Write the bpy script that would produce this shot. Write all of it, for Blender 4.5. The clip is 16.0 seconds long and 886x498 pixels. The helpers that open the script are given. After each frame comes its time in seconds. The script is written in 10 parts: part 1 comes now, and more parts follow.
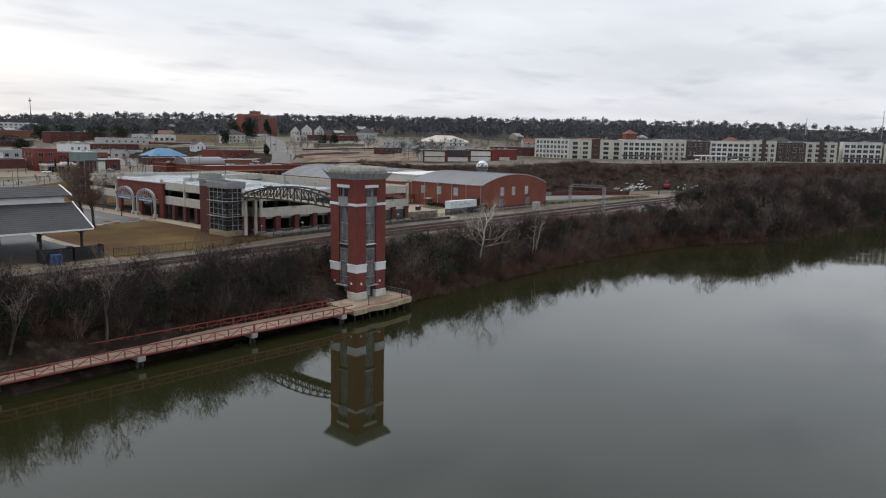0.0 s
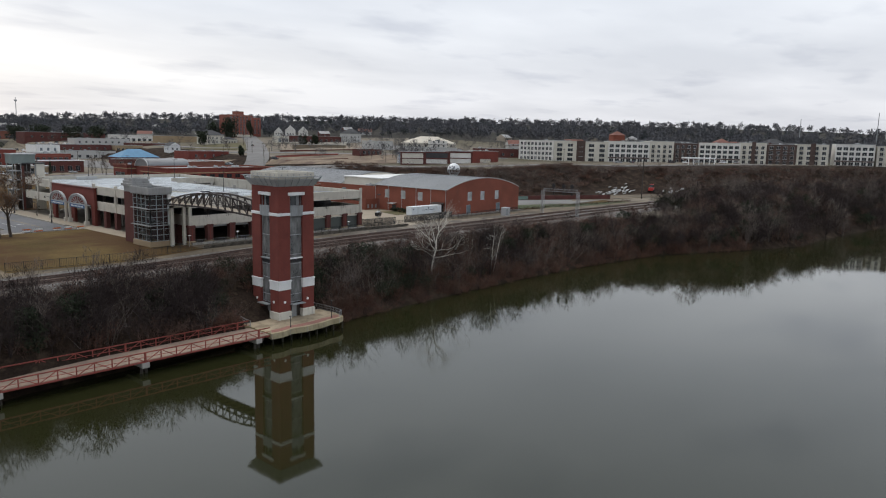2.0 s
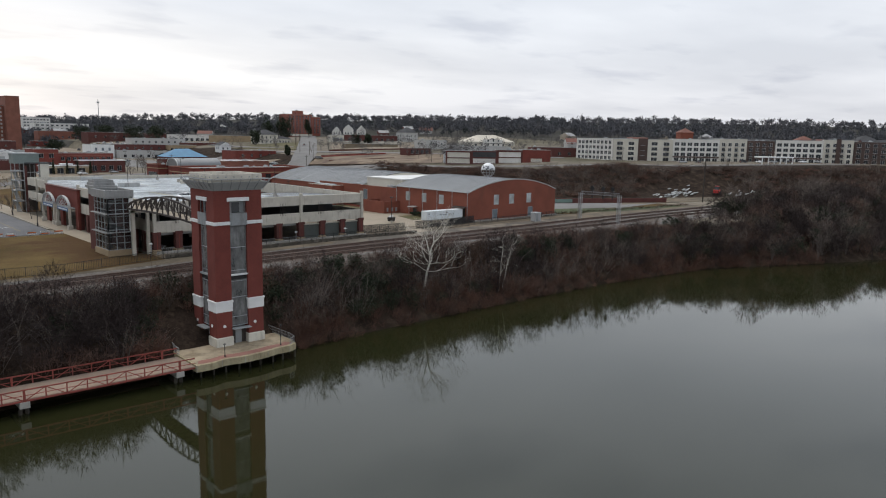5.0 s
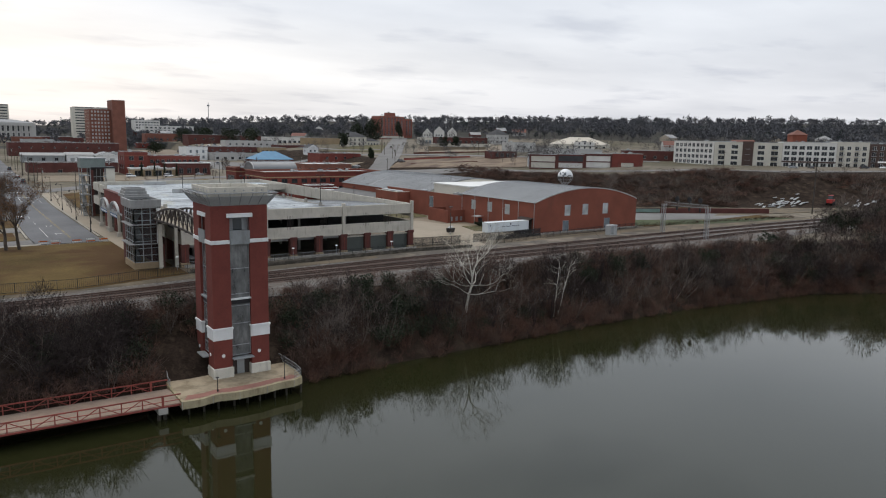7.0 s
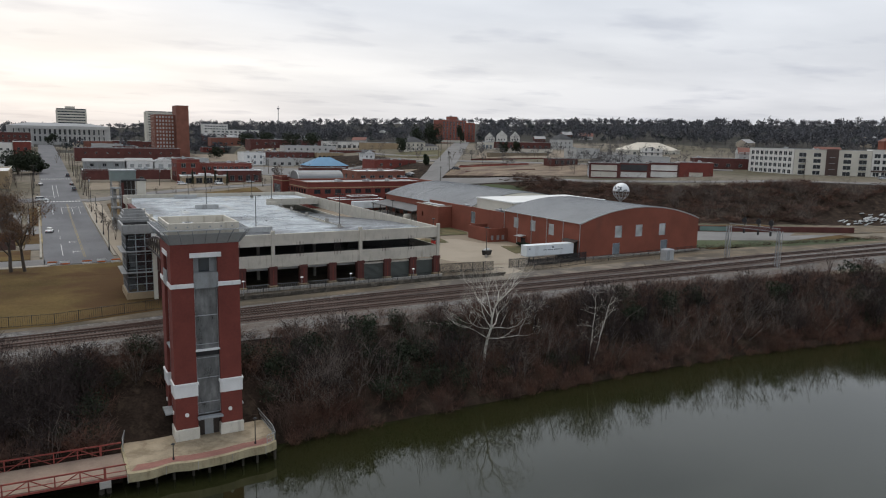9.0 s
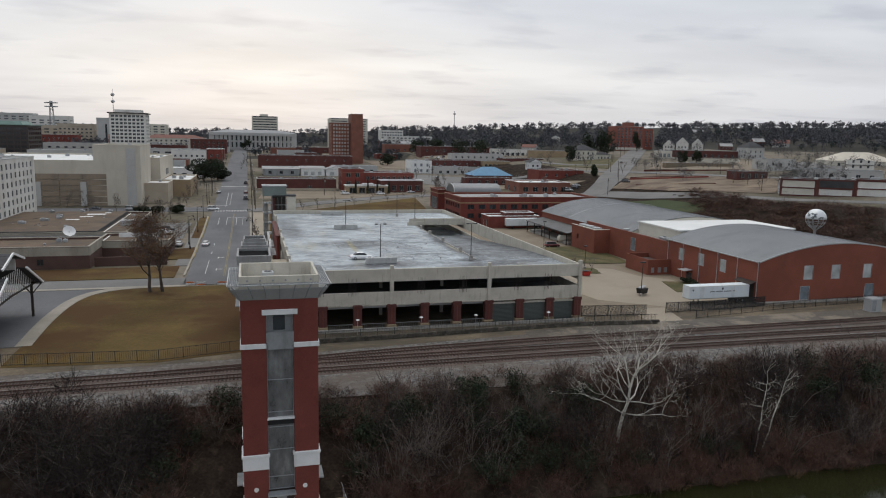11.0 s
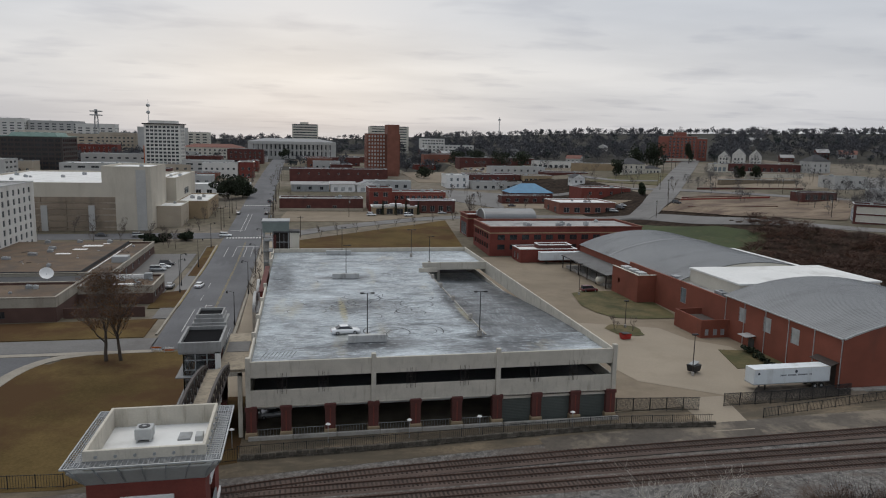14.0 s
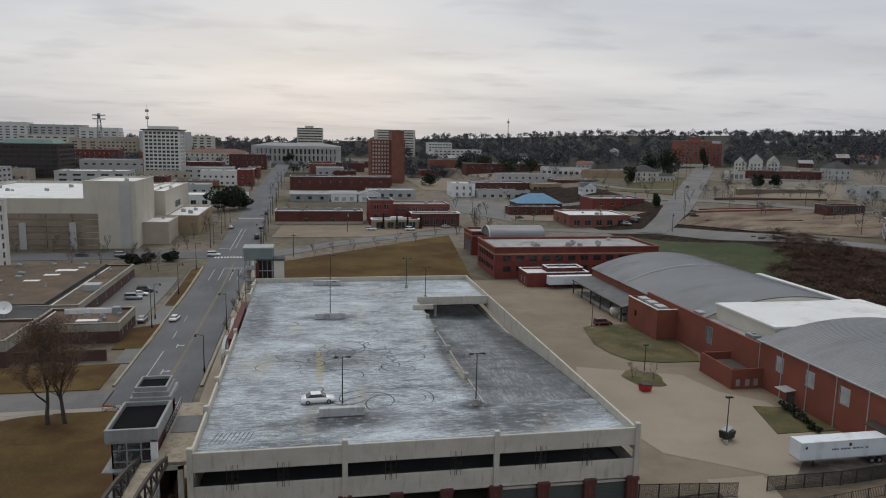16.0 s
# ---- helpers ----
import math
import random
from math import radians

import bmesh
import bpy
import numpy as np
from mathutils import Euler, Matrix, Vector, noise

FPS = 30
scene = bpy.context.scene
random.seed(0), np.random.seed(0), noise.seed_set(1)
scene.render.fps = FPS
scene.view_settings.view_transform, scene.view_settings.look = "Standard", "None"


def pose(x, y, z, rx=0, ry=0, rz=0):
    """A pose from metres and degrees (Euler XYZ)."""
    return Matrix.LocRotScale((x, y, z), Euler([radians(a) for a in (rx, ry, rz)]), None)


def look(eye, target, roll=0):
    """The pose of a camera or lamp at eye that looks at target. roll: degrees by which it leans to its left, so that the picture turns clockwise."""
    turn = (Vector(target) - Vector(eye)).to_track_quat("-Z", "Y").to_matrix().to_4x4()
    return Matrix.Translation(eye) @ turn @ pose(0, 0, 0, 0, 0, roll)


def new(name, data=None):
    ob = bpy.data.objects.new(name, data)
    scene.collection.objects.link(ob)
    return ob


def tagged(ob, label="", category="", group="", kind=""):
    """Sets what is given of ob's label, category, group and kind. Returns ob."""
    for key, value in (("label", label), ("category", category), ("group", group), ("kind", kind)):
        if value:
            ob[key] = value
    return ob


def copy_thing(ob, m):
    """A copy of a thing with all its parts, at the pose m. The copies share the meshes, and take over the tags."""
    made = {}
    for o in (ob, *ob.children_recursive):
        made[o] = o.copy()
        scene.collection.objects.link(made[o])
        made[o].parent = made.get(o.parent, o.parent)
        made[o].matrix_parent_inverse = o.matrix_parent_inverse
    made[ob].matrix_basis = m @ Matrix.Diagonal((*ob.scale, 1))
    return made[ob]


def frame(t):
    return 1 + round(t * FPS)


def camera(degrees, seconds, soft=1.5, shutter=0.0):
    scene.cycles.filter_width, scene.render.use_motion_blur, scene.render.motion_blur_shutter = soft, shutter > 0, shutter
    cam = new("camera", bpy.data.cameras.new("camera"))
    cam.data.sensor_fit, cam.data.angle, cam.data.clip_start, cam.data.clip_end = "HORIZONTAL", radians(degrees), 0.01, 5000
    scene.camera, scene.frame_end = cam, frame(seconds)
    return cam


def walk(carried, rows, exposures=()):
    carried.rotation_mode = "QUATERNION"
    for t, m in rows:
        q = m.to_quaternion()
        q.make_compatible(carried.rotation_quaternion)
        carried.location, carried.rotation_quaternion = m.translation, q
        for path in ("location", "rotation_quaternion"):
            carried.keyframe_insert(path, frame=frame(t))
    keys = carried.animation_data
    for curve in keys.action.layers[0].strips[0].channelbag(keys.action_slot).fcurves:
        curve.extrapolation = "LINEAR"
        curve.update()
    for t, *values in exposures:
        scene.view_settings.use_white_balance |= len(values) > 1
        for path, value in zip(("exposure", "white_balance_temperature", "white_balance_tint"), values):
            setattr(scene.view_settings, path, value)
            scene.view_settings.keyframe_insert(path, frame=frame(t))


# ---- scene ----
cam = camera(63.7, 16.0, soft=1.1)
METRES, EYE, TILT, LEAN, TURN = 162.0, 36.5, 0.0, 0.0, -49.2
ROWS = [
    (0.0, 0.0, 0.0, 0.0, 0.19, -8.63, -1.26),
    (0.5, 0.0195, 0.0245, 0.0019, 0.16, -8.61, -1.28),
    (1.0, 0.0388, 0.049, 0.003, 0.12, -8.59, -1.3),
    (1.5, 0.0576, 0.0737, 0.0033, 0.09, -8.57, -1.34),
    (2.0, 0.0766, 0.0985, 0.0033, 0.05, -8.55, -1.37),
    (2.5, 0.0952, 0.1233, 0.0033, 0.02, -8.54, -1.38),
    (3.0, 0.114, 0.1481, 0.0031, -0.02, -8.53, -1.36),
    (3.5, 0.1327, 0.1733, 0.003, -0.06, -8.54, -1.34),
    (4.0, 0.1511, 0.1983, 0.0026, 0.5, -8.56, -1.32),
    (4.5, 0.1681, 0.2253, 0.0021, 2.02, -8.61, -1.28),
    (5.0, 0.1841, 0.252, 0.0017, 6.19, -8.72, -1.17),
    (7.5, 0.2476, 0.3958, 0.0155, 14.54, -8.8, -1.2),
    (8.0, 0.2551, 0.4255, 0.0215, 14.57, -8.77, -1.19),
    (8.5, 0.2611, 0.4555, 0.0272, 15.78, -8.78, -1.18),
    (9.0, 0.2645, 0.4861, 0.0325, 20.01, -8.85, -1.2),
    (9.5, 0.2669, 0.517, 0.0385, 25.8, -8.92, -1.11),
    (10.0, 0.2675, 0.5472, 0.0452, 29.68, -8.94, -1.13),
    (12.5, 0.2358, 0.6946, 0.0814, 36.74, -8.88, -1.29),
    (13.0, 0.2248, 0.7228, 0.0897, 37.2, -8.86, -1.27),
    (13.5, 0.2124, 0.7503, 0.0984, 37.6, -8.84, -1.23),
    (14.0, 0.199, 0.7777, 0.1063, 37.95, -8.82, -1.22),
    (14.5, 0.1854, 0.8042, 0.1143, 38.26, -8.83, -1.19),
    (15.0, 0.171, 0.8289, 0.1211, 38.47, -8.83, -1.18),
    (15.5, 0.1557, 0.8553, 0.1287, 38.63, -8.84, -1.13),
    (16.0, 0.139, 0.8816, 0.1356, 38.7, -8.83, -1.12),
]
walk(cam, [(t, pose(0, 0, EYE, TILT, LEAN, TURN) @ pose(METRES * x, METRES * y, METRES * z, 90 + pitch, roll, yaw)) for t, x, y, z, yaw, pitch, roll in ROWS],
     [(0, 0.37), (5, 0.37), (9, 0.25), (12.5, -0.03), (16, -0.17)])


# ---- sky and sun ----
def make_world():
    w = bpy.data.worlds.new("overcast evening sky")
    scene.world = w
    w.use_nodes = True
    t = w.node_tree
    bg = t.nodes["Background"]
    sky = t.nodes.new("ShaderNodeTexSky")
    sky.sky_type, sky.sun_disc, sky.sun_elevation, sky.sun_rotation = "NISHITA", False, radians(14), radians(0)
    sky.air_density, sky.dust_density, sky.altitude = 1.0, 2.0, 60
    tc = t.nodes.new("ShaderNodeTexCoord")
    sep = t.nodes.new("ShaderNodeSeparateXYZ")
    t.links.new(tc.outputs["Generated"], sep.inputs[0])

    def calc(op, a, b):
        n = t.nodes.new("ShaderNodeMath")
        n.operation = op
        for i, v in enumerate((a, b)):
            if isinstance(v, (int, float)):
                n.inputs[i].default_value = v
            else:
                t.links.new(v, n.inputs[i])
        return n.outputs[0]

    def ramp(fac, stops):
        r = t.nodes.new("ShaderNodeValToRGB")
        e = r.color_ramp.elements
        while len(e) < len(stops):
            e.new(0.5)
        for el, (p, c) in zip(e, stops):
            el.position, el.color = p, (*c, 1)
        t.links.new(fac, r.inputs["Fac"])
        return r.outputs["Color"]

    def mix(a, b, fac, mode="MIX"):
        m = t.nodes.new("ShaderNodeMix")
        m.data_type, m.blend_type = "RGBA", mode
        for key, v in ((6, a), (7, b), (0, fac)):
            if isinstance(v, (int, float)):
                m.inputs[key].default_value = v
            elif isinstance(v, tuple):
                m.inputs[key].default_value = (*v, 1)
            else:
                t.links.new(v, m.inputs[key])
        return m.outputs[2]

    up = calc("MAXIMUM", sep.outputs["Z"], 0.0)
    # cloud sheet: the view direction laid on a flat ceiling
    flat = t.nodes.new("ShaderNodeCombineXYZ")
    h = calc("ADD", up, 0.09)
    t.links.new(calc("DIVIDE", sep.outputs["X"], h), flat.inputs[0])
    t.links.new(calc("DIVIDE", sep.outputs["Y"], h), flat.inputs[1])

    def cloud(scale, detail, offset):
        mp = t.nodes.new("ShaderNodeMapping")
        mp.inputs["Scale"].default_value = (scale, scale * 1.3, 1)
        mp.inputs["Location"].default_value = (offset, offset * 0.7, 0)
        t.links.new(flat.outputs[0], mp.inputs["Vector"])
        n = t.nodes.new("ShaderNodeTexNoise")
        n.inputs["Scale"].default_value, n.inputs["Detail"].default_value, n.inputs["Roughness"].default_value = 1.0, detail, 0.5
        t.links.new(mp.outputs["Vector"], n.inputs["Vector"])
        return n.outputs["Fac"]

    base = ramp(up, [(0.0, (0.592, 0.602, 0.637)), (0.05, (0.66, 0.672, 0.71)), (0.13, (0.675, 0.70, 0.745)), (0.30, (0.645, 0.695, 0.765)), (1.0, (0.60, 0.66, 0.74))])
    # warm break in the clouds over the setting sun
    glow_dir = t.nodes.new("ShaderNodeVectorMath")
    glow_dir.operation = "DOT_PRODUCT"
    t.links.new(tc.outputs["Generated"], glow_dir.inputs[0])
    glow_dir.inputs[1].default_value = Vector((0.10, 0.985, 0.14)).normalized()
    glow = ramp(glow_dir.outputs["Value"], [(0.72, (0, 0, 0)), (0.995, (0.75, 0.75, 0.75))])
    band = ramp(up, [(0.0, (0.1,) * 3), (0.03, (0.4,) * 3), (0.085, (1, 1, 1)), (0.16, (0, 0, 0))])
    lit = mix(base, (0.86, 0.85, 0.838), mix((0, 0, 0), glow, band))
    c1 = ramp(cloud(0.5, 5, 3.1), [(0.35, (0.87, 0.875, 0.89)), (0.62, (1.06, 1.055, 1.05))])
    c2 = ramp(cloud(1.3, 4, 7.7), [(0.55, (1, 1, 1)), (0.72, (0.83, 0.84, 0.87))])
    sheet = mix(mix(lit, c1, 1.0, "MULTIPLY"), c2, 1.0, "MULTIPLY")
    thin = mix(sky.outputs["Color"], (0.1, 0.1, 0.1), 1.0, "MULTIPLY")
    t.links.new(mix(sheet, thin, 0.03), bg.inputs["Color"])
    bg.inputs["Strength"].default_value = SKY


SKY = 0.96
make_world()
sun = new("sun", bpy.data.lights.new("sun", "SUN"))
sun.data.energy, sun.data.angle, sun.data.color = 1.38, radians(50), (1.0, 0.95, 0.88)
sun.matrix_world = look((110, 450, 700), (110, 150, 0))


# ---- materials ----
def tree_of(name):
    m = bpy.data.materials.new(name)
    m.use_nodes = True
    t = m.node_tree
    return m, t, t.nodes["Principled BSDF"]


def noise_node(t, scale, stretch=(1, 1, 1), detail=4.0, rough=0.55):
    pos = t.nodes.new("ShaderNodeNewGeometry").outputs["Position"]
    mp = t.nodes.new("ShaderNodeMapping")
    mp.inputs["Scale"].default_value = tuple(scale * s for s in stretch)
    n = t.nodes.new("ShaderNodeTexNoise")
    n.inputs["Scale"].default_value, n.inputs["Detail"].default_value, n.inputs["Roughness"].default_value = 1.0, detail, rough
    t.links.new(pos, mp.inputs["Vector"])
    t.links.new(mp.outputs["Vector"], n.inputs["Vector"])
    return n.outputs["Fac"]


def ramp_node(t, fac, stops):
    r = t.nodes.new("ShaderNodeValToRGB")
    e = r.color_ramp.elements
    while len(e) < len(stops):
        e.new(0.5)
    for el, (p, c) in zip(e, stops):
        el.position, el.color = p, (*c, 1)
    t.links.new(fac, r.inputs["Fac"])
    return r.outputs["Color"]


def mix_node(t, a, b, fac, mode="MIX"):
    m = t.nodes.new("ShaderNodeMix")
    m.data_type, m.blend_type = "RGBA", mode
    for key, v in ((6, a), (7, b), (0, fac)):
        if isinstance(v, (int, float)):
            m.inputs[key].default_value = v
        elif isinstance(v, tuple):
            m.inputs[key].default_value = (*v, 1)
        else:
            t.links.new(v, m.inputs[key])
    return m.outputs[2]


def shade(c, k):
    return tuple(min(1.0, v * k) for v in c)


def surface(name, colour, rough=0.8, metal=0.0, coarse=0.25, fine=4.0, spread=0.25, bump=0.15, stain=None, stain_scale=0.5, stain_stretch=(1, 1, 1), stain_at=(0.52, 0.7), pieces=0.0, islands=0.0, bump_scale=None, spec=0.35):
    """A rough solid surface: colour that varies at two scales, stains of another colour, fine relief."""
    m, t, p = tree_of(name)
    lo, hi = shade(colour, 1 - spread), shade(colour, 1 + spread)
    c = ramp_node(t, noise_node(t, coarse), [(0.3, lo), (0.7, hi)])
    g = ramp_node(t, noise_node(t, fine, detail=6), [(0.3, (1 - spread * 0.8,) * 3), (0.7, (1 + spread * 0.3,) * 3)])
    c = mix_node(t, c, g, 1.0, "MULTIPLY")
    if stain:
        k = ramp_node(t, noise_node(t, stain_scale, stain_stretch, 6, 0.65), [(stain_at[0], (0, 0, 0)), (stain_at[1], (1, 1, 1))])
        c = mix_node(t, c, stain, k)
    for amount, node, out in ((pieces, "ShaderNodeObjectInfo", "Random"), (islands, "ShaderNodeNewGeometry", "Random Per Island")):
        if amount:
            v = t.nodes.new(node).outputs[out]
            c = mix_node(t, c, ramp_node(t, v, [(0.0, (1 - amount,) * 3), (1.0, (1 + amount * 0.5,) * 3)]), 1.0, "MULTIPLY")
    t.links.new(c, p.inputs["Base Color"])
    p.inputs["Roughness"].default_value, p.inputs["Metallic"].default_value = rough, metal
    p.inputs["Specular IOR Level"].default_value = spec
    if bump:
        b = t.nodes.new("ShaderNodeBump")
        b.inputs["Strength"].default_value, b.inputs["Distance"].default_value = bump, 0.05
        t.links.new(noise_node(t, bump_scale or fine * 2.5, detail=5), b.inputs["Height"])
        t.links.new(b.outputs["Normal"], p.inputs["Normal"])
    return m


def glassy(name, colour, rough=0.08, spec=0.6):
    m, t, p = tree_of(name)
    c = ramp_node(t, noise_node(t, 0.35), [(0.35, shade(colour, 0.7)), (0.65, shade(colour, 1.3))])
    t.links.new(c, p.inputs["Base Color"])
    p.inputs["Roughness"].default_value, p.inputs["Specular IOR Level"].default_value = rough, spec
    return m


def clear_glass(name, tint, rough=0.05, amount=0.65):
    m, t, p = tree_of(name)
    c = ramp_node(t, noise_node(t, 0.8, (1, 1, 0.4), 6, 0.65), [(0.35, shade(tint, 0.6)), (0.52, tint), (0.68, shade(tint, 1.6))])
    t.links.new(c, p.inputs["Base Color"])
    p.inputs["Roughness"].default_value = rough
    p.inputs["Alpha"].default_value = amount
    p.inputs["Specular IOR Level"].default_value = 0.35
    return m


BRICK = surface("red brick", (0.165, 0.042, 0.032), 0.85, spread=0.14, coarse=0.35, fine=5, stain=(0.12, 0.045, 0.035), stain_scale=0.35, stain_stretch=(1, 1, 0.3), stain_at=(0.6, 0.85))
BRICK_HALL = surface("orange brick", (0.21, 0.066, 0.042), 0.85, spread=0.14, coarse=0.2, fine=5, stain=(0.13, 0.055, 0.04), stain_scale=0.25, stain_stretch=(1, 1, 0.3), stain_at=(0.6, 0.85))
BRICK_LIGHT = surface("light red brick", (0.24, 0.082, 0.06), 0.85, spread=0.12, coarse=0.1, fine=3)
APT_BROWN = surface("dark brown cladding", (0.085, 0.056, 0.048), 0.8, spread=0.15, coarse=0.2, fine=3)
BRICK_DARK = surface("dark brick", (0.105, 0.038, 0.032), 0.85, spread=0.2, coarse=0.3, fine=5)
BRICK_BROWN = surface("brown brick", (0.20, 0.082, 0.058), 0.85, spread=0.18, coarse=0.2, fine=4)
PRECAST = surface("precast concrete", (0.50, 0.465, 0.40), 0.85, spread=0.10, coarse=0.5, fine=6, stain=(0.30, 0.27, 0.22), stain_scale=0.9, stain_stretch=(1.6, 1.6, 0.25), stain_at=(0.54, 0.78))
STONE = surface("cast stone", (0.58, 0.55, 0.48), 0.8, spread=0.1, coarse=0.6, fine=6, stain=(0.3, 0.28, 0.24), stain_scale=0.8, stain_stretch=(1.5, 1.5, 0.3), stain_at=(0.55, 0.8))
STONE_DULL = surface("buff stained concrete", (0.31, 0.265, 0.20), 0.85, spread=0.15, coarse=0.6, fine=6, stain=(0.17, 0.14, 0.11), stain_scale=0.8, stain_stretch=(1.5, 1.5, 0.4), stain_at=(0.48, 0.7))
WHITE = surface("white paint", (0.72, 0.72, 0.71), 0.6, spread=0.06, coarse=0.6, fine=6, bump=0.04, stain=(0.5, 0.49, 0.46), stain_scale=0.7, stain_stretch=(1.5, 1.5, 0.3), stain_at=(0.55, 0.85))
BLOCK_GREY = surface("pale painted concrete", (0.47, 0.475, 0.47), 0.85, spread=0.12, coarse=0.4, fine=4, stain=(0.24, 0.235, 0.22), stain_scale=0.6, stain_stretch=(1, 1, 0.4))
BUFF_EDGE = surface("buff precast edge", (0.37, 0.315, 0.20), 0.85, spread=0.15, coarse=0.5, fine=4, stain=(0.19, 0.15, 0.085), stain_scale=0.8, stain_stretch=(1, 1, 0.35), stain_at=(0.48, 0.7))
BUFF_PAVING = surface("buff stained paving", (0.34, 0.275, 0.19), 0.85, spread=0.16, coarse=0.4, fine=5, stain=(0.20, 0.155, 0.10), stain_scale=0.45, stain_at=(0.45, 0.64))
CONCRETE = surface("concrete", (0.36, 0.34, 0.31), 0.85, spread=0.15, coarse=0.3, fine=4, stain=(0.2, 0.19, 0.17), stain_scale=0.4)
APRON = surface("pale worn concrete apron", (0.275, 0.232, 0.178), 0.9, spread=0.1, coarse=0.06, fine=2.5, stain=(0.24, 0.2, 0.15), stain_scale=0.1, stain_at=(0.5, 0.72))
DARK_DIRT = surface("dark patchy dirt", (0.09, 0.076, 0.062), 0.8, spread=0.3, coarse=0.1, fine=1.5, stain=(0.18, 0.15, 0.115), stain_scale=0.16, stain_at=(0.5, 0.62))
LOT = surface("tan concrete yard", (0.208, 0.168, 0.121), 0.9, spread=0.12, coarse=0.08, fine=2.5, stain=(0.165, 0.132, 0.095), stain_scale=0.13, stain_at=(0.46, 0.66))
ASPHALT = surface("asphalt", (0.118, 0.118, 0.124), 0.9, spread=0.18, coarse=0.06, fine=2.0, stain=(0.085, 0.085, 0.09), stain_scale=0.12, stain_stretch=(1, 0.2, 1))
ASPHALT_OLD = surface("old grey asphalt", (0.16, 0.155, 0.15), 0.9, spread=0.18, coarse=0.06, fine=2.0, stain=(0.11, 0.10, 0.095), stain_scale=0.08)
BALLAST = surface("railway ballast", (0.142, 0.133, 0.125), 0.95, spread=0.6, coarse=1.3, fine=4.5, bump=0.8, stain=(0.10, 0.08, 0.066), stain_scale=0.22, stain_stretch=(0.4, 1, 1), stain_at=(0.46, 0.62))
BALLAST_RUST = surface("rust-stained ballast", (0.097, 0.070, 0.059), 0.95, spread=0.22, coarse=0.2, fine=6, bump=0.5)
MEADOW = surface("dark green meadow grass", (0.042, 0.055, 0.02), 0.95, spread=0.25, coarse=0.06, fine=1.5, stain=(0.085, 0.078, 0.036), stain_scale=0.08, bump=0.3)
RUBBLE = surface("dark mossy rubble stone", (0.10, 0.088, 0.072), 0.95, spread=0.4, coarse=0.8, fine=4, bump=0.8, islands=0.3)
DIRT = surface("dry dirt verge", (0.145, 0.113, 0.077), 0.95, spread=0.3, coarse=0.16, fine=2, stain=(0.075, 0.062, 0.044), stain_scale=0.2, stain_stretch=(0.4, 1.2, 1), stain_at=(0.45, 0.6))
RED_DIRT = surface("patchy bare earth", (0.20, 0.152, 0.106), 0.95, spread=0.3, coarse=0.06, fine=1, stain=(0.10, 0.068, 0.05), stain_scale=0.1, stain_stretch=(0.5, 1.0, 1), stain_at=(0.46, 0.6))
LAWN = surface("winter lawn", (0.104, 0.072, 0.030), 0.95, spread=0.3, coarse=0.07, fine=3, stain=(0.075, 0.044, 0.022), stain_scale=0.06, stain_at=(0.44, 0.6), bump=0.3, spec=0.06)
GRASS = surface("green grass", (0.066, 0.064, 0.024), 0.95, spread=0.28, coarse=0.12, fine=3, stain=(0.115, 0.09, 0.042), stain_scale=0.2, stain_at=(0.42, 0.62), bump=0.3)
TIE = surface("rusty sleepers", (0.05, 0.036, 0.030), 0.95, spread=0.25, islands=0.4)
RAIL = surface("rusty rail steel", (0.085, 0.05, 0.038), 0.6, 0.3, spread=0.2)
RED_STEEL = surface("red painted steel", (0.26, 0.062, 0.048), 0.55, spread=0.15, fine=8, stain=(0.14, 0.04, 0.035), stain_scale=1.5)
PINK_DECK = surface("reddish concrete walkway", (0.26, 0.195, 0.15), 0.85, spread=0.15, coarse=0.3, fine=5, stain=(0.2, 0.14, 0.115), stain_scale=0.5)
PINK_BAND = surface("red paver band", (0.27, 0.125, 0.10), 0.85, spread=0.18, coarse=0.4, fine=5)
DARK_TIMBER = surface("dark wet timber", (0.05, 0.042, 0.035), 0.8, spread=0.25)
BLACK = surface("black painted iron", (0.022, 0.022, 0.024), 0.5, spread=0.15, bump=0.03)
DARK_STEEL = surface("dark bronze steel", (0.052, 0.042, 0.038), 0.55, 0.2, spread=0.2)
GALV = surface("galvanised steel", (0.34, 0.35, 0.36), 0.45, 0.5, spread=0.12, bump=0.04)
GREY_METAL = surface("grey painted metal", (0.29, 0.305, 0.31), 0.5, 0.1, spread=0.1, bump=0.04, stain=(0.2, 0.2, 0.2), stain_scale=0.6, stain_stretch=(1, 1, 0.3))
PALE_METAL = surface("pale grey metal cladding", (0.38, 0.39, 0.39), 0.5, 0.1, spread=0.08, bump=0.03, stain=(0.33, 0.33, 0.32), stain_scale=0.6, stain_stretch=(1.4, 1.4, 0.3), stain_at=(0.5, 0.8))
SEAM_ROOF = surface("weathered standing seam roof", (0.19, 0.195, 0.2), 0.42, 0.25, spread=0.10, coarse=0.05, fine=1.2, bump=0.02, stain=(0.13, 0.13, 0.135), stain_scale=0.12, stain_stretch=(0.3, 1, 1))
DOCK_ROOF = surface("dark weathered canopy metal", (0.10, 0.10, 0.10), 0.6, 0.1, spread=0.2, coarse=0.2, fine=2, bump=0.03, stain=(0.06, 0.055, 0.05), stain_scale=0.3)
STAIR_METAL = surface("dull grey metal cladding", (0.27, 0.27, 0.265), 0.55, 0.1, spread=0.1, bump=0.03, stain=(0.18, 0.175, 0.17), stain_scale=0.6, stain_stretch=(1.4, 1.4, 0.3), stain_at=(0.5, 0.8))
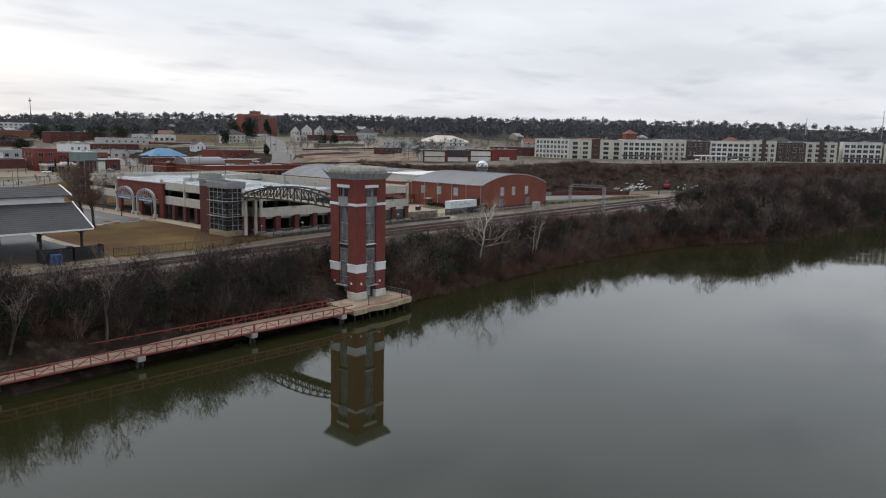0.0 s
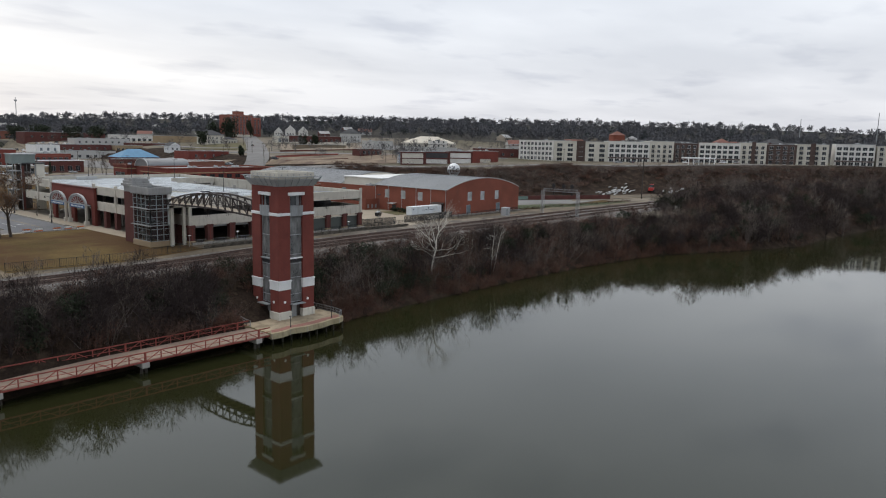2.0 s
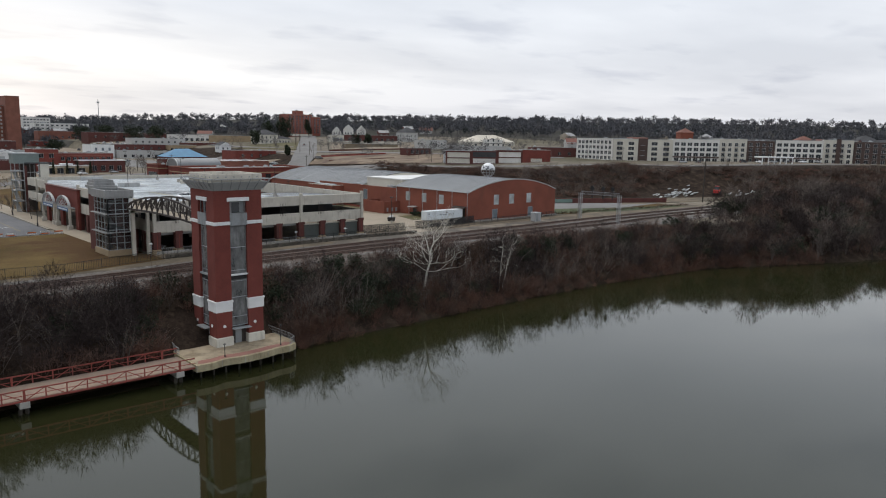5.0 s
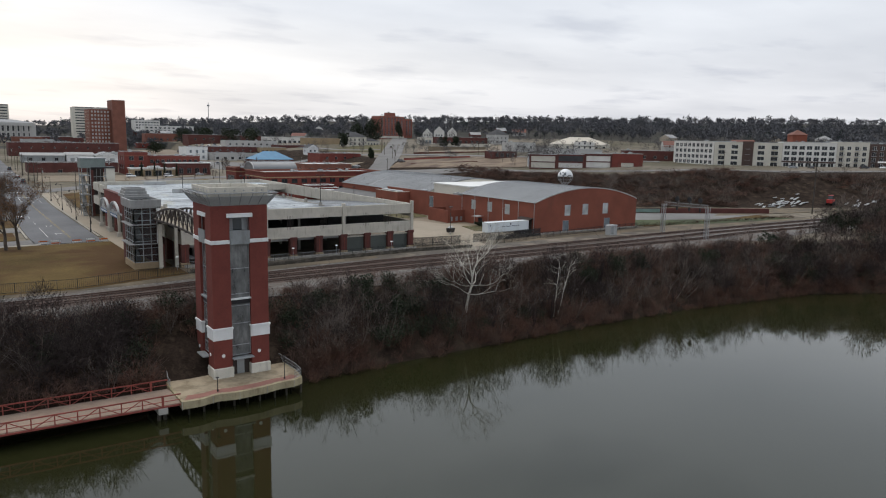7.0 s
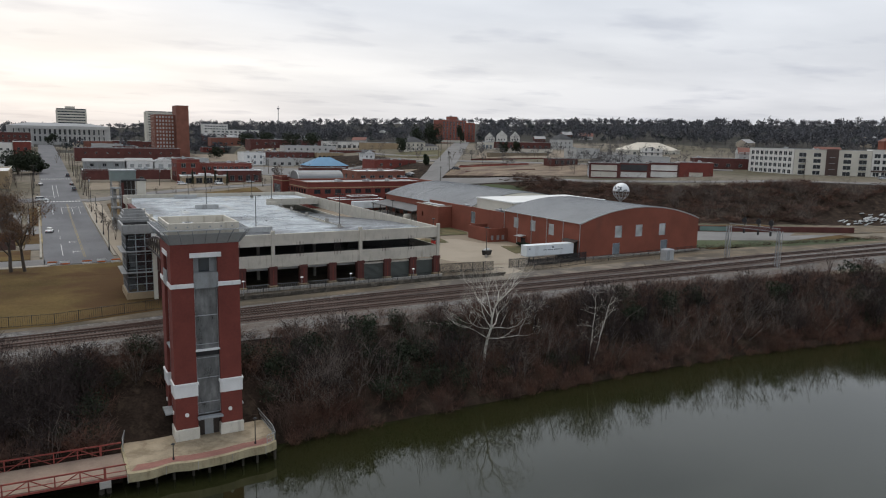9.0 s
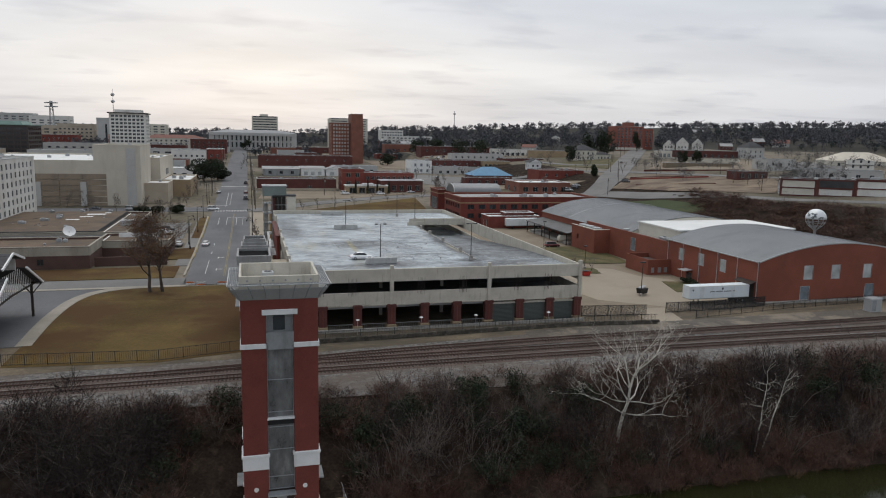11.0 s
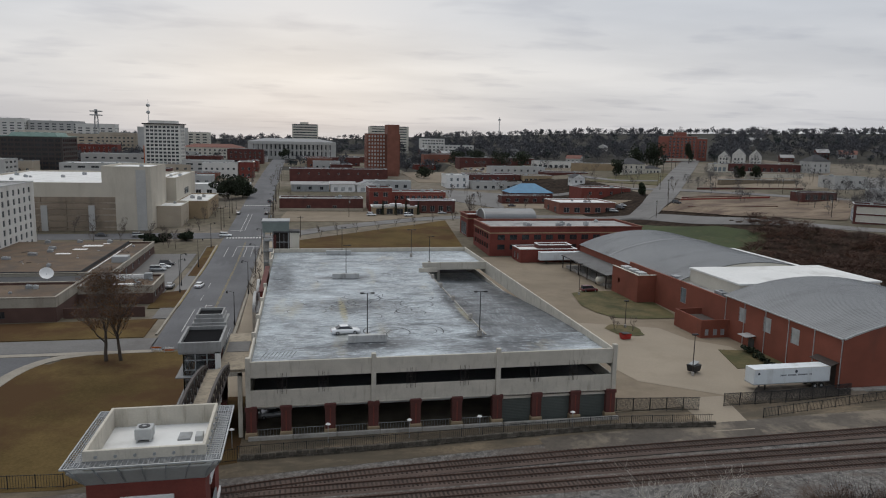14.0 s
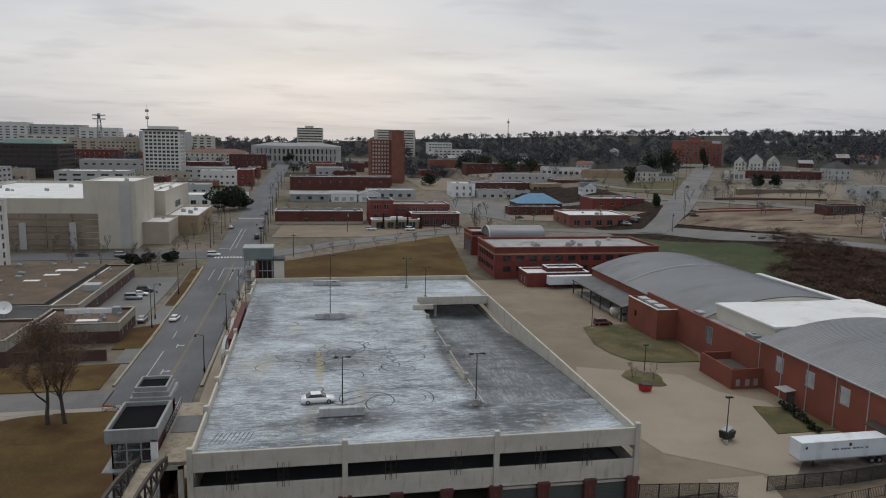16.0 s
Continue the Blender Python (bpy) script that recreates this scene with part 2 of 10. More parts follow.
SILVER_MAP = surface("silver shell with dark patches", (0.62, 0.63, 0.64), 0.4, 0.2, spread=0.05, stain=(0.10, 0.11, 0.12), stain_scale=0.45, stain_at=(0.54, 0.58))
SLATE = surface("dark slate shingles", (0.055, 0.055, 0.058), 0.85, spread=0.2, coarse=0.2, fine=6, islands=0.25)
MEMBRANE = surface("white roof membrane", (0.66, 0.66, 0.645), 0.7, spread=0.07, coarse=0.1, fine=1.5, stain=(0.42, 0.41, 0.39), stain_scale=0.16, stain_at=(0.52, 0.75), bump=0.03)
GREY_ROOF = surface("grey roof membrane", (0.31, 0.305, 0.30), 0.8, spread=0.15, coarse=0.1, fine=1.5, stain=(0.15, 0.15, 0.15), stain_scale=0.15)
BROWN_ROOF = surface("brown gravel roof", (0.125, 0.088, 0.060), 0.95, spread=0.25, coarse=0.12, fine=3, stain=(0.075, 0.062, 0.052), stain_scale=0.16, stain_at=(0.48, 0.68))
# Real dark roofs; also near-black filler where the deck's inside lies in shade.
DARK_ROOF_AND_SHADE = surface("dark built-up roof and shade fill", (0.06, 0.06, 0.062), 0.85, spread=0.2, coarse=0.15, fine=2)
BEIGE = surface("beige panels", (0.42, 0.36, 0.285), 0.85, spread=0.08, coarse=0.15, fine=3, stain=(0.32, 0.265, 0.205), stain_scale=0.15, stain_stretch=(0.25, 0.25, 1.4))
CIVIC_BRICK = surface("dull brown brick", (0.098, 0.056, 0.046), 0.85, spread=0.18, coarse=0.2, fine=4)
FASCIA = surface("dull beige fascia", (0.33, 0.30, 0.25), 0.85, spread=0.12, coarse=0.2, fine=3, stain=(0.22, 0.195, 0.16), stain_scale=0.3, stain_stretch=(1.4, 1.4, 0.3))
ROOF_BLACK = surface("black roof membrane", (0.007, 0.007, 0.008), 0.95, spread=0.2, spec=0.1)
PANEL_BROWN = surface("weathered brown panels", (0.27, 0.215, 0.162), 0.85, spread=0.14, coarse=0.12, fine=3, stain=(0.17, 0.135, 0.105), stain_scale=0.14, stain_stretch=(1.4, 1.4, 0.3), stain_at=(0.48, 0.7), pieces=0.12)
BEIGE_PALE = surface("pale beige stucco", (0.52, 0.475, 0.40), 0.85, spread=0.07, coarse=0.15, fine=3, stain=(0.42, 0.38, 0.31), stain_scale=0.15, stain_stretch=(1, 1, 0.2))
CREAM = surface("cream render", (0.55, 0.52, 0.45), 0.85, spread=0.08, coarse=0.2, fine=3)
OFFWHITE = surface("off-white facade", (0.62, 0.605, 0.57), 0.8, spread=0.07, coarse=0.15, fine=3, stain=(0.48, 0.46, 0.42), stain_scale=0.15, stain_stretch=(1, 1, 0.25))
GREY_STONE = surface("grey limestone", (0.43, 0.425, 0.41), 0.85, spread=0.1, coarse=0.1, fine=2)
TAN = surface("tan brick", (0.32, 0.24, 0.15), 0.85, spread=0.12, coarse=0.2, fine=4)
BLUE_ROOF = surface("blue metal roof", (0.06, 0.18, 0.30), 0.5, 0.1, spread=0.12, bump=0.03)
GREEN_ROOF = surface("faded green copper roof", (0.17, 0.25, 0.22), 0.6, spread=0.15)
GREEN_GREY = surface("grey-green metal roof", (0.16, 0.19, 0.18), 0.6, spread=0.15)
ROOF_RED = surface("terracotta roof", (0.17, 0.078, 0.06), 0.85, spread=0.15)
GREEN_DOOR = surface("dark green roller door", (0.075, 0.085, 0.078), 0.55, 0.1, spread=0.12, bump=0.03)
GLASS = glassy("dark window glass", (0.028, 0.033, 0.038))
GLASS_BLUE = glassy("blue-grey window glass", (0.17, 0.20, 0.225), 0.15)
GLASS_PALE = glassy("frosted pale glass", (0.40, 0.42, 0.42), 0.35)
GLASS_SLOT = clear_glass("smoky curtain glass", (0.19, 0.19, 0.187), 0.2, 0.75)
GLASS_STAIR = clear_glass("clear stair glass", (0.06, 0.065, 0.068), 0.04, 0.28)
RUBBER = surface("black rubber", (0.018, 0.018, 0.018), 0.9, spread=0.2, bump=0.05)
CAR_WHITE = surface("white car paint", (0.74, 0.75, 0.76), 0.25, spread=0.02, bump=0.0, spec=0.6)
CAR_DARK = surface("dark car paint", (0.03, 0.03, 0.035), 0.25, spread=0.05, bump=0.0, spec=0.6)
CAR_RED = surface("maroon car paint", (0.10, 0.018, 0.02), 0.25, spread=0.05, bump=0.0, spec=0.6)
CAR_SILVER = surface("silver car paint", (0.35, 0.36, 0.37), 0.3, 0.4, spread=0.03, bump=0.0, spec=0.6)
TRAILER_WHITE = surface("white trailer panels", (0.66, 0.70, 0.72), 0.45, spread=0.05, bump=0.03, stain=(0.48, 0.5, 0.5), stain_scale=0.5, stain_stretch=(1, 1, 0.3))
RED_PAINT = surface("red paint", (0.38, 0.03, 0.025), 0.5, spread=0.12)
ORANGE = surface("orange plastic", (0.55, 0.13, 0.03), 0.6, spread=0.1)
BLUE_PAINT = surface("blue paint", (0.035, 0.10, 0.22), 0.5, spread=0.12)
YELLOW = surface("faded yellow road paint", (0.26, 0.20, 0.085), 0.8, spread=0.3, stain=(0.12, 0.12, 0.11), stain_scale=0.5)
LINE_WHITE = surface("worn white road paint", (0.52, 0.52, 0.5), 0.8, spread=0.2)
KERB = surface("kerb concrete", (0.27, 0.245, 0.205), 0.85, spread=0.15)
TYRE_MARK = surface("tyre rubber smear", (0.045, 0.048, 0.053), 0.8, spread=0.3)
INK = surface("dark lettering paint", (0.05, 0.06, 0.08), 0.6, spread=0.1)
BARK = surface("grey-brown bark", (0.085, 0.068, 0.055), 0.95, spread=0.25, fine=6, islands=0.3)
BARK_PALE = surface("white sycamore bark", (0.52, 0.49, 0.43), 0.85, spread=0.2, coarse=0.8, fine=5, stain=(0.25, 0.215, 0.175), stain_scale=1.3, stain_at=(0.52, 0.66))
TWIG_DARK = surface("dark winter twigs", (0.052, 0.041, 0.039), 0.95, spread=0.3, coarse=0.05, islands=0.4, bump=0, spec=0.06)
TWIG = surface("brown winter twigs", (0.118, 0.077, 0.062), 0.95, spread=0.25, coarse=0.05, islands=0.4, bump=0, spec=0.06)
TWIG_WARM = surface("reddish winter twigs", (0.138, 0.077, 0.058), 0.95, spread=0.25, coarse=0.05, islands=0.4, bump=0, spec=0.06)
TWIG_GREY = surface("grey winter twigs", (0.165, 0.138, 0.122), 0.95, spread=0.25, coarse=0.03, islands=0.4, bump=0, spec=0.06)
# Twig colour greyed to carry the haze of distance.
WOODS_BARE_HAZY = surface("far bare twigs with haze tint", (0.128, 0.121, 0.120), 0.95, spread=0.2, coarse=0.012, fine=0.15, islands=0.3, bump=0, spec=0.06)
DEAD_LEAF = surface("dry brown leaves", (0.082, 0.056, 0.040), 0.95, spread=0.3, coarse=0.06, islands=0.5, spec=0.06)
RUST_LEAF = surface("rust-brown leaves", (0.16, 0.082, 0.038), 0.95, spread=0.3, coarse=0.06, islands=0.5, spec=0.06)
EVERGREEN = surface("dark evergreen leaves", (0.026, 0.036, 0.018), 0.9, spread=0.3, coarse=0.1, islands=0.5)
# Distance haze mixed into both woods colours: paler and bluer than near trees.
WOODS_HAZY = surface("far winter woods with haze tint", (0.108, 0.109, 0.118), 0.95, spread=0.2, coarse=0.012, fine=0.15, islands=0.2, bump=0, spec=0.06)
WOODS_GREEN_HAZY = surface("far evergreen woods with haze tint", (0.062, 0.072, 0.073), 0.95, spread=0.25, coarse=0.012, fine=0.15, islands=0.3, bump=0, spec=0.06)


def deck_material(name, light, dark, stretch, cover, gloss, yellow=0.0, grime=(), rust=()):
    """Worn deck concrete: bleached patches, grime in clouds and short streaks, fine speckle, a slight wet sheen."""
    m, t, p = tree_of(name)
    c = ramp_node(t, noise_node(t, 0.2, (0.7, 1.4, 1), 8, 0.7), [(0.34, shade(light, 0.66)), (0.5, light), (0.64, shade(light, 1.22))])
    broad = ramp_node(t, noise_node(t, 0.055, detail=5), [(0.34, (0.35,) * 3), (0.60, (1.0,) * 3)])
    for scale, lo, hi, k, st in ((0.3, cover + 0.04, cover + 0.14, 0.6, (0.6, 1.5, 1)), (0.95, cover + 0.01, cover + 0.10, 0.55, stretch), (2.6, cover - 0.01, cover + 0.09, 0.55, stretch), (7.0, cover - 0.01, cover + 0.09, 0.6, (0.6, 1.5, 1))):
        f = ramp_node(t, noise_node(t, scale, st, 8, 0.72), [(lo, (0, 0, 0)), (hi, (k, k, k))])
        c = mix_node(t, c, dark, mix_node(t, f, broad, 1.0, "MULTIPLY"))
    for x, y, rx, ry, k, soil in [g + (dark,) for g in grime] + list(rust):
        mp = t.nodes.new("ShaderNodeMapping")
        mp.vector_type = "TEXTURE"
        mp.inputs["Location"].default_value, mp.inputs["Scale"].default_value = (x, y, 20), (rx, ry, 40)
        t.links.new(t.nodes.new("ShaderNodeNewGeometry").outputs["Position"], mp.inputs["Vector"])
        ln = t.nodes.new("ShaderNodeVectorMath")
        ln.operation = "LENGTH"
        t.links.new(mp.outputs["Vector"], ln.inputs[0])
        f = ramp_node(t, ln.outputs["Value"], [(0.4, (k, k, k)), (1.0, (0, 0, 0))])
        g = ramp_node(t, noise_node(t, 0.9, (0.6, 1.3, 1), 7, 0.68), [(0.33, (0, 0, 0)), (0.5, (1, 1, 1))])
        c = mix_node(t, c, soil, mix_node(t, f, g, 1.0, "MULTIPLY"))
    if yellow:
        f = ramp_node(t, noise_node(t, 0.11, (1.6, 0.5, 1), 5, 0.6), [(0.58, (0, 0, 0)), (0.70, (yellow,) * 3)])
        c = mix_node(t, c, (0.34, 0.31, 0.22), f)
    t.links.new(c, p.inputs["Base Color"])
    t.links.new(ramp_node(t, noise_node(t, 0.2, detail=4), [(0.35, (gloss,) * 3), (0.65, (gloss + 0.25,) * 3)]), p.inputs["Roughness"])
    return m


DECK_TOP = deck_material("worn pale deck concrete", (0.50, 0.555, 0.59), (0.026, 0.030, 0.037), (0.40, 1.9, 1), 0.468, 0.42, 0.5,
                         ((127, 167.0, 11, 3.6, 1.0), (150, 164, 13, 5, 0.9), (146.5, 192, 2.6, 30, 0.95), (145.7, 170, 4, 3, 1.0), (126.8, 222, 9, 3.5, 0.9), (128, 255.5, 8, 3, 0.8), (127.5, 195, 9, 8, 0.55), (112, 225, 4, 25, 0.7), (155, 168, 9, 4, 0.8), (118, 160, 9, 2.5, 0.7), (126.8, 169, 6, 1.6, 1.0), (136, 158.5, 28, 1.8, 0.8)),
                         ((124.2, 191, 0.9, 12, 0.75, (0.30, 0.26, 0.12)), (146.5, 186, 0.8, 9, 0.5, (0.30, 0.26, 0.14))))
RAMP_TOP = deck_material("tyre-darkened ramp concrete", (0.34, 0.375, 0.40), (0.02, 0.023, 0.028), (1.7, 0.3, 1), 0.44, 0.42, 0.0, ((161, 205, 4, 45, 0.9), (149, 200, 2, 40, 0.8)))


def ground_material():
    """Town soil: dull grass, bare dirt and litter in patches; the river bank has its own soil, darkened for shade."""
    m, t, p = tree_of("town ground")
    c = ramp_node(t, noise_node(t, 0.012, detail=6), [(0.30, (0.085, 0.076, 0.05)), (0.45, (0.13, 0.113, 0.085)), (0.56, (0.185, 0.16, 0.128)), (0.70, (0.11, 0.098, 0.078))])
    f = ramp_node(t, noise_node(t, 0.3, detail=6), [(0.3, (0.7,) * 3), (0.7, (1.2,) * 3)])
    p.inputs["Roughness"].default_value, p.inputs["Specular IOR Level"].default_value = 0.95, 0.1
    t.links.new(mix_node(t, c, f, 1.0, "MULTIPLY"), p.inputs["Base Color"])
    b = t.nodes.new("ShaderNodeBump")
    b.inputs["Strength"].default_value = 0.4
    t.links.new(noise_node(t, 1.5, detail=6), b.inputs["Height"])
    t.links.new(b.outputs["Normal"], p.inputs["Normal"])
    return m


GROUND = ground_material()
# Shade under the far trees is put into this dark floor colour.
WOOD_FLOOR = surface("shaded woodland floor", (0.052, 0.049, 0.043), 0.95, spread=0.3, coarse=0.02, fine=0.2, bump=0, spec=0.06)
# Littered soil, its colour darkened for the shade beneath the brush.
BANK_SOIL = surface("leaf-littered bank soil with brush shade", (0.030, 0.021, 0.016), 0.95, spread=0.5, coarse=0.25, fine=3, bump=0.5, stain=(0.065, 0.048, 0.034), stain_scale=0.4, spec=0.06)


def water_material():
    """Still silty river: a nearly plain mirror, with wind-ruffled patches out on the open water."""
    m, t, p = tree_of("river water")
    c = ramp_node(t, noise_node(t, 0.01, detail=3), [(0.3, (0.0155, 0.0168, 0.0062)), (0.7, (0.018, 0.0188, 0.0072))])
    t.links.new(c, p.inputs["Base Color"])
    p.inputs["IOR"].default_value = 1.5
    ruffle = ramp_node(t, noise_node(t, 0.012, (0.45, 1.9, 1), 5), [(0.48, (0.0,) * 3), (0.66, (1.0,) * 3)])
    pos = t.nodes.new("ShaderNodeSeparateXYZ")
    t.links.new(t.nodes.new("ShaderNodeNewGeometry").outputs["Position"], pos.inputs[0])
    reach = t.nodes.new("ShaderNodeMapRange")
    for key, v in (("From Min", 60.0), ("From Max", 300.0), ("To Min", 0.12), ("To Max", 1.0)):
        reach.inputs[key].default_value = v
    t.links.new(pos.outputs["X"], reach.inputs["Value"])
    wind = mix_node(t, (0.0, 0.0, 0.0), ruffle, reach.outputs["Result"])
    t.links.new(ramp_node(t, wind, [(0.0, (0.022,) * 3), (1.0, (0.16,) * 3)]), p.inputs["Roughness"])
    b = t.nodes.new("ShaderNodeBump")
    b.inputs["Strength"].default_value, b.inputs["Distance"].default_value = 0.06, 0.05
    a = t.nodes.new("ShaderNodeMath")
    a.operation = "MULTIPLY"
    t.links.new(noise_node(t, 1.5, (1, 1.3, 1), 3), a.inputs[0])
    t.links.new(ramp_node(t, noise_node(t, 0.02, (0.6, 1.6, 1), 4), [(0.38, (0.2,) * 3), (0.62, (1.0,) * 3)]), a.inputs[1])
    t.links.new(a.outputs[0], b.inputs["Height"])
    t.links.new(b.outputs["Normal"], p.inputs["Normal"])
    return m


WATER = water_material()


# ---- the lie of the land ----
SHORE = [(-900, 104), (30, 108), (80, 110.5), (180, 112), (218, 110), (253, 105), (290, 88), (320, 76), (360, 74), (430, 66), (520, 40), (700, -60), (900, -200)]
FOOT = [(262, 520), (268, 400), (276, 300), (305, 216), (400, 172), (480, 110), (560, 20), (800, -160)]


def polyline_side(x, y, line):
    """Distance from a polyline, positive on its left-hand side as it runs."""
    best, side = 1e18, 1.0
    for (ax, ay), (bx, by) in zip(line, line[1:]):
        ux, uy = bx - ax, by - ay
        k = max(0.0, min(1.0, ((x - ax) * ux + (y - ay) * uy) / (ux * ux + uy * uy)))
        dx, dy = x - ax - k * ux, y - ay - k * uy
        d = dx * dx + dy * dy
        if d < best:
            best, side = d, ux * dy - uy * dx
    return math.copysign(math.sqrt(best), side)


def smooth(a, b, v):
    k = max(0.0, min(1.0, (v - a) / (b - a)))
    return k * k * (3 - 2 * k)


def shore_y(x):
    for (ax, ay), (bx, by) in zip(SHORE, SHORE[1:]):
        if x <= bx:
            return ay + (by - ay) * max(0.0, (x - ax)) / (bx - ax)
    return SHORE[-1][1]


def land(x, y):
    """Height of the ground: river bed, bank, the flat by the tracks, the bluff and the hills behind."""
    d = y - shore_y(x)
    if d < 0:
        z = max(-4.0, 0.35 * d)
        return max(z, min(9.0, (-240 - y) * 0.2)) if y < -200 else z
    z = 10.4 * smooth(-5, 19, d) - 1.05 * smooth(6, -6, d)
    z += 0.6 * smooth(30, 40, d)
    z += 0.03 * max(0.0, min(y, 1150) - 300) * (1 - 0.35 * smooth(500, 1100, y))
    if x > 200 and y > -300:
        s = polyline_side(x, y, FOOT)
        rise = min(14.0 + 0.02 * max(0.0, x - 420), 0.062 * (x - 200) + 2.0 * smooth(0, 40, s))
        if y > 520:
            s = max(s, (x - 262))
        z += smooth(0, 46, s) * max(rise, 6.0) 
    r = math.hypot(x - 110, y - 150)
    z += 15 * smooth(700, 1600, r) * (1 - 0.5 * smooth(200, -200, y)) - 42 * smooth(1650, 3200, r)
    if x > 430:
        z += 8 * smooth(430, 800, x) * smooth(120, 420, y)
    return z


# ---- building kit ----
class Build:
    """Collects the faces of one mesh."""

    def __init__(self):
        self.v, self.f = [], []

    def add(self, verts, faces):
        n = len(self.v)
        self.v.extend(verts)
        self.f.extend(tuple(n + i for i in f) for f in faces)
        return self

    def box(self, x0, y0, z0, x1, y1, z1):
        return self.add([(x0, y0, z0), (x1, y0, z0), (x1, y1, z0), (x0, y1, z0), (x0, y0, z1), (x1, y0, z1), (x1, y1, z1), (x0, y1, z1)],
                        [(0, 3, 2, 1), (4, 5, 6, 7), (0, 1, 5, 4), (1, 2, 6, 5), (2, 3, 7, 6), (3, 0, 4, 7)])

    def slab(self, x0, y0, z0, x1, y1, z1, e=0.03):
        """A box with bevelled upper edges."""
        return self.box(x0, y0, z0, x1, y1, z1 - e).frustum(x0, y0, z1 - e, x1, y1, z1, e)

    def frustum(self, x0, y0, z0, x1, y1, z1, e):
        """A box whose top is drawn in (e > 0) or flared (e < 0)."""
        return self.add([(x0, y0, z0), (x1, y0, z0), (x1, y1, z0), (x0, y1, z0), (x0 + e, y0 + e, z1), (x1 - e, y0 + e, z1), (x1 - e, y1 - e, z1), (x0 + e, y1 - e, z1)],
                        [(0, 3, 2, 1), (4, 5, 6, 7), (0, 1, 5, 4), (1, 2, 6, 5), (2, 3, 7, 6), (3, 0, 4, 7)])

    def beam(self, a, b, w, h):
        """A bar of width w and height h from a to b."""
        a, b = Vector(a), Vector(b)
        d = (b - a).normalized()
        s = d.cross(Vector((0, 0, 1)))
        s = Vector((1, 0, 0)) if s.length < 1e-4 else s.normalized()
        u = s.cross(d)
        q = [p + s * (w / 2 * i) + u * (h / 2 * j) for p in (a, b) for i, j in ((-1, -1), (1, -1), (1, 1), (-1, 1))]
        return self.add([tuple(p) for p in q], [(0, 1, 2, 3), (4, 7, 6, 5), (0, 4, 5, 1), (1, 5, 6, 2), (2, 6, 7, 3), (3, 7, 4, 0)])

    def rod(self, a, b, r, n=6, r2=None, cap=True):
        a, b = Vector(a), Vector(b)
        d = (b - a).normalized()
        s = d.orthogonal().normalized()
        u = d.cross(s)
        r2 = r if r2 is None else r2
        ring = [(math.cos(2 * math.pi * i / n), math.sin(2 * math.pi * i / n)) for i in range(n)]
        q = [tuple(p + (s * c + u * k) * q) for p, q in ((a, r), (b, r2)) for c, k in ring]
        f = [(i, (i + 1) % n, n + (i + 1) % n, n + i) for i in range(n)]
        if cap:
            f += [tuple(range(n - 1, -1, -1)), tuple(range(n, 2 * n))]
        return self.add(q, f)

    def prism(self, pts, z0, z1):
        n = len(pts)
        return self.add([(x, y, z0) for x, y in pts] + [(x, y, z1) for x, y in pts],
                        [tuple(range(n - 1, -1, -1)), tuple(range(n, 2 * n))] + [(i, (i + 1) % n, n + (i + 1) % n, n + i) for i in range(n)])

    def loft(self, rings, close=True, caps=True):
        """Skins a row of rings that have the same number of points."""
        n = len(rings[0])
        verts = [tuple(p) for r in rings for p in r]
        faces = []
        for k in range(len(rings) - 1):
            for i in range(n if close else n - 1):
                j = (i + 1) % n
                faces.append((k * n + i, k * n + j, (k + 1) * n + j, (k + 1) * n + i))
        if caps and close:
            faces += [tuple(range(n - 1, -1, -1)), tuple((len(rings) - 1) * n + i for i in range(n))]
        return self.add(verts, faces)

    def ball(self, c, r, n=8, squash=1.0, top_only=False):
        rings = []
        for k in range(n + 1):
            a = math.pi * k / n * (0.5 if top_only else 1.0)
            rings.append([(c[0] + r * max(0.01, math.sin(a)) * math.cos(2 * math.pi * i / (2 * n)), c[1] + r * max(0.01, math.sin(a)) * math.sin(2 * math.pi * i / (2 * n)), c[2] + r * squash * math.cos(a)) for i in range(2 * n)])
        return self.loft(rings[::-1])

    def wall(self, o, u, length, z0, z1, holes, thick=0.3):
        """An upright wall from o along the unit direction u, its outer face on the right of u, with openings (a, b, low, high)."""
        nx, ny = -u[1] * thick, u[0] * thick
        xs = sorted({0.0, length, *[h[0] for h in holes], *[h[1] for h in holes]})
        zs = sorted({z0, z1, *[h[2] for h in holes], *[h[3] for h in holes]})

        def put(a, b, lo, hi):
            p = [(o[0] + u[0] * s, o[1] + u[1] * s) for s in (a, b)]
            q = [p[0], p[1], (p[1][0] + nx, p[1][1] + ny), (p[0][0] + nx, p[0][1] + ny)]
            self.prism(q, lo, hi)

        for lo, hi in zip(zs, zs[1:]):
            row = [h for h in holes if h[2] < hi - 1e-6 and h[3] > lo + 1e-6]
            start = 0.0
            for h in sorted(row):
                if h[0] > start + 1e-6:
                    put(start, h[0], lo, hi)
                start = max(start, h[1])
            if start < length - 1e-6:
                put(start, length, lo, hi)
        return self

    def mesh(self, name, material, smooth_shade=False):
        me = bpy.data.meshes.new(name)
        me.from_pydata(self.v, [], self.f)
        me.materials.append(material)
        if smooth_shade:
            me.polygons.foreach_set("use_smooth", [True] * len(me.polygons))
        me.update()
        return me


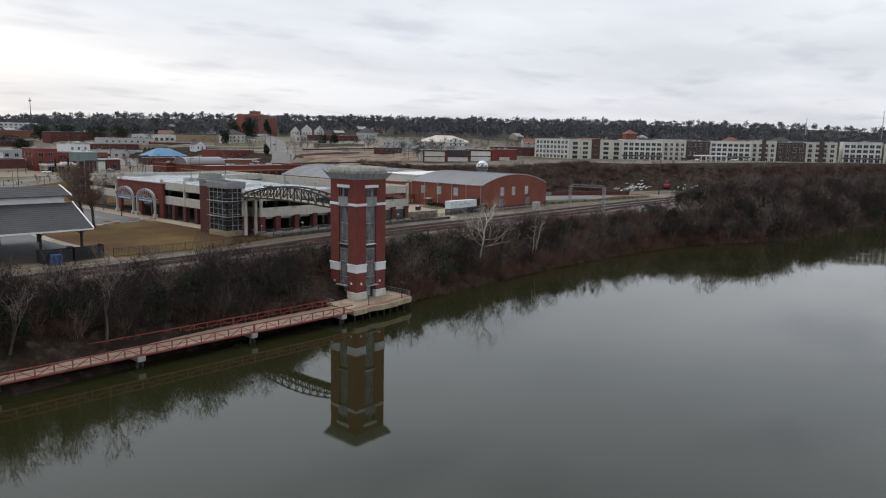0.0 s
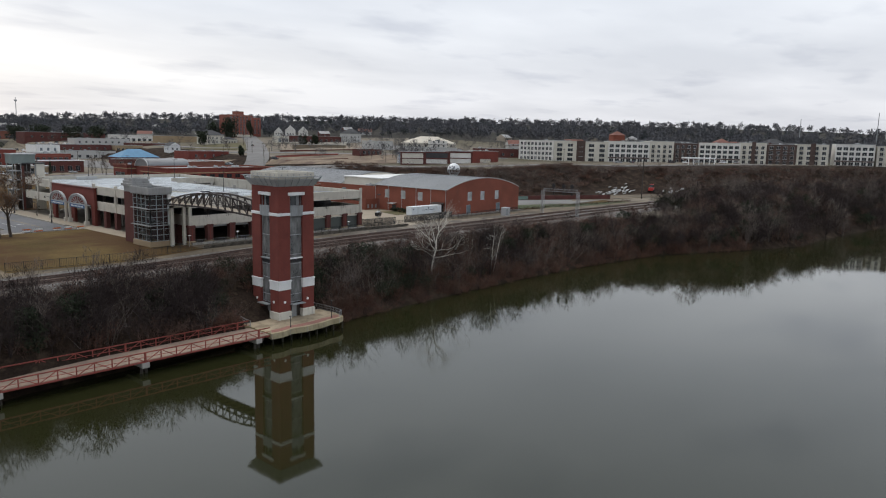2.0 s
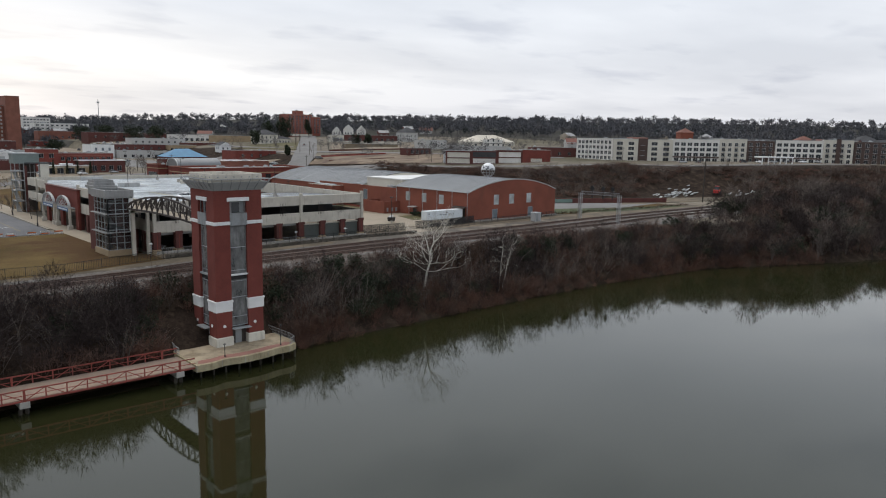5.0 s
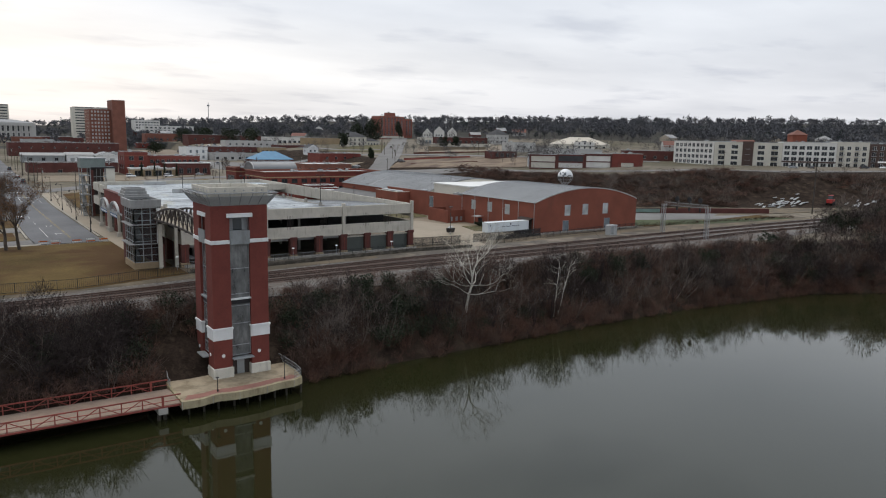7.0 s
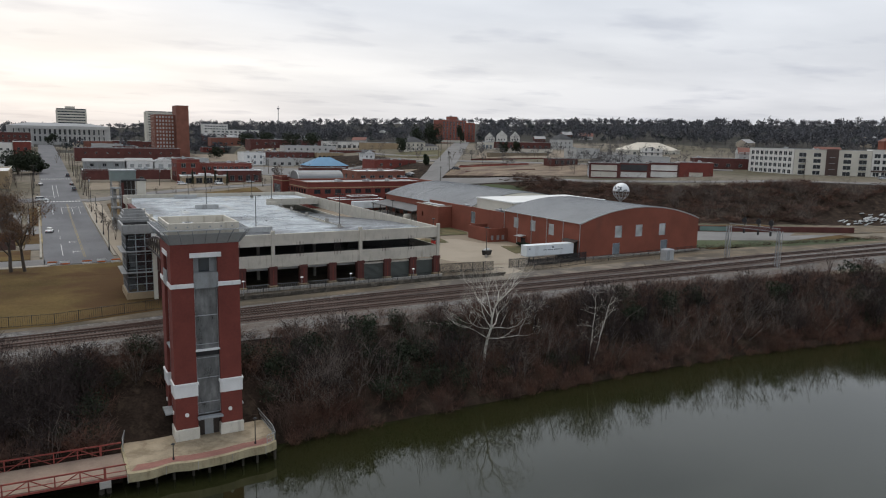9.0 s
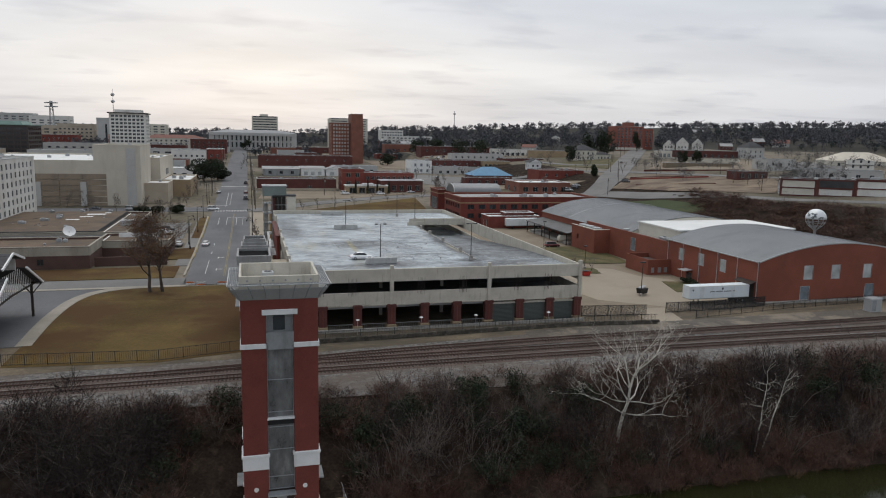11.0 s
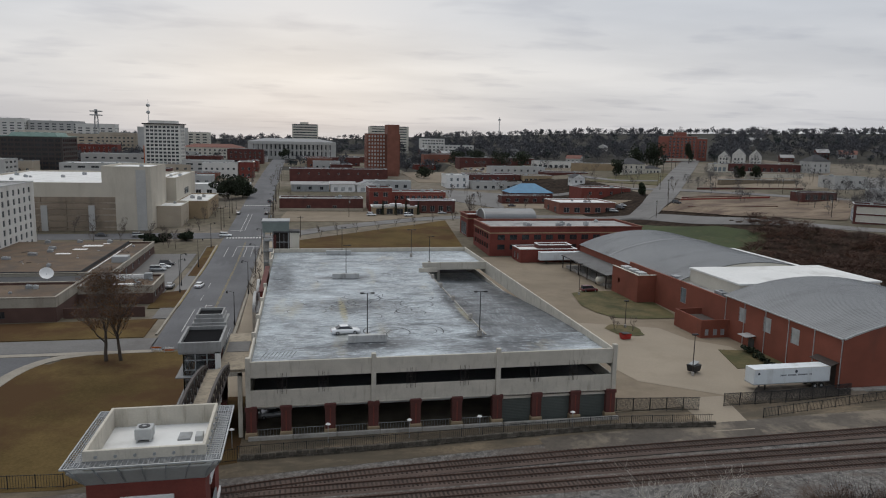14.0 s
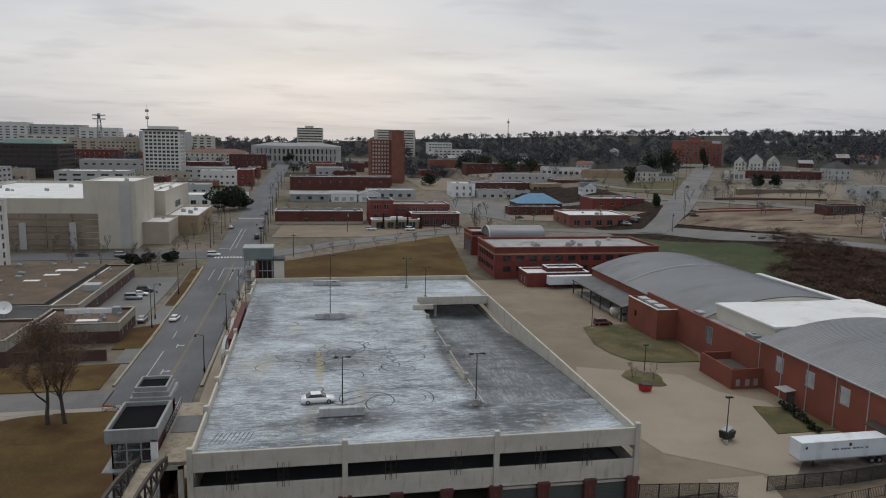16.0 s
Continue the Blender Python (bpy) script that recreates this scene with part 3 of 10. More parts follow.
def grid_piece(xs, zs, solid, y0, y1, recess=None):
    """One connected mesh on a grid of columns and rows: solid cells have thickness; the others are open, or hold a pane at the depth recess."""
    b, at = Build(), {}

    def v(i, j, y):
        if (i, j, y) not in at:
            at[(i, j, y)] = len(b.v)
            b.v.append((xs[i], y, zs[j]))
        return at[(i, j, y)]

    panes, nx, nz = [], len(xs) - 1, len(zs) - 1
    full = lambda i, j: 0 <= i < nx and 0 <= j < nz and solid(i, j)
    for i in range(nx):
        for j in range(nz):
            if solid(i, j):
                b.f.append((v(i, j, y0), v(i + 1, j, y0), v(i + 1, j + 1, y0), v(i, j + 1, y0)))
                if recess is None:
                    b.f.append((v(i, j, y1), v(i, j + 1, y1), v(i + 1, j + 1, y1), v(i + 1, j, y1)))
                for di, dj, p, q in ((-1, 0, (i, j), (i, j + 1)), (1, 0, (i + 1, j + 1), (i + 1, j)), (0, -1, (i + 1, j), (i, j)), (0, 1, (i, j + 1), (i + 1, j + 1))):
                    if not full(i + di, j + dj):
                        b.f.append((v(*p, y0), v(*q, y0), v(*q, y1), v(*p, y1)))
            elif recess is not None:
                panes.append((v(i, j, y1), v(i + 1, j, y1), v(i + 1, j + 1, y1), v(i, j + 1, y1)))
    n = len(b.f)
    b.f.extend(panes)
    return b, n


def thing(name, at, label, category, yaw=0.0, group="", kind=""):
    """An empty at the base of a thing; its parts hang under it in its own coordinates."""
    ob = new(name)
    ob.empty_display_size = 0.3
    ob.matrix_basis = pose(*at, 0, 0, yaw)
    return tagged(ob, label, category, group, kind)


def part(name, b, material, parent, label="", smooth_shade=False, at=None):
    ob = new(name, b.mesh(name, material, smooth_shade) if isinstance(b, Build) else b)
    ob.parent = parent
    if at is not None:
        ob.matrix_basis = at if isinstance(at, Matrix) else Matrix.Translation(at)
    return tagged(ob, label)


def single(name, b, material, label, category, at=(0, 0, 0), yaw=0.0, group="", kind="", smooth_shade=False):
    """A thing that is one mesh."""
    ob = new(name, b.mesh(name, material, smooth_shade))
    ob.matrix_basis = pose(*at, 0, 0, yaw)
    return tagged(ob, label, category, group, kind)


def structure(name, b, material, label="", category="", smooth_shade=False):
    ob = new(name, b.mesh(name, material, smooth_shade) if isinstance(b, Build) else b)
    return tagged(ob, label, category, "", "structure")


def drape(outline, lift, step=6.0, skirt=0.5):
    """A sheet over the land inside a four-sided outline, a small step above it, with edges that reach into the soil."""
    a, b, c, d = [Vector((*p, 0)) for p in outline]
    nu = max(1, int(max((b - a).length, (c - d).length) / step))
    nv = max(1, int(max((d - a).length, (c - b).length) / step))
    g = Build()
    idx = lambda i, j: i * (nv + 1) + j
    for i in range(nu + 1):
        for j in range(nv + 1):
            s, q = i / nu, j / nv
            p = (a * (1 - s) + b * s) * (1 - q) + (d * (1 - s) + c * s) * q
            g.v.append((p.x, p.y, land(p.x, p.y) + lift))
    for i in range(nu):
        for j in range(nv):
            g.f.append((idx(i, j), idx(i + 1, j), idx(i + 1, j + 1), idx(i, j + 1)))
    rim = [idx(i, 0) for i in range(nu + 1)] + [idx(nu, j) for j in range(1, nv + 1)] + [idx(i, nv) for i in range(nu - 1, -1, -1)] + [idx(0, j) for j in range(nv - 1, 0, -1)]
    n = len(g.v)
    g.v.extend((g.v[i][0], g.v[i][1], g.v[i][2] - skirt) for i in rim)
    m = len(rim)
    g.f.extend((rim[i], n + i, n + (i + 1) % m, rim[(i + 1) % m]) for i in range(m))
    return g


def ribbon(points, width, lift, step=5.0, skirt=0.4):
    """A road or path of that width along a line of points, laid on the land."""
    pts = []
    for (ax, ay), (bx, by) in zip(points, points[1:]):
        n = max(1, int(math.hypot(bx - ax, by - ay) / step))
        pts += [(ax + (bx - ax) * i / n, ay + (by - ay) * i / n) for i in range(n)]
    pts.append(points[-1])
    g = Build()
    rings = []
    for i, (x, y) in enumerate(pts):
        px, py = pts[max(0, i - 1)]
        qx, qy = pts[min(len(pts) - 1, i + 1)]
        d = Vector((qx - px, qy - py)).normalized()
        l, r = (x - d.y * width / 2, y + d.x * width / 2), (x + d.y * width / 2, y - d.x * width / 2)
        zl, zr = land(*l) + lift, land(*r) + lift
        rings.append([(*r, zr - skirt), (*r, zr), (*l, zl), (*l, zl - skirt)])
    return g.loft(rings, close=False)


# ---- ground and river ----
def axis(dense_from, dense_to, fine_step, far):
    out, v = [], dense_from
    while v <= dense_to:
        out.append(v)
        v += fine_step
    k, step = out[-1], fine_step
    while k < far:
        step *= 1.25
        k += step
        out.append(k)
    k, step = out[0], fine_step
    while k > -far:
        step *= 1.25
        k -= step
        out.insert(0, k)
    return out


def woodland(x, y, r):
    """Woods fill the ridge; in town they keep to the blocks between the buildings."""
    n = noise.noise((x * 0.006, y * 0.006, 5.0))
    if polyline_side(x, y, FOOT) < 50 and x > 262:
        return False
    if x < 210 and y < 1080:
        return n > 0.05 and y > 740
    hill = y > (720 - 0.75 * max(0.0, x - 330) if x < 430 else 648 if x < 545 else 648 - 1.6 * (x - 545))
    if r < 480 or (x < 600 and not hill):
        return False
    return n > (-0.7 if hill else -0.3)


def ground_sheet():
    b = Build()
    xs, ys = axis(-40, 560, 6.0, 4200), axis(60, 480, 3.5, 4200)
    n = len(ys)
    for x in xs:
        for y in ys:
            z = land(x, y)
            if 0 < y - shore_y(x) < 15:
                z += 0.6 * noise.noise((x * 0.15, y * 0.15, 2.0)) * smooth(15, 9, y - shore_y(x))
            b.v.append((x, y, z))
    for i in range(len(xs) - 1):
        for j in range(n - 1):
            b.f.append((i * n + j, (i + 1) * n + j, (i + 1) * n + j + 1, i * n + j + 1))
    me = b.mesh("ground", GROUND, True)
    me.materials.append(BANK_SOIL)
    me.materials.append(WOOD_FLOOR)
    idx = np.zeros(len(me.polygons), dtype=np.int32)
    for k, p in enumerate(me.polygons):
        c = p.center
        r = math.hypot(c.x - 100, c.y - 100)
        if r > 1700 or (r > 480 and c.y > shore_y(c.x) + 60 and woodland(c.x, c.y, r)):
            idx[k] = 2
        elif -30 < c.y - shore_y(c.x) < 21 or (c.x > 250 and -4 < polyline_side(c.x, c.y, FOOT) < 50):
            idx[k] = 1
    me.polygons.foreach_set("material_index", idx)
    structure("ground", me, GROUND, "dull winter ground rising from the river bank to wooded hills", "ground")


ground_sheet()
water = Build().add([(-4300, -4300, 0), (4300, -4300, 0), (4300, 420, 0), (-4300, 420, 0)], [(0, 1, 2, 3)])
structure("water", water, WATER, "still olive-green river water mirroring the bank", "water")


# ---- parking deck: pale precast frame over brick piers ----
DX0, DX1, DY0, DY1, DZ = 108.0, 164.0, 157.0, 260.0, 10.9
ROOF_Z, BAY = 21.2 - DZ, 6.222
W, L = DX1 - DX0, DY1 - DY0
E0 = 1.0  # the street wall stands this far in


def parking_deck():
    t = thing("parking_deck", (DX0, DY0, DZ), "two-storey pale precast parking deck with red brick piers", "parking garage")
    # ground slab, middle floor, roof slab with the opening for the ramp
    # Slab coloured near black so the ground bays read as deep shade.
    part("ground_slab", Build().box(E0 + 0.2, 0.3, -0.6, W - 0.2, L - 0.3, 0.05), DARK_ROOF_AND_SHADE, t)
    mid = Build().box(E0 + 0.5, 0.5, 4.9, 39.2, L - 0.5, 5.5).box(39.2, 0.5, 4.9, W - 0.5, 78, 5.5).box(39.2, 78, 4.9, W - 0.5, L - 0.5, 5.5)
    part("middle_floor", mid, ASPHALT, t)
    # Added dark sheets that stop light and stand for the shade inside.
    part("shade_screens", Build().box(E0 + 1.0, 30, 5.5, 38.8, 30.4, ROOF_Z - 0.66).box(39.4, 12.6, 5.5, W - 0.8, 13.0, ROOF_Z - 0.66).box(E0 + 1.0, 12, 0.05, E0 + 1.4, 34, 4.9), DARK_ROOF_AND_SHADE, t)
    rx0, rx1, ry0, ry1 = 39.0, 55.4, 13.5, 78.2
    top = Build().box(E0 + 0.35, 0.35, ROOF_Z - 0.65, rx0, L - 0.35, ROOF_Z).box(rx0, 0.35, ROOF_Z - 0.65, W - 0.35, ry0, ROOF_Z).box(rx0, ry1, ROOF_Z - 0.65, W - 0.35, L - 0.35, ROOF_Z)
    part("roof_deck", top, DECK_TOP, t, "frosted-looking pale concrete roof deck with dark streaks")
    ramp = Build()
    rings = []
    for k in range(17):
        y = ry0 + (L - 12 - ry0) * k / 16
        z = ROOF_Z - 4.3 * smooth(ry0 - 6, ry1 + 14, y)
        rings.append([(rx0, y, z), (rx1 + 0.2, y, z), (rx1 + 0.2, y, z - 0.5), (rx0, y, z - 0.5)])
    ramp.loft(rings)
    part("ramp", ramp, RAMP_TOP, t, "dark tyre-swept ramp going down to the lower level", True)
    for o in t.children:
        if o.name.startswith("ramp"):
            o.data.polygons.foreach_set("use_smooth", [False] * len(o.data.polygons))
    part("ramp_beam", Build().box(rx0, ry1 - 0.2, ROOF_Z - 0.9, rx1 + 0.3, ry1 + 0.25, ROOF_Z + 1.0).box(rx0 - 2.2, ry1 - 8.0, ROOF_Z, rx0 + 2.4, ry1 - 7.6, ROOF_Z + 1.0), PRECAST, t)
    for k in range(9):
        y = ry0 + k * 7.2
        part("ramp_kerb", Build().slab(rx0 - 0.2, y, ROOF_Z - 0.1, rx0 + 0.05, y + 6.9, ROOF_Z + 0.16), CONCRETE, t)
    for k, y in enumerate((24.0, 39.0, 52.0, 62.0)):
        part("ramp_bollard", Build().slab(rx0 - 0.5, y, ROOF_Z, rx0 + 0.1, y + 0.7, ROOF_Z + 0.95), CONCRETE, t)
    # parapets and spandrels, one panel a bay
    heights = ((ROOF_Z - 1.25, ROOF_Z + 1.1), (4.65, 7.2))

    def panel(name, x0, y0, x1, y1, lo, hi):
        q = Build().slab(x0, y0, lo, x1, y1, hi, 0.06)
        part(name, q, PRECAST, t)

    for k in range(3):
        a, b = max(k * BAY * 3, E0) + 0.33, (k + 1) * BAY * 3 - 0.33
        panel("parapet", a, 0.0, b, 0.32, *heights[0])
        panel("spandrel", a, 0.04, b, 0.34, *heights[1])
        part("spandrel_lip", Build().box(a, -0.05, heights[1][0] + 0.1, b, 0.04, heights[1][0] + 0.22), PRECAST, t)
    for lo, hi in heights:
        for a, b in ((0.35, 13.0), (13.6, 24.6), (25.2, 38.0), (38.6, 51.4), (82.5, 92.0), (92.6, L)):
            panel("side_panel", E0, a, E0 + 0.32, b, lo, hi)
        for k in range(6):
            panel("side_panel", W - 0.32, 0.4 + k * 17.15, W, (k + 1) * 17.15 + 0.1, lo - (0.8 if lo > 6 else 0), hi)
        panel("back_panel", E0 + 0.4, L - 0.32, W - 0.4, L, lo, hi)
    # pale pilasters
    def pilaster(x, y):
        part("pilaster", Build().slab(x - 0.33, y - 0.33, 4.5, x + 0.33, y + 0.33, ROOF_Z + 1.75, 0.05), PRECAST, t)

    for k in range(4):
        pilaster(max(k * BAY * 3, E0) + (0.05 if k == 0 else -0.05 if k == 3 else 0), 0.1)
    for y in (13.3, 24.9, 38.3, 51.8, 82.2, 92.3):
        pilaster(E0 + 0.1, y)
    # brick piers with stone feet
    def pier(x, y, w=1.45, d=1.1):
        p = part("brick_pier", Build().box(x - w / 2, y - 0.25, 1.1, x + w / 2, y + d, 4.66).slab(x - w / 2 - 0.12, y - 0.36, 4.3, x + w / 2 + 0.12, y + d + 0.1, 4.9, 0.08), BRICK_DARK, t)
        part("pier_foot", Build().slab(x - w / 2 - 0.15, y - 0.4, 0.0, x + w / 2 + 0.15, y + d + 0.15, 1.12, 0.1), TAN, p, "tan stone foot")
        part("pier_strip", Build().box(x - 0.09, y - 0.30, 1.2, x + 0.09, y - 0.252, 4.2), BRICK, p, "lighter brick strip")

    for k in range(10):
        pier(max(k * BAY, E0) + (0.4 if k == 0 else -0.4 if k == 9 else 0), 0)
    for k in range(8):
        y = 6.2 + k * 6.4
        p = part("brick_pier", Build().box(E0 - 0.25, y - 0.7, 0, E0 + 0.9, y + 0.7, 4.7), BRICK_DARK, t)
    # roller doors in three bays, railings in the open ones
    for k in range(9):
        a, b = max(k * BAY, E0) + 0.75, (k + 1) * BAY - 0.75
        if k >= 6:
            rib = [(0.55 + 0.03 * (i % 2), i * 0.125) for i in range(33)] + [(0.66, 4.0), (0.66, 0.0)]
            d = Build().loft([[(x, yy, zz) for yy, zz in rib] for x in (a, b)])
            door = part("roller_door", d, GREEN_DOOR, t, "dark green ribbed roller door")
            part("door_hood", Build().box(a, 0.35, 4.0, b, 0.75, 4.35), PRECAST, door)
        else:
            r = Build().box(a, 0.4, 1.22, b, 0.48, 1.3).box(a, 0.4, 0.2, b, 0.48, 0.28)
            for i in range(int((b - a) / 0.42)):
                r.box(a + 0.1 + i * 0.42, 0.42, 0.28, a + 0.14 + i * 0.42, 0.46, 1.22)
            part("bay_railing", r, GALV, t, "grey steel bay railing")
            part("ceiling_duct", Build().box(a, 1.2, 4.0, b, 1.9, 4.5), PALE_METAL, t)
    # Added dark sheet standing for shade at the back of the ground bays.
    part("shade_back_sheet", Build().box(6, 34, 0.05, W - 0.5, 34.3, 4.9), DARK_ROOF_AND_SHADE, t)
    for i in range(1, 9, 2):
        for j in range(1, 9):
            if i * BAY < 39 or j > 6:
                part("inner_column", Build().box(i * BAY - 0.3, j * 11.4 - 0.3, 0, i * BAY + 0.3, j * 11.4 + 0.3, ROOF_Z - 0.6), CONCRETE, t)
            else:
                part("inner_column", Build().box(i * BAY - 0.3, j * 11.4 - 0.3, 0, i * BAY + 0.3, j * 11.4 + 0.3, 4.9), CONCRETE, t)
    # steel ladder-like rails in the upper openings
    for x in (5.0, 10.8, 23.5, 31.5, 42.4, 48.6):
        g = Build()
        for dx in (0, 0.55, 0.75, 1.3):
            g.box(x + dx, -0.02, 6.6, x + dx + 0.06, 0.02, 9.7)
        for z in (7.6, 8.3, 9.0):
            g.box(x, -0.02, z, x + 0.6, 0.02, z + 0.06).box(x + 0.75, -0.02, z, x + 1.36, 0.02, z + 0.06)
        part("screen_frame", g, DARK_STEEL, t)
    return t


deck = parking_deck()


# ---- lift tower on its platform over the water ----
TX, TY, TZ = 105.0, 115.3, 2.4
TW = 4.2


def lift_tower():
    t = thing("lift_tower", (TX, TY, TZ), "tall red brick lift tower with white bands and glazed slots", "tower")
    s, e = 1.48, TW
    slot_top = 24.3
    for sx in (-1, 1):
        for sy in (-1, 1):
            xa, xb = sorted((sx * s, sx * e))
            ya, yb = sorted((sy * s, sy * e))
            p = part("corner_pier", Build().box(xa, ya, 0.9, xb, yb, 25.6), BRICK, t)
            part("stone_foot", Build().slab(xa - 0.14, ya - 0.14, 0, xb + 0.14, yb + 0.14, 1.55, 0.12), STONE, p, "pale cast-stone foot")
            part("white_band", Build().slab(xa - 0.1, ya - 0.1, 5.8, xb + 0.1, yb + 0.1, 7.5, 0.05).slab(xa - 0.2, ya - 0.2, 7.32, xb + 0.2, yb + 0.2, 7.62, 0.05), WHITE, p, "thick white band")
            part("thin_band", Build().slab(xa - 0.12, ya - 0.12, 20.05, xb + 0.12, yb + 0.12, 20.6, 0.05), WHITE, p, "thin white band")
    for k in range(4):
        part("top_course", Build().box(-s, -e, slot_top, s, -s - 0.05, 25.6), BRICK, t, at=pose(0, 0, 0, 0, 0, 90 * k))
    # glazed slots
    for k in range(4):
        m = pose(0, 0, 0, 0, 0, 90 * k)
        g = part("slot_back", Build().box(-s, -e + 1.5, 0, s, -e + 1.55, 21.3), GREY_METAL, t, "grey shaft lining", at=m)
        lv = (3.1, 4.6, 7.9, 10.6, 12.4, 16.2, 19.9)
        for z0, z1 in zip(lv, lv[1:]):
            part("pane", Build().box(-s, -e + 0.42, z0, s, -e + 0.47, z1), GLASS_SLOT, g, "smoky grey glazing")
        part("dark_vent", Build().box(-s, -e + 0.36, 10.9, s, -e + 0.42, 11.6), BLACK, g)
        bars = Build()
        for z in (3.1, 4.6, 7.9, 10.6, 11.75, 12.4, 16.2, 19.9):
            bars.box(-s, -e + 0.36, z, s, -e + 0.55, z + 0.09)
        for x in (-s + 0.04, s - 0.1):
            bars.box(x, -e + 0.38, 3.1, x + 0.07, -e + 0.5, slot_top)
        part("glazing_bars", bars, GALV, g)
        for i, (z0, z1) in enumerate(((3.2, 7.6), (8.0, 10.6), (12.6, 16.0), (16.4, 19.8))):
            a, b = (-1.3, 1.3) if i % 2 else (1.3, -1.3)
            part("stair_flight", Build().beam((a, -e + 0.95, z0), (b, -e + 0.95, z0 + (z1 - z0) * 0.6), 0.6, 0.2), PALE_METAL, g)
        part("ledge", Build().slab(-s - 0.05, -e - 0.02, 11.62, s + 0.05, -e + 0.4, 11.85), WHITE if k == 0 else GREY_METAL, g)
        part("lintel", Build().slab(-s - 0.45, -e - 0.12, 23.85, s + 0.45, -e + 0.05, 24.45, 0.05), WHITE, t, "white lintel", at=m)
        part("balcony_panel", Build().box(-s - 0.02, -e - 0.12, 19.9, s + 0.02, -e + 0.0, 21.9), GREY_METAL, g, "grey metal balcony panel")
        part("upper_opening", Build().box(-s, -e + 0.9, 21.3, s, -e + 1.0, 24.3), GREY_METAL, g)
        part("upper_window", Build().box(-0.7, -e + 0.82, 21.9, 0.6, -e + 0.88, 23.6), GLASS, g)
        c = Build().frustum(-s - 0.1, -e - 0.85, 2.75, s + 0.1, -e + 0.3, 2.9, 0.02)
        for i in range(8):
            c.box(-s + i * 0.4, -e - 0.85, 2.7, -s + i * 0.4 + 0.06, -e + 0.2, 2.78)
        part("canopy", c, GREY_METAL, t, "slatted grey door canopy", at=m)
        part("doorway", Build().box(-s, -e + 0.9, 0, s, -e + 1.0, 2.75), DARK_STEEL, t, at=m)
        part("door", Build().box(-0.55, -e + 0.82, 0, 0.55, -e + 0.88, 2.3), GREY_METAL, t, at=m)
        for x in (-2.85, 2.6):
            part("wall_lamp", Build().rod((x, -e - 0.12, 3.4), (x, -e, 3.4), 0.26, 10), WHITE, t, "round white wall lamp", at=m)
    part("lift_core", Build().box(-2.3, -2.3, 0, 2.3, 2.3, 24), DARK_STEEL, t)
    # flared metal crown
    crown = Build()
    r0, r1, r2 = e + 0.05, e + 1.2, e + 1.3
    sq = lambda r, z: [(-r, -r, z), (r, -r, z), (r, r, z), (-r, r, z)]
    crown.loft([sq(e - 0.3, 25.58), sq(r0, 25.6), sq(r0 + 0.2, 25.85), sq(r0 + 0.95, 26.95), sq(r0 + 0.95, 27.02), sq(r0 + 0.1, 26.75)], caps=False)
    part("crown", crown, PALE_METAL, t, "flared pale metal crown")
    rim = Build()
    for i in range(4):
        a, b = sq(r2, 27.45)[i], sq(r2, 27.45)[(i + 1) % 4]
        rim.beam(a, b, 0.1, 0.1)
    part("crown_rim", rim, PALE_METAL, t)
    part("crown_soffit", Build().box(-e - 0.1, -e - 0.1, 25.6, e + 0.1, e + 0.1, 26.25), GREY_METAL, t)
    for k in range(4):
        m = pose(0, 0, 0, 0, 0, 90 * k)
        for i in range(7):
            x = -5.1 + i * 1.7
            q = Build().beam((x * 0.82, -r0 - 0.06, 25.65), (x * 0.9, -r1 + 0.25, 26.7), 0.07, 0.1).beam((x * 0.9, -r1 + 0.25, 26.7), (x, -r2, 27.45), 0.07, 0.1)
            part("crown_bracket", q, GREY_METAL, t, at=m)
        g = Build()
        for i in range(7):
            y = -e - 0.15 - i * (r2 - e - 0.15) / 6
            g.beam((-r2 + (r2 + y) * 0.0 - 0.0, y, 27.42), (r2, y, 27.42), 0.05, 0.05)
        for i in range(31):
            x = -r2 + i * (2 * r2 / 30)
            g.beam((max(-r2, min(r2, x)), -r2, 27.44), (x, -e - 0.1, 27.44), 0.045, 0.05)
        part("crown_grating", g, GALV, t, "open steel grating", at=m)
    # parapet box and roof fittings
    w = e + 0.1
    for x0, y0, x1, y1 in ((-w, -w, w, -w + 0.25), (-w, w - 0.25, w, w), (-w, -w + 0.25, -w + 0.25, w - 0.25), (w - 0.25, -w + 0.25, w, w - 0.25)):
        part("roof_parapet", Build().slab(x0, y0, 26.2, x1, y1, 28.25, 0.04), PRECAST, t, "stained pale roof parapet")
    part("roof", Build().box(-w + 0.25, -w + 0.25, 26.3, w - 0.25, w - 0.25, 26.6), MEMBRANE, t, "white membrane roof")
    vent = part("roof_vent", Build().slab(-1.75, 0.5, 26.85, -0.45, 1.75, 27.75, 0.06).box(-1.65, 0.6, 26.6, -1.5, 1.65, 26.85).box(-0.7, 0.6, 26.6, -0.55, 1.65, 26.85), PALE_METAL, t, "small pale roof fan box")
    part("fan_mouth", Build().rod((-1.1, 1.12, 27.74), (-1.1, 1.12, 27.78), 0.45, 14), BLACK, vent)
    part("fan_guard", Build().rod((-1.1, 1.12, 27.78), (-1.1, 1.12, 27.81), 0.16, 10), GALV, vent)
    part("roof_hatch", Build().slab(1.5, 0.5, 26.6, 2.5, 1.9, 26.75, 0.04), GREY_METAL, t, "dark grey roof hatch")
    part("roof_unit", Build().slab(2.9, 0.2, 26.6, 3.5, 1.2, 27.05, 0.05), PALE_METAL, t)
    part("roof_unit", Build().slab(-0.7, -3.2, 26.6, 0.7, -2.7, 26.8, 0.05), PALE_METAL, t)
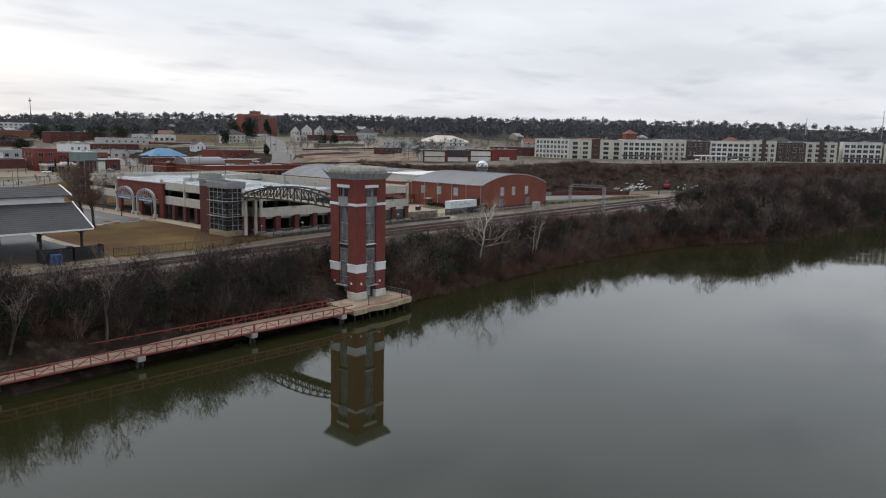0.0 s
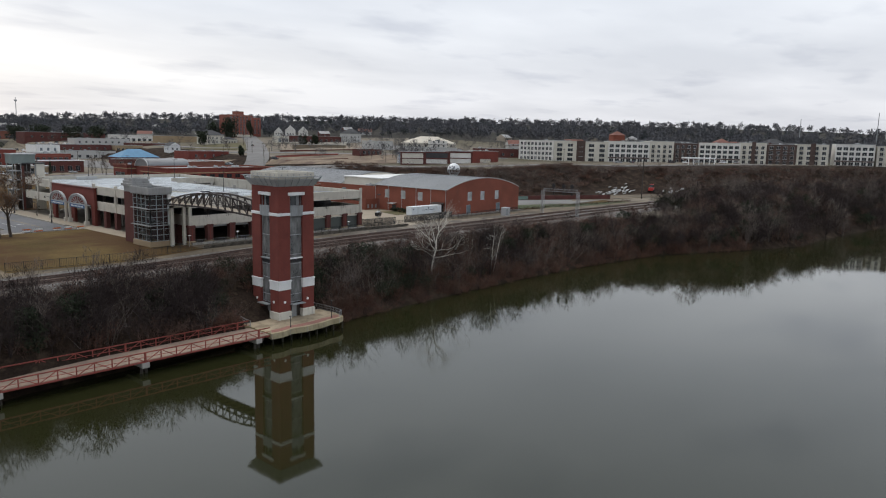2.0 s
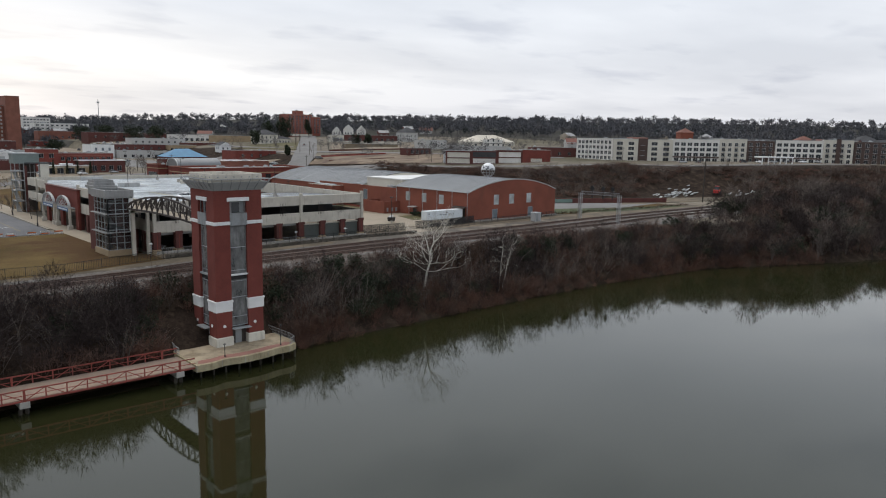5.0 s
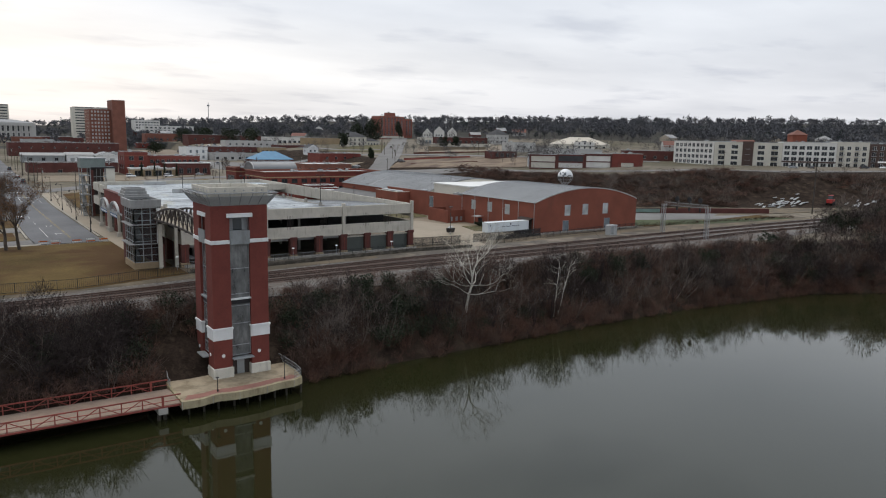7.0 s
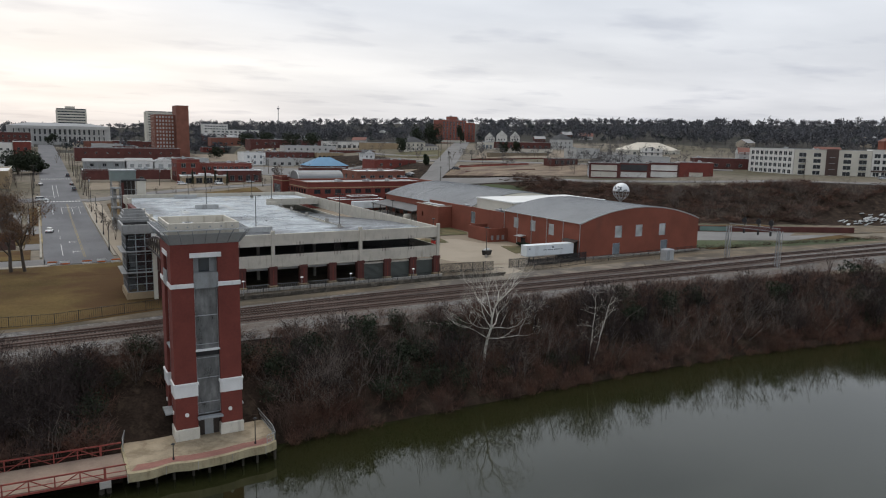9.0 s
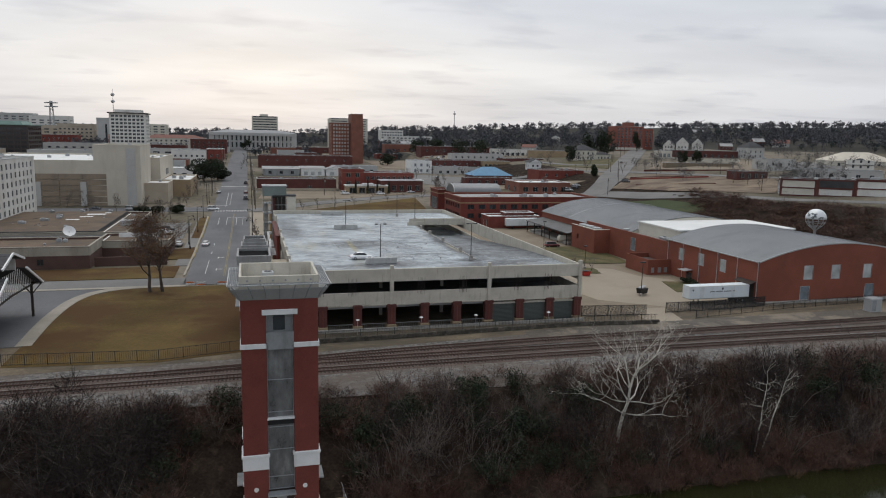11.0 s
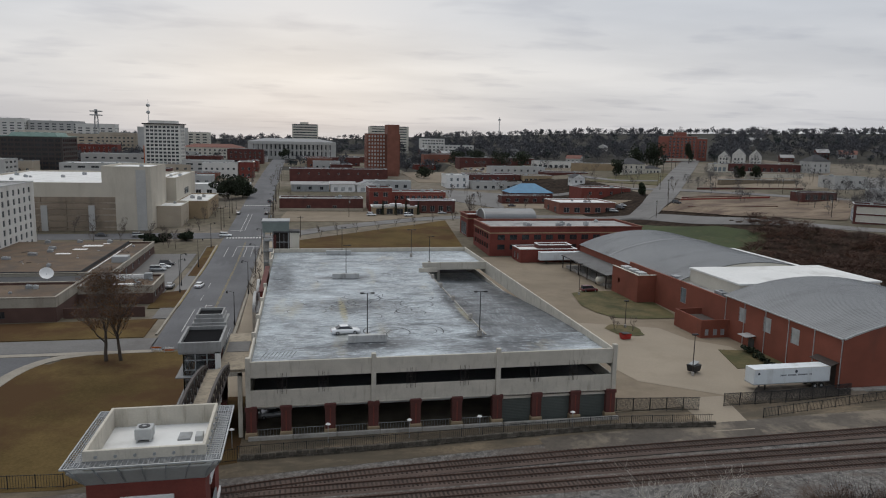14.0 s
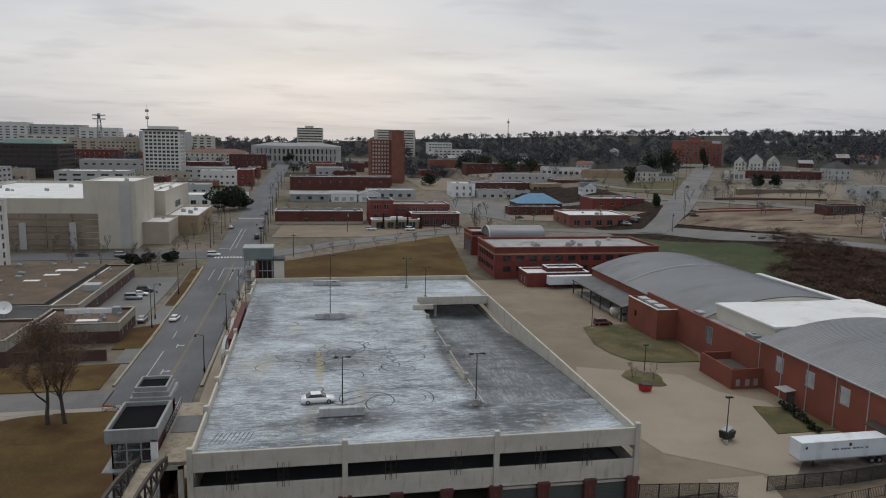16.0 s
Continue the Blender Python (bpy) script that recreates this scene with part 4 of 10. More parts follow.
    for i in range(5):
        part("parapet_strut", Build().beam((-3.1 + 1.55 * i, w - 0.3, 26.7), (-3.1 + 1.55 * i, w - 0.3, 28.2), 0.08, 0.1), PRECAST, t)
    for k in range(4):
        for i in range(6):
            x = -3.4 + i * 1.36
            part("rim_lamp", Build().rod((x, -w - 0.1, 27.75), (x, -w, 27.75), 0.12, 8), GREY_METAL, t, at=pose(0, 0, 0, 0, 0, 90 * k))
    return t


lift_tower()


# ---- exhibition hall with barrel roofs ----
HX0, HX1 = 210.0, 254.0


def barrel(b, x0, x1, y0, y1, eave, rise, thick=0.25, seam=0.61, n=28, over=0.35):
    """A segmental vault along y with raised seams across it."""
    half, mid = (x1 - x0) / 2 + over, (x0 + x1) / 2
    r = (half * half + rise * rise) / (2 * rise)

    def arc(lift):
        a = math.asin(half / r)
        return [(mid + (r + lift) * math.sin(-a + 2 * a * i / n), eave - r + rise + (r + lift) * math.cos(-a + 2 * a * i / n)) for i in range(n + 1)]

    top, seamline, low = arc(0), arc(0.035), arc(-thick)
    rings, y = [], y0
    while y < y1:
        for yy, line in ((y, top), (y + seam - 0.09, top), (y + seam - 0.07, seamline), (y + seam - 0.02, seamline)):
            if yy <= y1:
                rings.append([(x, yy, z) for x, z in line])
        y += seam
    rings.append([(x, y1, z) for x, z in top])
    b.loft(rings, close=False)
    b.loft([[(x, y0, z) for x, z in top], [(x, y0, z) for x, z in low]], close=False)
    b.loft([[(x, y1, z) for x, z in low], [(x, y1, z) for x, z in top]], close=False)
    return b


def gable(b, x0, x1, y0, y1, z0, eave, rise, n=24):
    half, mid = (x1 - x0) / 2, (x0 + x1) / 2
    r = (half * half + rise * rise) / (2 * rise)
    a = math.asin(half / r)
    arc = [(mid + r * math.sin(-a + 2 * a * i / n), eave - r + rise + r * math.cos(-a + 2 * a * i / n)) for i in range(n + 1)]
    ring = lambda y: [(x0, y, z0)] + [(x, y, z) for x, z in arc] + [(x1, y, z0)]
    return b.loft([ring(y0), ring(y1)])


def window(parent, x, y, z, w, h, face="y", glass=GLASS_BLUE, frame=PALE_METAL, proud=0.06, name="window"):
    """A window set in an opening: frame and pane, its face looking along -y, or along -x."""
    m = pose(x, y, z, 0, 0, {"y": 0, "-x": -90, "x": 90, "-y": 180}[face])
    f = Build().box(-w / 2 - 0.08, -proud, -0.08, w / 2 + 0.08, 0.12, 0.0).box(-w / 2 - 0.08, -proud, h, w / 2 + 0.08, 0.12, h + 0.08)
    f.box(-w / 2 - 0.08, -proud, 0, -w / 2, 0.12, h).box(w / 2, -proud, 0, w / 2 + 0.08, 0.12, h)
    ob = part(name, f, frame, parent, at=m)
    part("pane", Build().box(-w / 2, 0.05, 0, w / 2, 0.09, h), glass, ob)
    return ob


def exhibition_hall():
    z0 = 10.9
    t = thing("exhibition_hall", (0, 0, 0), "long red brick hall with two grey barrel roofs", "hall")
    ev = 20.3
    # front hall
    opens = [(12.0, 14.3, z0 + 5.2, z0 + 8.3), (19.5, 21.8, z0 + 5.2, z0 + 8.3), (28.4, 30.7, z0 + 5.2, z0 + 8.3), (11.4, 13.8, z0 + 0.6, z0 + 3.6), (29.3, 31.8, z0 + 0.6, z0 + 3.6)]
    part("front_wall", Build().wall((HX0, 163), (1, 0), HX1 - HX0, z0 - 1, ev, opens, 0.4), BRICK_HALL, t)
    half, rise = (HX1 - HX0) / 2, 3.9
    r = (half * half + rise * rise) / (2 * rise)
    a = math.asin(half / r)
    arc = [(HX0 + half + r * math.sin(-a + 2 * a * i / 24), 0, ev - r + rise + r * math.cos(-a + 2 * a * i / 24)) for i in range(25)]
    g = Build().loft([[(x, 163.0, z) for x, _, z in arc], [(x, 163.4, z) for x, _, z in arc]])
    part("front_gable", g, BRICK_HALL, t)
    trim = Build()
    for p, q in zip(arc, arc[1:]):
        trim.beam((p[0], 162.95, p[2] - 0.02), (q[0], 162.95, q[2] - 0.02), 0.14, 0.3)
    part("gable_trim", trim, PALE_METAL, t, "pale metal verge")
    for k, (u0, u1, lo, hi) in enumerate(opens):
        window(t, HX0 + (u0 + u1) / 2, 163.05, lo, u1 - u0, hi - lo, "y", GLASS_BLUE if k > 2 else GLASS_PALE, PALE_METAL, name="window" if k < 3 else "door")
    part("loading_dock", Build().box(HX0 + 2, 161.8, z0 - 0.8, HX1, 163, z0 + 0.5), CONCRETE, t)
    sw = [(11.4, 13.6, z0 + 5.0, z0 + 7.9), (19.9, 22.1, z0 + 5.0, z0 + 7.9), (28.3, 30.5, z0 + 5.0, z0 + 7.9), (1.2, 5.6, z0, z0 + 4.6)]
    # wall along -y so that its outer face looks to -x
    side = [(36 - b, 36 - a, lo, hi) for a, b, lo, hi in sw]
    part("side_wall", Build().wall((HX0, 199), (0, -1), 35.6, z0 - 1, ev, side, 0.4), BRICK_HALL, t)
    for a, b, lo, hi in sw[:3]:
        window(t, HX0 + 0.05, 163 + (a + b) / 2, lo, b - a, hi - lo, "-x", GLASS_PALE)
    part("dock_shutter", Build().box(HX0 + 0.3, 164.2, z0, HX0 + 0.35, 168.6, z0 + 4.6), DARK_STEEL, t)
    part("dock_awning", Build().beam((HX0, 166.4, z0 + 4.9), (HX0 - 1.6, 166.4, z0 + 4.4), 5.6, 0.12), DARK_STEEL, t, "dark dock awning")
    part("far_wall", Build().wall((HX1, 163.4), (0, 1), 58, z0 - 1, ev, [], 0.4), BRICK_HALL, t)
    roof = barrel(Build(), HX0, HX1, 163.1, 199.4, ev, 3.9)
    part("barrel_roof", roof, SEAM_ROOF, t, "grey standing seam barrel roof")
    for y in (163.2, 170.2, 177.4, 184.5, 191.6, 198.5):
        p = part("downpipe", Build().box(HX0 - 0.12, y, z0, HX0 - 0.01, y + 0.14, ev).box(HX0 - 0.2, y - 0.08, ev - 0.4, HX0 - 0.01, y + 0.22, ev - 0.1), PALE_METAL, t)
    part("gutter", Build().box(HX0 - 0.42, 163, ev - 0.1, HX0 - 0.2, 199.4, ev + 0.12), PALE_METAL, t)
    # flat-roofed link
    part("link_wall", Build().wall((HX0, 247), (0, -1), 47.95, z0 - 1, ev - 0.9, [(29, 31.4, z0 + 3.6, z0 + 7.2)], 0.4).box(HX0 - 0.05, 199, ev - 0.9, HX0 + 0.45, 247, ev - 0.7), BRICK_HALL, t)
    window(t, HX0 + 0.05, 247 - 30.2, z0 + 3.6, 2.4, 3.6, "-x", GLASS_BLUE)
    part("link_roof", Build().box(HX0 + 0.4, 199.4, ev - 2.0, 218, 247, ev - 1.4), GREY_ROOF, t)
    box = Build().box(HX0 + 4.0, 200.0, ev - 1.5, 251, 221, ev + 1.9)
    part("white_link", box, CREAM, t, "pale green-white clerestory block")
    part("white_roof", Build().slab(HX0 + 3.7, 199.8, ev + 1.9, 251.3, 221.2, ev + 2.3, 0.06), MEMBRANE, t, "bright white membrane roof")
    part("roof_unit", Build().slab(HX0 + 1.0, 202.2, ev - 1.4, HX0 + 2.6, 205.2, ev - 0.1, 0.1).rod((HX0 + 1.8, 203.6, ev - 0.1), (HX0 + 1.8, 203.6, ev + 0.2), 0.5, 10), GALV, t)
    part("roof_unit", Build().slab(HX0 + 1.0, 223.0, ev - 1.4, HX0 + 2.8, 225.4, ev - 0.4, 0.1), GALV, t)
    # rear hall
    roof2 = barrel(Build(), HX0 + 0.5, HX0 + 46, 221.0, 286, ev - 1.6, 5.0)
    part("barrel_roof", roof2, SEAM_ROOF, t, "large grey standing seam barrel roof")
    bw, br = 22.75, 5.0
    cr = (bw * bw + br * br) / (2 * br)
    ca = math.asin(bw / cr)
    curve = [(HX0 + 23.25 + cr * math.sin(-ca + 2 * ca * i / 24), ev - 1.6 - cr + br + cr * math.cos(-ca + 2 * ca * i / 24) + 0.32) for i in range(25)]
    joint = Build()
    for (xa, za), (xb, zb) in zip(curve[:18], curve[1:19]):
        joint.beam((xa, 262.0, za), (xb, 262.0, zb), 0.28, 0.08)
    part("roof_joint", joint, PALE_METAL, t, "pale joint across the barrel roof")
    part("roof_edge", Build().box(HX0 + 45.6, 221, ev - 1.7, HX0 + 47.2, 268, ev - 0.4), MEMBRANE, t, "white roof edge")
    part("rear_wall", gable(Build(), HX0 + 0.5, HX0 + 46, 285.6, 286, z0 - 1, ev - 1.6, 5.0), BRICK_HALL, t)
    part("rear_front_gable", gable(Build(), HX0 + 0.5, HX0 + 46, 221.0, 221.3, z0 - 1, ev - 1.6, 4.9), CREAM, t)
    part("rear_side_wall", Build().wall((HX0 + 0.5, 286), (0, -1), 39, z0 - 1, ev - 1.5, [(k * 7 + 2, k * 7 + 6, z0, z0 + 4) for k in range(5)], 0.4), BRICK_HALL, t)
    for k in range(5):
        part("dock_door", Build().box(HX0 + 0.7, 286 - k * 7 - 6, z0, HX0 + 0.75, 286 - k * 7 - 2, z0 + 4), DARK_STEEL, t)
    part("dock_floor", Build().box(HX0 - 5.0, 250, z0 - 0.5, HX0 + 0.5, 284, z0 + 1.1), CONCRETE, t)
    part("dock_canopy", Build().add([(HX0 - 6.4, 248, 15.4), (HX0 + 0.4, 248, 16.6), (HX0 + 0.4, 285, 16.6), (HX0 - 6.4, 285, 15.4), (HX0 - 6.4, 248, 15.1), (HX0 + 0.4, 248, 16.3), (HX0 + 0.4, 285, 16.3), (HX0 - 6.4, 285, 15.1)], [(0, 1, 2, 3), (7, 6, 5, 4), (0, 4, 5, 1), (1, 5, 6, 2), (2, 6, 7, 3), (3, 7, 4, 0)]), DOCK_ROOF, t, "dark grey metal dock canopy")
    for k in range(6):
        part("canopy_post", Build().box(HX0 - 6.2, 249 + k * 7, z0, HX0 - 5.9, 249.3 + k * 7, 15.3), DARK_STEEL, t)
    # brick annexes
    an = part("annex", Build().wall((HX0 - 5.2, 231), (1, 0), 5.19, z0 - 1, 18.6, [], 0.35).wall((HX0 - 5.2, 246.65), (0, -1), 15.3, z0 - 1, 18.6, [(3.4, 4.6, z0 + 3.4, z0 + 5.0)], 0.35).wall((HX0 - 0.01, 247), (-1, 0), 5.19, z0 - 1, 18.6, [], 0.35), BRICK_HALL, t)
    part("annex_roof", Build().box(HX0 - 4.9, 231.3, 17.6, HX0 + 0.4, 246.7, 18.0), GREY_ROOF, an)
    part("annex_coping", Build().box(HX0 - 5.3, 230.9, 18.6, HX0 - 4.8, 247.1, 18.75).box(HX0 - 4.8, 230.9, 18.6, HX0 + 0.6, 231.4, 18.75), CREAM, an)
    for k in range(3):
        part("roof_unit", Build().slab(HX0 - 3.8, 233.0 + k * 4.4, 18.0, HX0 - 1.6, 236.0 + k * 4.4, 19.0, 0.1), PALE_METAL, an)
    # walled plant yard
    q = part("plant_yard", Build().wall((HX0 - 6.8, 196.9), (1, 0), 6.79, z0 - 0.5, z0 + 4.3, [(1.0, 1.9, z0 + 0.8, z0 + 2.2), (3.0, 4.0, z0 + 0.8, z0 + 2.2), (4.8, 5.8, z0 + 0.8, z0 + 2.2)], 0.3).wall((HX0 - 6.8, 208.1), (0, -1), 10.9, z0 - 0.5, z0 + 4.3, [], 0.3).wall((HX0 - 0.01, 208.4), (-1, 0), 6.79, z0 - 0.5, z0 + 4.3, [], 0.3), BRICK_HALL, t)
    part("yard_vent", Build().box(HX0 - 5.8, 196.96, z0 + 0.8, HX0 - 4.9, 197.1, z0 + 2.2).box(HX0 - 3.8, 196.96, z0 + 0.8, HX0 - 2.8, 197.1, z0 + 2.2).box(HX0 - 2.0, 196.96, z0 + 0.8, HX0 - 1.0, 197.1, z0 + 2.2), GREY_METAL, q)
    part("plant_unit", Build().slab(HX0 - 5.0, 200, z0, HX0 - 1.2, 206, z0 + 3.4, 0.1), DARK_STEEL, q)
    part("door_hood", Build().beam((HX0, 188.6, z0 + 3.2), (HX0 - 2.4, 188.6, z0 + 3.0), 3.0, 0.1), PALE_METAL, t, "pale bracketed door hood")
    part("entrance_door", Build().box(HX0 - 0.06, 187.6, z0, HX0 - 0.01, 189.6, z0 + 2.4), GLASS, t)
    part("stone_plinth", Build().box(HX0 + 0.0, 162.9, z0 - 0.8, HX1, 162.98, z0 + 0.5), CONCRETE, t)
    return t


exhibition_hall()


from mathutils import geometry


# ---- surfaces laid on the ground ----
def laid(name, outline, lift, material, label, category, step=6.0):
    if len(outline) != 4:
        b = Build()
        corners = [Vector((x, y, 0)) for x, y in outline]
        for tri in geometry.tessellate_polygon([corners]):
            p, q, r = (corners[i] for i in tri)
            if (q - p).cross(r - p).z < 0:
                q, r = r, q
            n = max(1, int(max((q - p).length, (r - p).length, (r - q).length) / step))
            at = lambda i, j: (lambda w: (w.x, w.y, land(w.x, w.y) + lift))(p + (q - p) * (i / n) + (r - p) * (j / n))
            for i in range(n):
                for j in range(n - i):
                    b.add([at(i, j), at(i + 1, j), at(i, j + 1)], [(0, 1, 2)])
                    if j < n - i - 1:
                        b.add([at(i + 1, j), at(i + 1, j + 1), at(i, j + 1)], [(0, 1, 2)])
        return structure(name, b, material, label, category)
    return structure(name, drape(outline, lift, step), material, label, category)


laid("ballast", [(-260, 126.5), (60, 127.5), (420, 125), (420, 149), (150, 149.3), (100, 145.4), (60, 143.6), (-260, 138.5)], 0.10, BALLAST, "grey crushed-stone railway ballast", "ballast", 5)
TRACKS = {
    "near": [(-260, 130.5), (-60, 133), (41, 135), (80, 136.3), (115, 137.6), (160, 138), (205, 137.6), (260, 136.2), (330, 133), (420, 127)],
    "middle": [(-260, 134.6), (-60, 137.1), (41, 139), (80, 140.2), (115, 141.5), (160, 142), (205, 141.9), (260, 141), (330, 139), (420, 134)],
    "far": [(88, 140.6), (100, 141.6), (115, 143.8), (135, 145.2), (165, 146.2), (205, 146.4), (260, 146.2), (330, 145.5), (420, 142)],
}


def smooth_line(points, step):
    """Catmull-Rom through the points, at even steps."""
    out = []
    p = [points[0], *points, points[-1]]
    for k in range(1, len(p) - 2):
        a, b, c, d = p[k - 1], p[k], p[k + 1], p[k + 2]
        n = max(2, int(math.hypot(c[0] - b[0], c[1] - b[1]) / step))
        for i in range(n):
            s = i / n
            out.append(tuple(0.5 * (2 * b[j] + (c[j] - a[j]) * s + (2 * a[j] - 5 * b[j] + 4 * c[j] - d[j]) * s * s + (3 * b[j] - a[j] - 3 * c[j] + d[j]) * s ** 3) for j in (0, 1)))
    out.append(points[-1])
    return out


def railway_track(line):
    pts = smooth_line(line, 0.56)
    t = thing("railway_track", (0, 0, 0), "rusty railway track on dark sleepers", "railway track", group="railway tracks")
    ties, rails = Build(), [Build(), Build()]
    z = lambda x, y: land(x, y) + 0.22
    rows = [[], []]
    bed = []
    for i, (x, y) in enumerate(pts):
        q = pts[min(i + 1, len(pts) - 1)]
        o = pts[max(i - 1, 0)]
        d = Vector((q[0] - o[0], q[1] - o[1])).normalized()
        n = Vector((-d.y, d.x))
        zz = z(x, y)
        w = 1.3 + random.uniform(-0.06, 0.06)
        a = [(x + d.x * sx + n.x * sy, y + d.y * sx + n.y * sy) for sx, sy in ((-0.12, -w), (0.12, -w), (0.12, w), (-0.12, w))]
        ties.add([(*p, zz - 0.1) for p in a] + [(*p, zz + 0.05) for p in a], [(4, 5, 6, 7), (0, 1, 5, 4), (1, 2, 6, 5), (2, 3, 7, 6), (3, 0, 4, 7)])
        if i % 5 == 0 or i == len(pts) - 1:
            bed.append([(x + n.x * s, y + n.y * s, zz + h) for s, h in ((-1.9, -0.16), (-1.5, -0.02), (1.5, -0.02), (1.9, -0.16))])
            for k, s in ((0, -0.755), (1, 0.755)):
                c = (x + n.x * s, y + n.y * s)
                rows[k].append([(c[0] + n.x * e, c[1] + n.y * e, zz + h) for e, h in ((-0.07, 0.05), (0.07, 0.05), (0.035, 0.22), (-0.035, 0.22))])
    part("track_bed", Build().loft(bed, close=False), BALLAST_RUST, t)
    tagged(part("sleeper_row", ties, TIE, t), kind="stuff")
    for k in (0, 1):
        part("rail", rails[k].loft(rows[k]), RAIL, t)
    return t


for key in TRACKS:
    railway_track(TRACKS[key])

laid("dirt_verge", [(-120, 140.8), (60, 143.4), (60, 157), (-120, 155)], 0.13, DIRT, "dry dirt verge beside the tracks", "verge")
laid("dirt_verge_deck", [(60, 143.4), (100, 145.2), (150, 149.1), (178, 149), (178, 158.5), (60, 157)], 0.13, DIRT, "dry dirt verge beside the tracks", "verge")
laid("dirt_verge_hall", [(178, 148.8), (340, 149), (340, 161), (178, 161.5)], 0.13, DIRT, "dirt verge along the hall", "verge")
laid("lawn", [(68, 157.3), (107.5, 157.2), (107.5, 190), (68, 196)], 0.16, LAWN, "straw-coloured dormant lawn", "lawn")
laid("lawn_south", [(66, 146.6), (88, 145.6), (108, 149.4), (108, 157.4), (66, 157.4)], 0.17, LAWN, "straw-coloured dormant lawn running down to the fence", "lawn")
laid("lawn_corner", [(68, 190), (103.3, 186), (103.3, 201), (74, 201)], 0.17, LAWN, "straw-coloured dormant lawn", "lawn")
laid("pavement_deck", [(103.4, 174), (107.9, 174), (107.9, 256), (102.6, 256)], 0.18, APRON, "worn concrete pavement along the deck", "pavement")
laid("street", [(86.8, 203), (101.8, 203), (99.5, 1060), (85, 1060)], 0.12, ASPHALT, "wide grey asphalt street with worn markings", "street", 8)
laid("side_road", [(-120, 203.5), (87, 202.8), (87, 211.5), (-120, 213)], 0.12, ASPHALT_OLD, "grey asphalt side road", "road")
structure("kerb_walk", ribbon([(-120, 201.6), (70, 201.6), (88, 201.8)], 1.8, 0.24), KERB, "pale concrete kerb walk", "kerb")
structure("kerb_walk_north", ribbon([(86.2, 214), (86.2, 246), (85.6, 335)], 0.5, 0.27), KERB, "concrete kerb", "kerb")
structure("kerb_walk_deck", ribbon([(102.3, 212), (102.3, 260), (102.2, 345)], 0.6, 0.27), KERB, "concrete kerb", "kerb")
laid("pavement_west", [(82.6, 228), (86.2, 228), (85.8, 332), (82.2, 332)], 0.2, ASPHALT_OLD, "concrete pavement", "pavement")
laid("pavement_east", [(102.6, 256), (107.9, 256), (107.5, 345), (102.5, 345)], 0.2, APRON, "worn concrete pavement", "pavement")
laid("car_park_west", [(66, 255), (80.2, 255), (80.6, 318), (66, 318)], 0.18, ASPHALT_OLD, "small grey car park", "car park")
laid("grass_strip", [(40, 212.5), (84, 212.5), (84, 228), (40, 226)], 0.14, LAWN, "dry grass strip", "lawn")
laid("verge_strip", [(82.6, 330), (83.1, 279.6), (86.0, 278.8), (85.6, 333)], 0.25, LAWN, "dry grass strip between street and car park", "lawn")
laid("verge_corner", [(79.0, 255), (79.6, 238.4), (86.0, 238.4), (86.0, 259.6)], 0.25, LAWN, "dry grass corner beside the street", "lawn")
structure("kerb_yellow", ribbon([(86.55, 238.4), (86.5, 259.6)], 0.35, 0.29), YELLOW, "faded yellow kerb edge", "kerb")
structure("kerb_yellow_north", ribbon([(86.4, 278.8), (86.0, 333)], 0.35, 0.29), YELLOW, "faded yellow kerb edge", "kerb")
laid("cross_street", [(-80, 347), (86, 350), (86, 364), (-80, 360)], 0.125, ASPHALT, "grey asphalt cross street", "street")
laid("back_lawn", [(108, 262), (172, 262), (186, 398), (110, 340)], 0.14, LAWN, "brown dormant grass behind the deck", "lawn")
structure("curving_road", ribbon(smooth_line([(101, 352), (112, 359), (135, 379), (178, 404), (220, 412), (250, 410), (285, 396), (303, 355), (328, 312), (372, 255), (420, 214), (520, 150)], 6), 9.5, 0.15), ASPHALT_OLD, "curving grey road", "road")
laid("diner_yard", [(106, 395), (150, 395), (200, 425), (110, 432)], 0.17, LOT, "pale concrete car park", "car park")
structure("hill_road", ribbon(smooth_line([(283, 392), (305, 412), (356, 487), (410, 570), (464, 655), (560, 806), (743, 1100)], 10), 15.5, 0.35, 8, 1.5), ASPHALT_OLD, "long grey road climbing the hill", "road")
structure("branch_road", ribbon(smooth_line([(352, 500), (330, 516), (320, 560), (316, 600), (290, 690)], 8), 7, 0.4, 6, 1.5), ASPHALT_OLD, "pale branch road", "road")
structure("upper_cross_road", ribbon(smooth_line([(270, 505), (306, 477), (340, 446), (392, 372), (450, 310)], 8), 8, 0.32, 6, 1.5), ASPHALT_OLD, "pale cross road", "road")
laid("yard", [(165, 158.8), (213, 161), (213, 250), (166, 250)], 0.15, LOT, "stained tan concrete service yard", "yard")
laid("yard_rear", [(166, 250), (213, 250), (213, 306), (170, 306)], 0.15, LOT, "stained tan concrete service yard", "yard")
laid("yard_grass", [(188.4, 229.4), (189.2, 222), (191.5, 216.4), (198, 214.2), (206.4, 214), (208.4, 218), (209.6, 231), (204.6, 231.2), (204.6, 245.4), (198, 246.4), (191.5, 244.4)], 0.3, GRASS, "rough green grass island", "lawn", 3)
laid("yard_grass_door", [(198.5, 176), (209.8, 176), (209.8, 186), (202, 188)], 0.3, GRASS, "rough green grass island", "lawn", 3)
laid("planting_island", [(189 + 3.9 * math.cos(0.45 * k) * (1 + 0.15 * math.sin(k * 2.3)), 205 + 5.2 * math.sin(0.45 * k) * (1 + 0.12 * math.sin(k * 1.7))) for k in range(14)], 0.28, GRASS, "rough planting island of dry grass", "verge", 2)
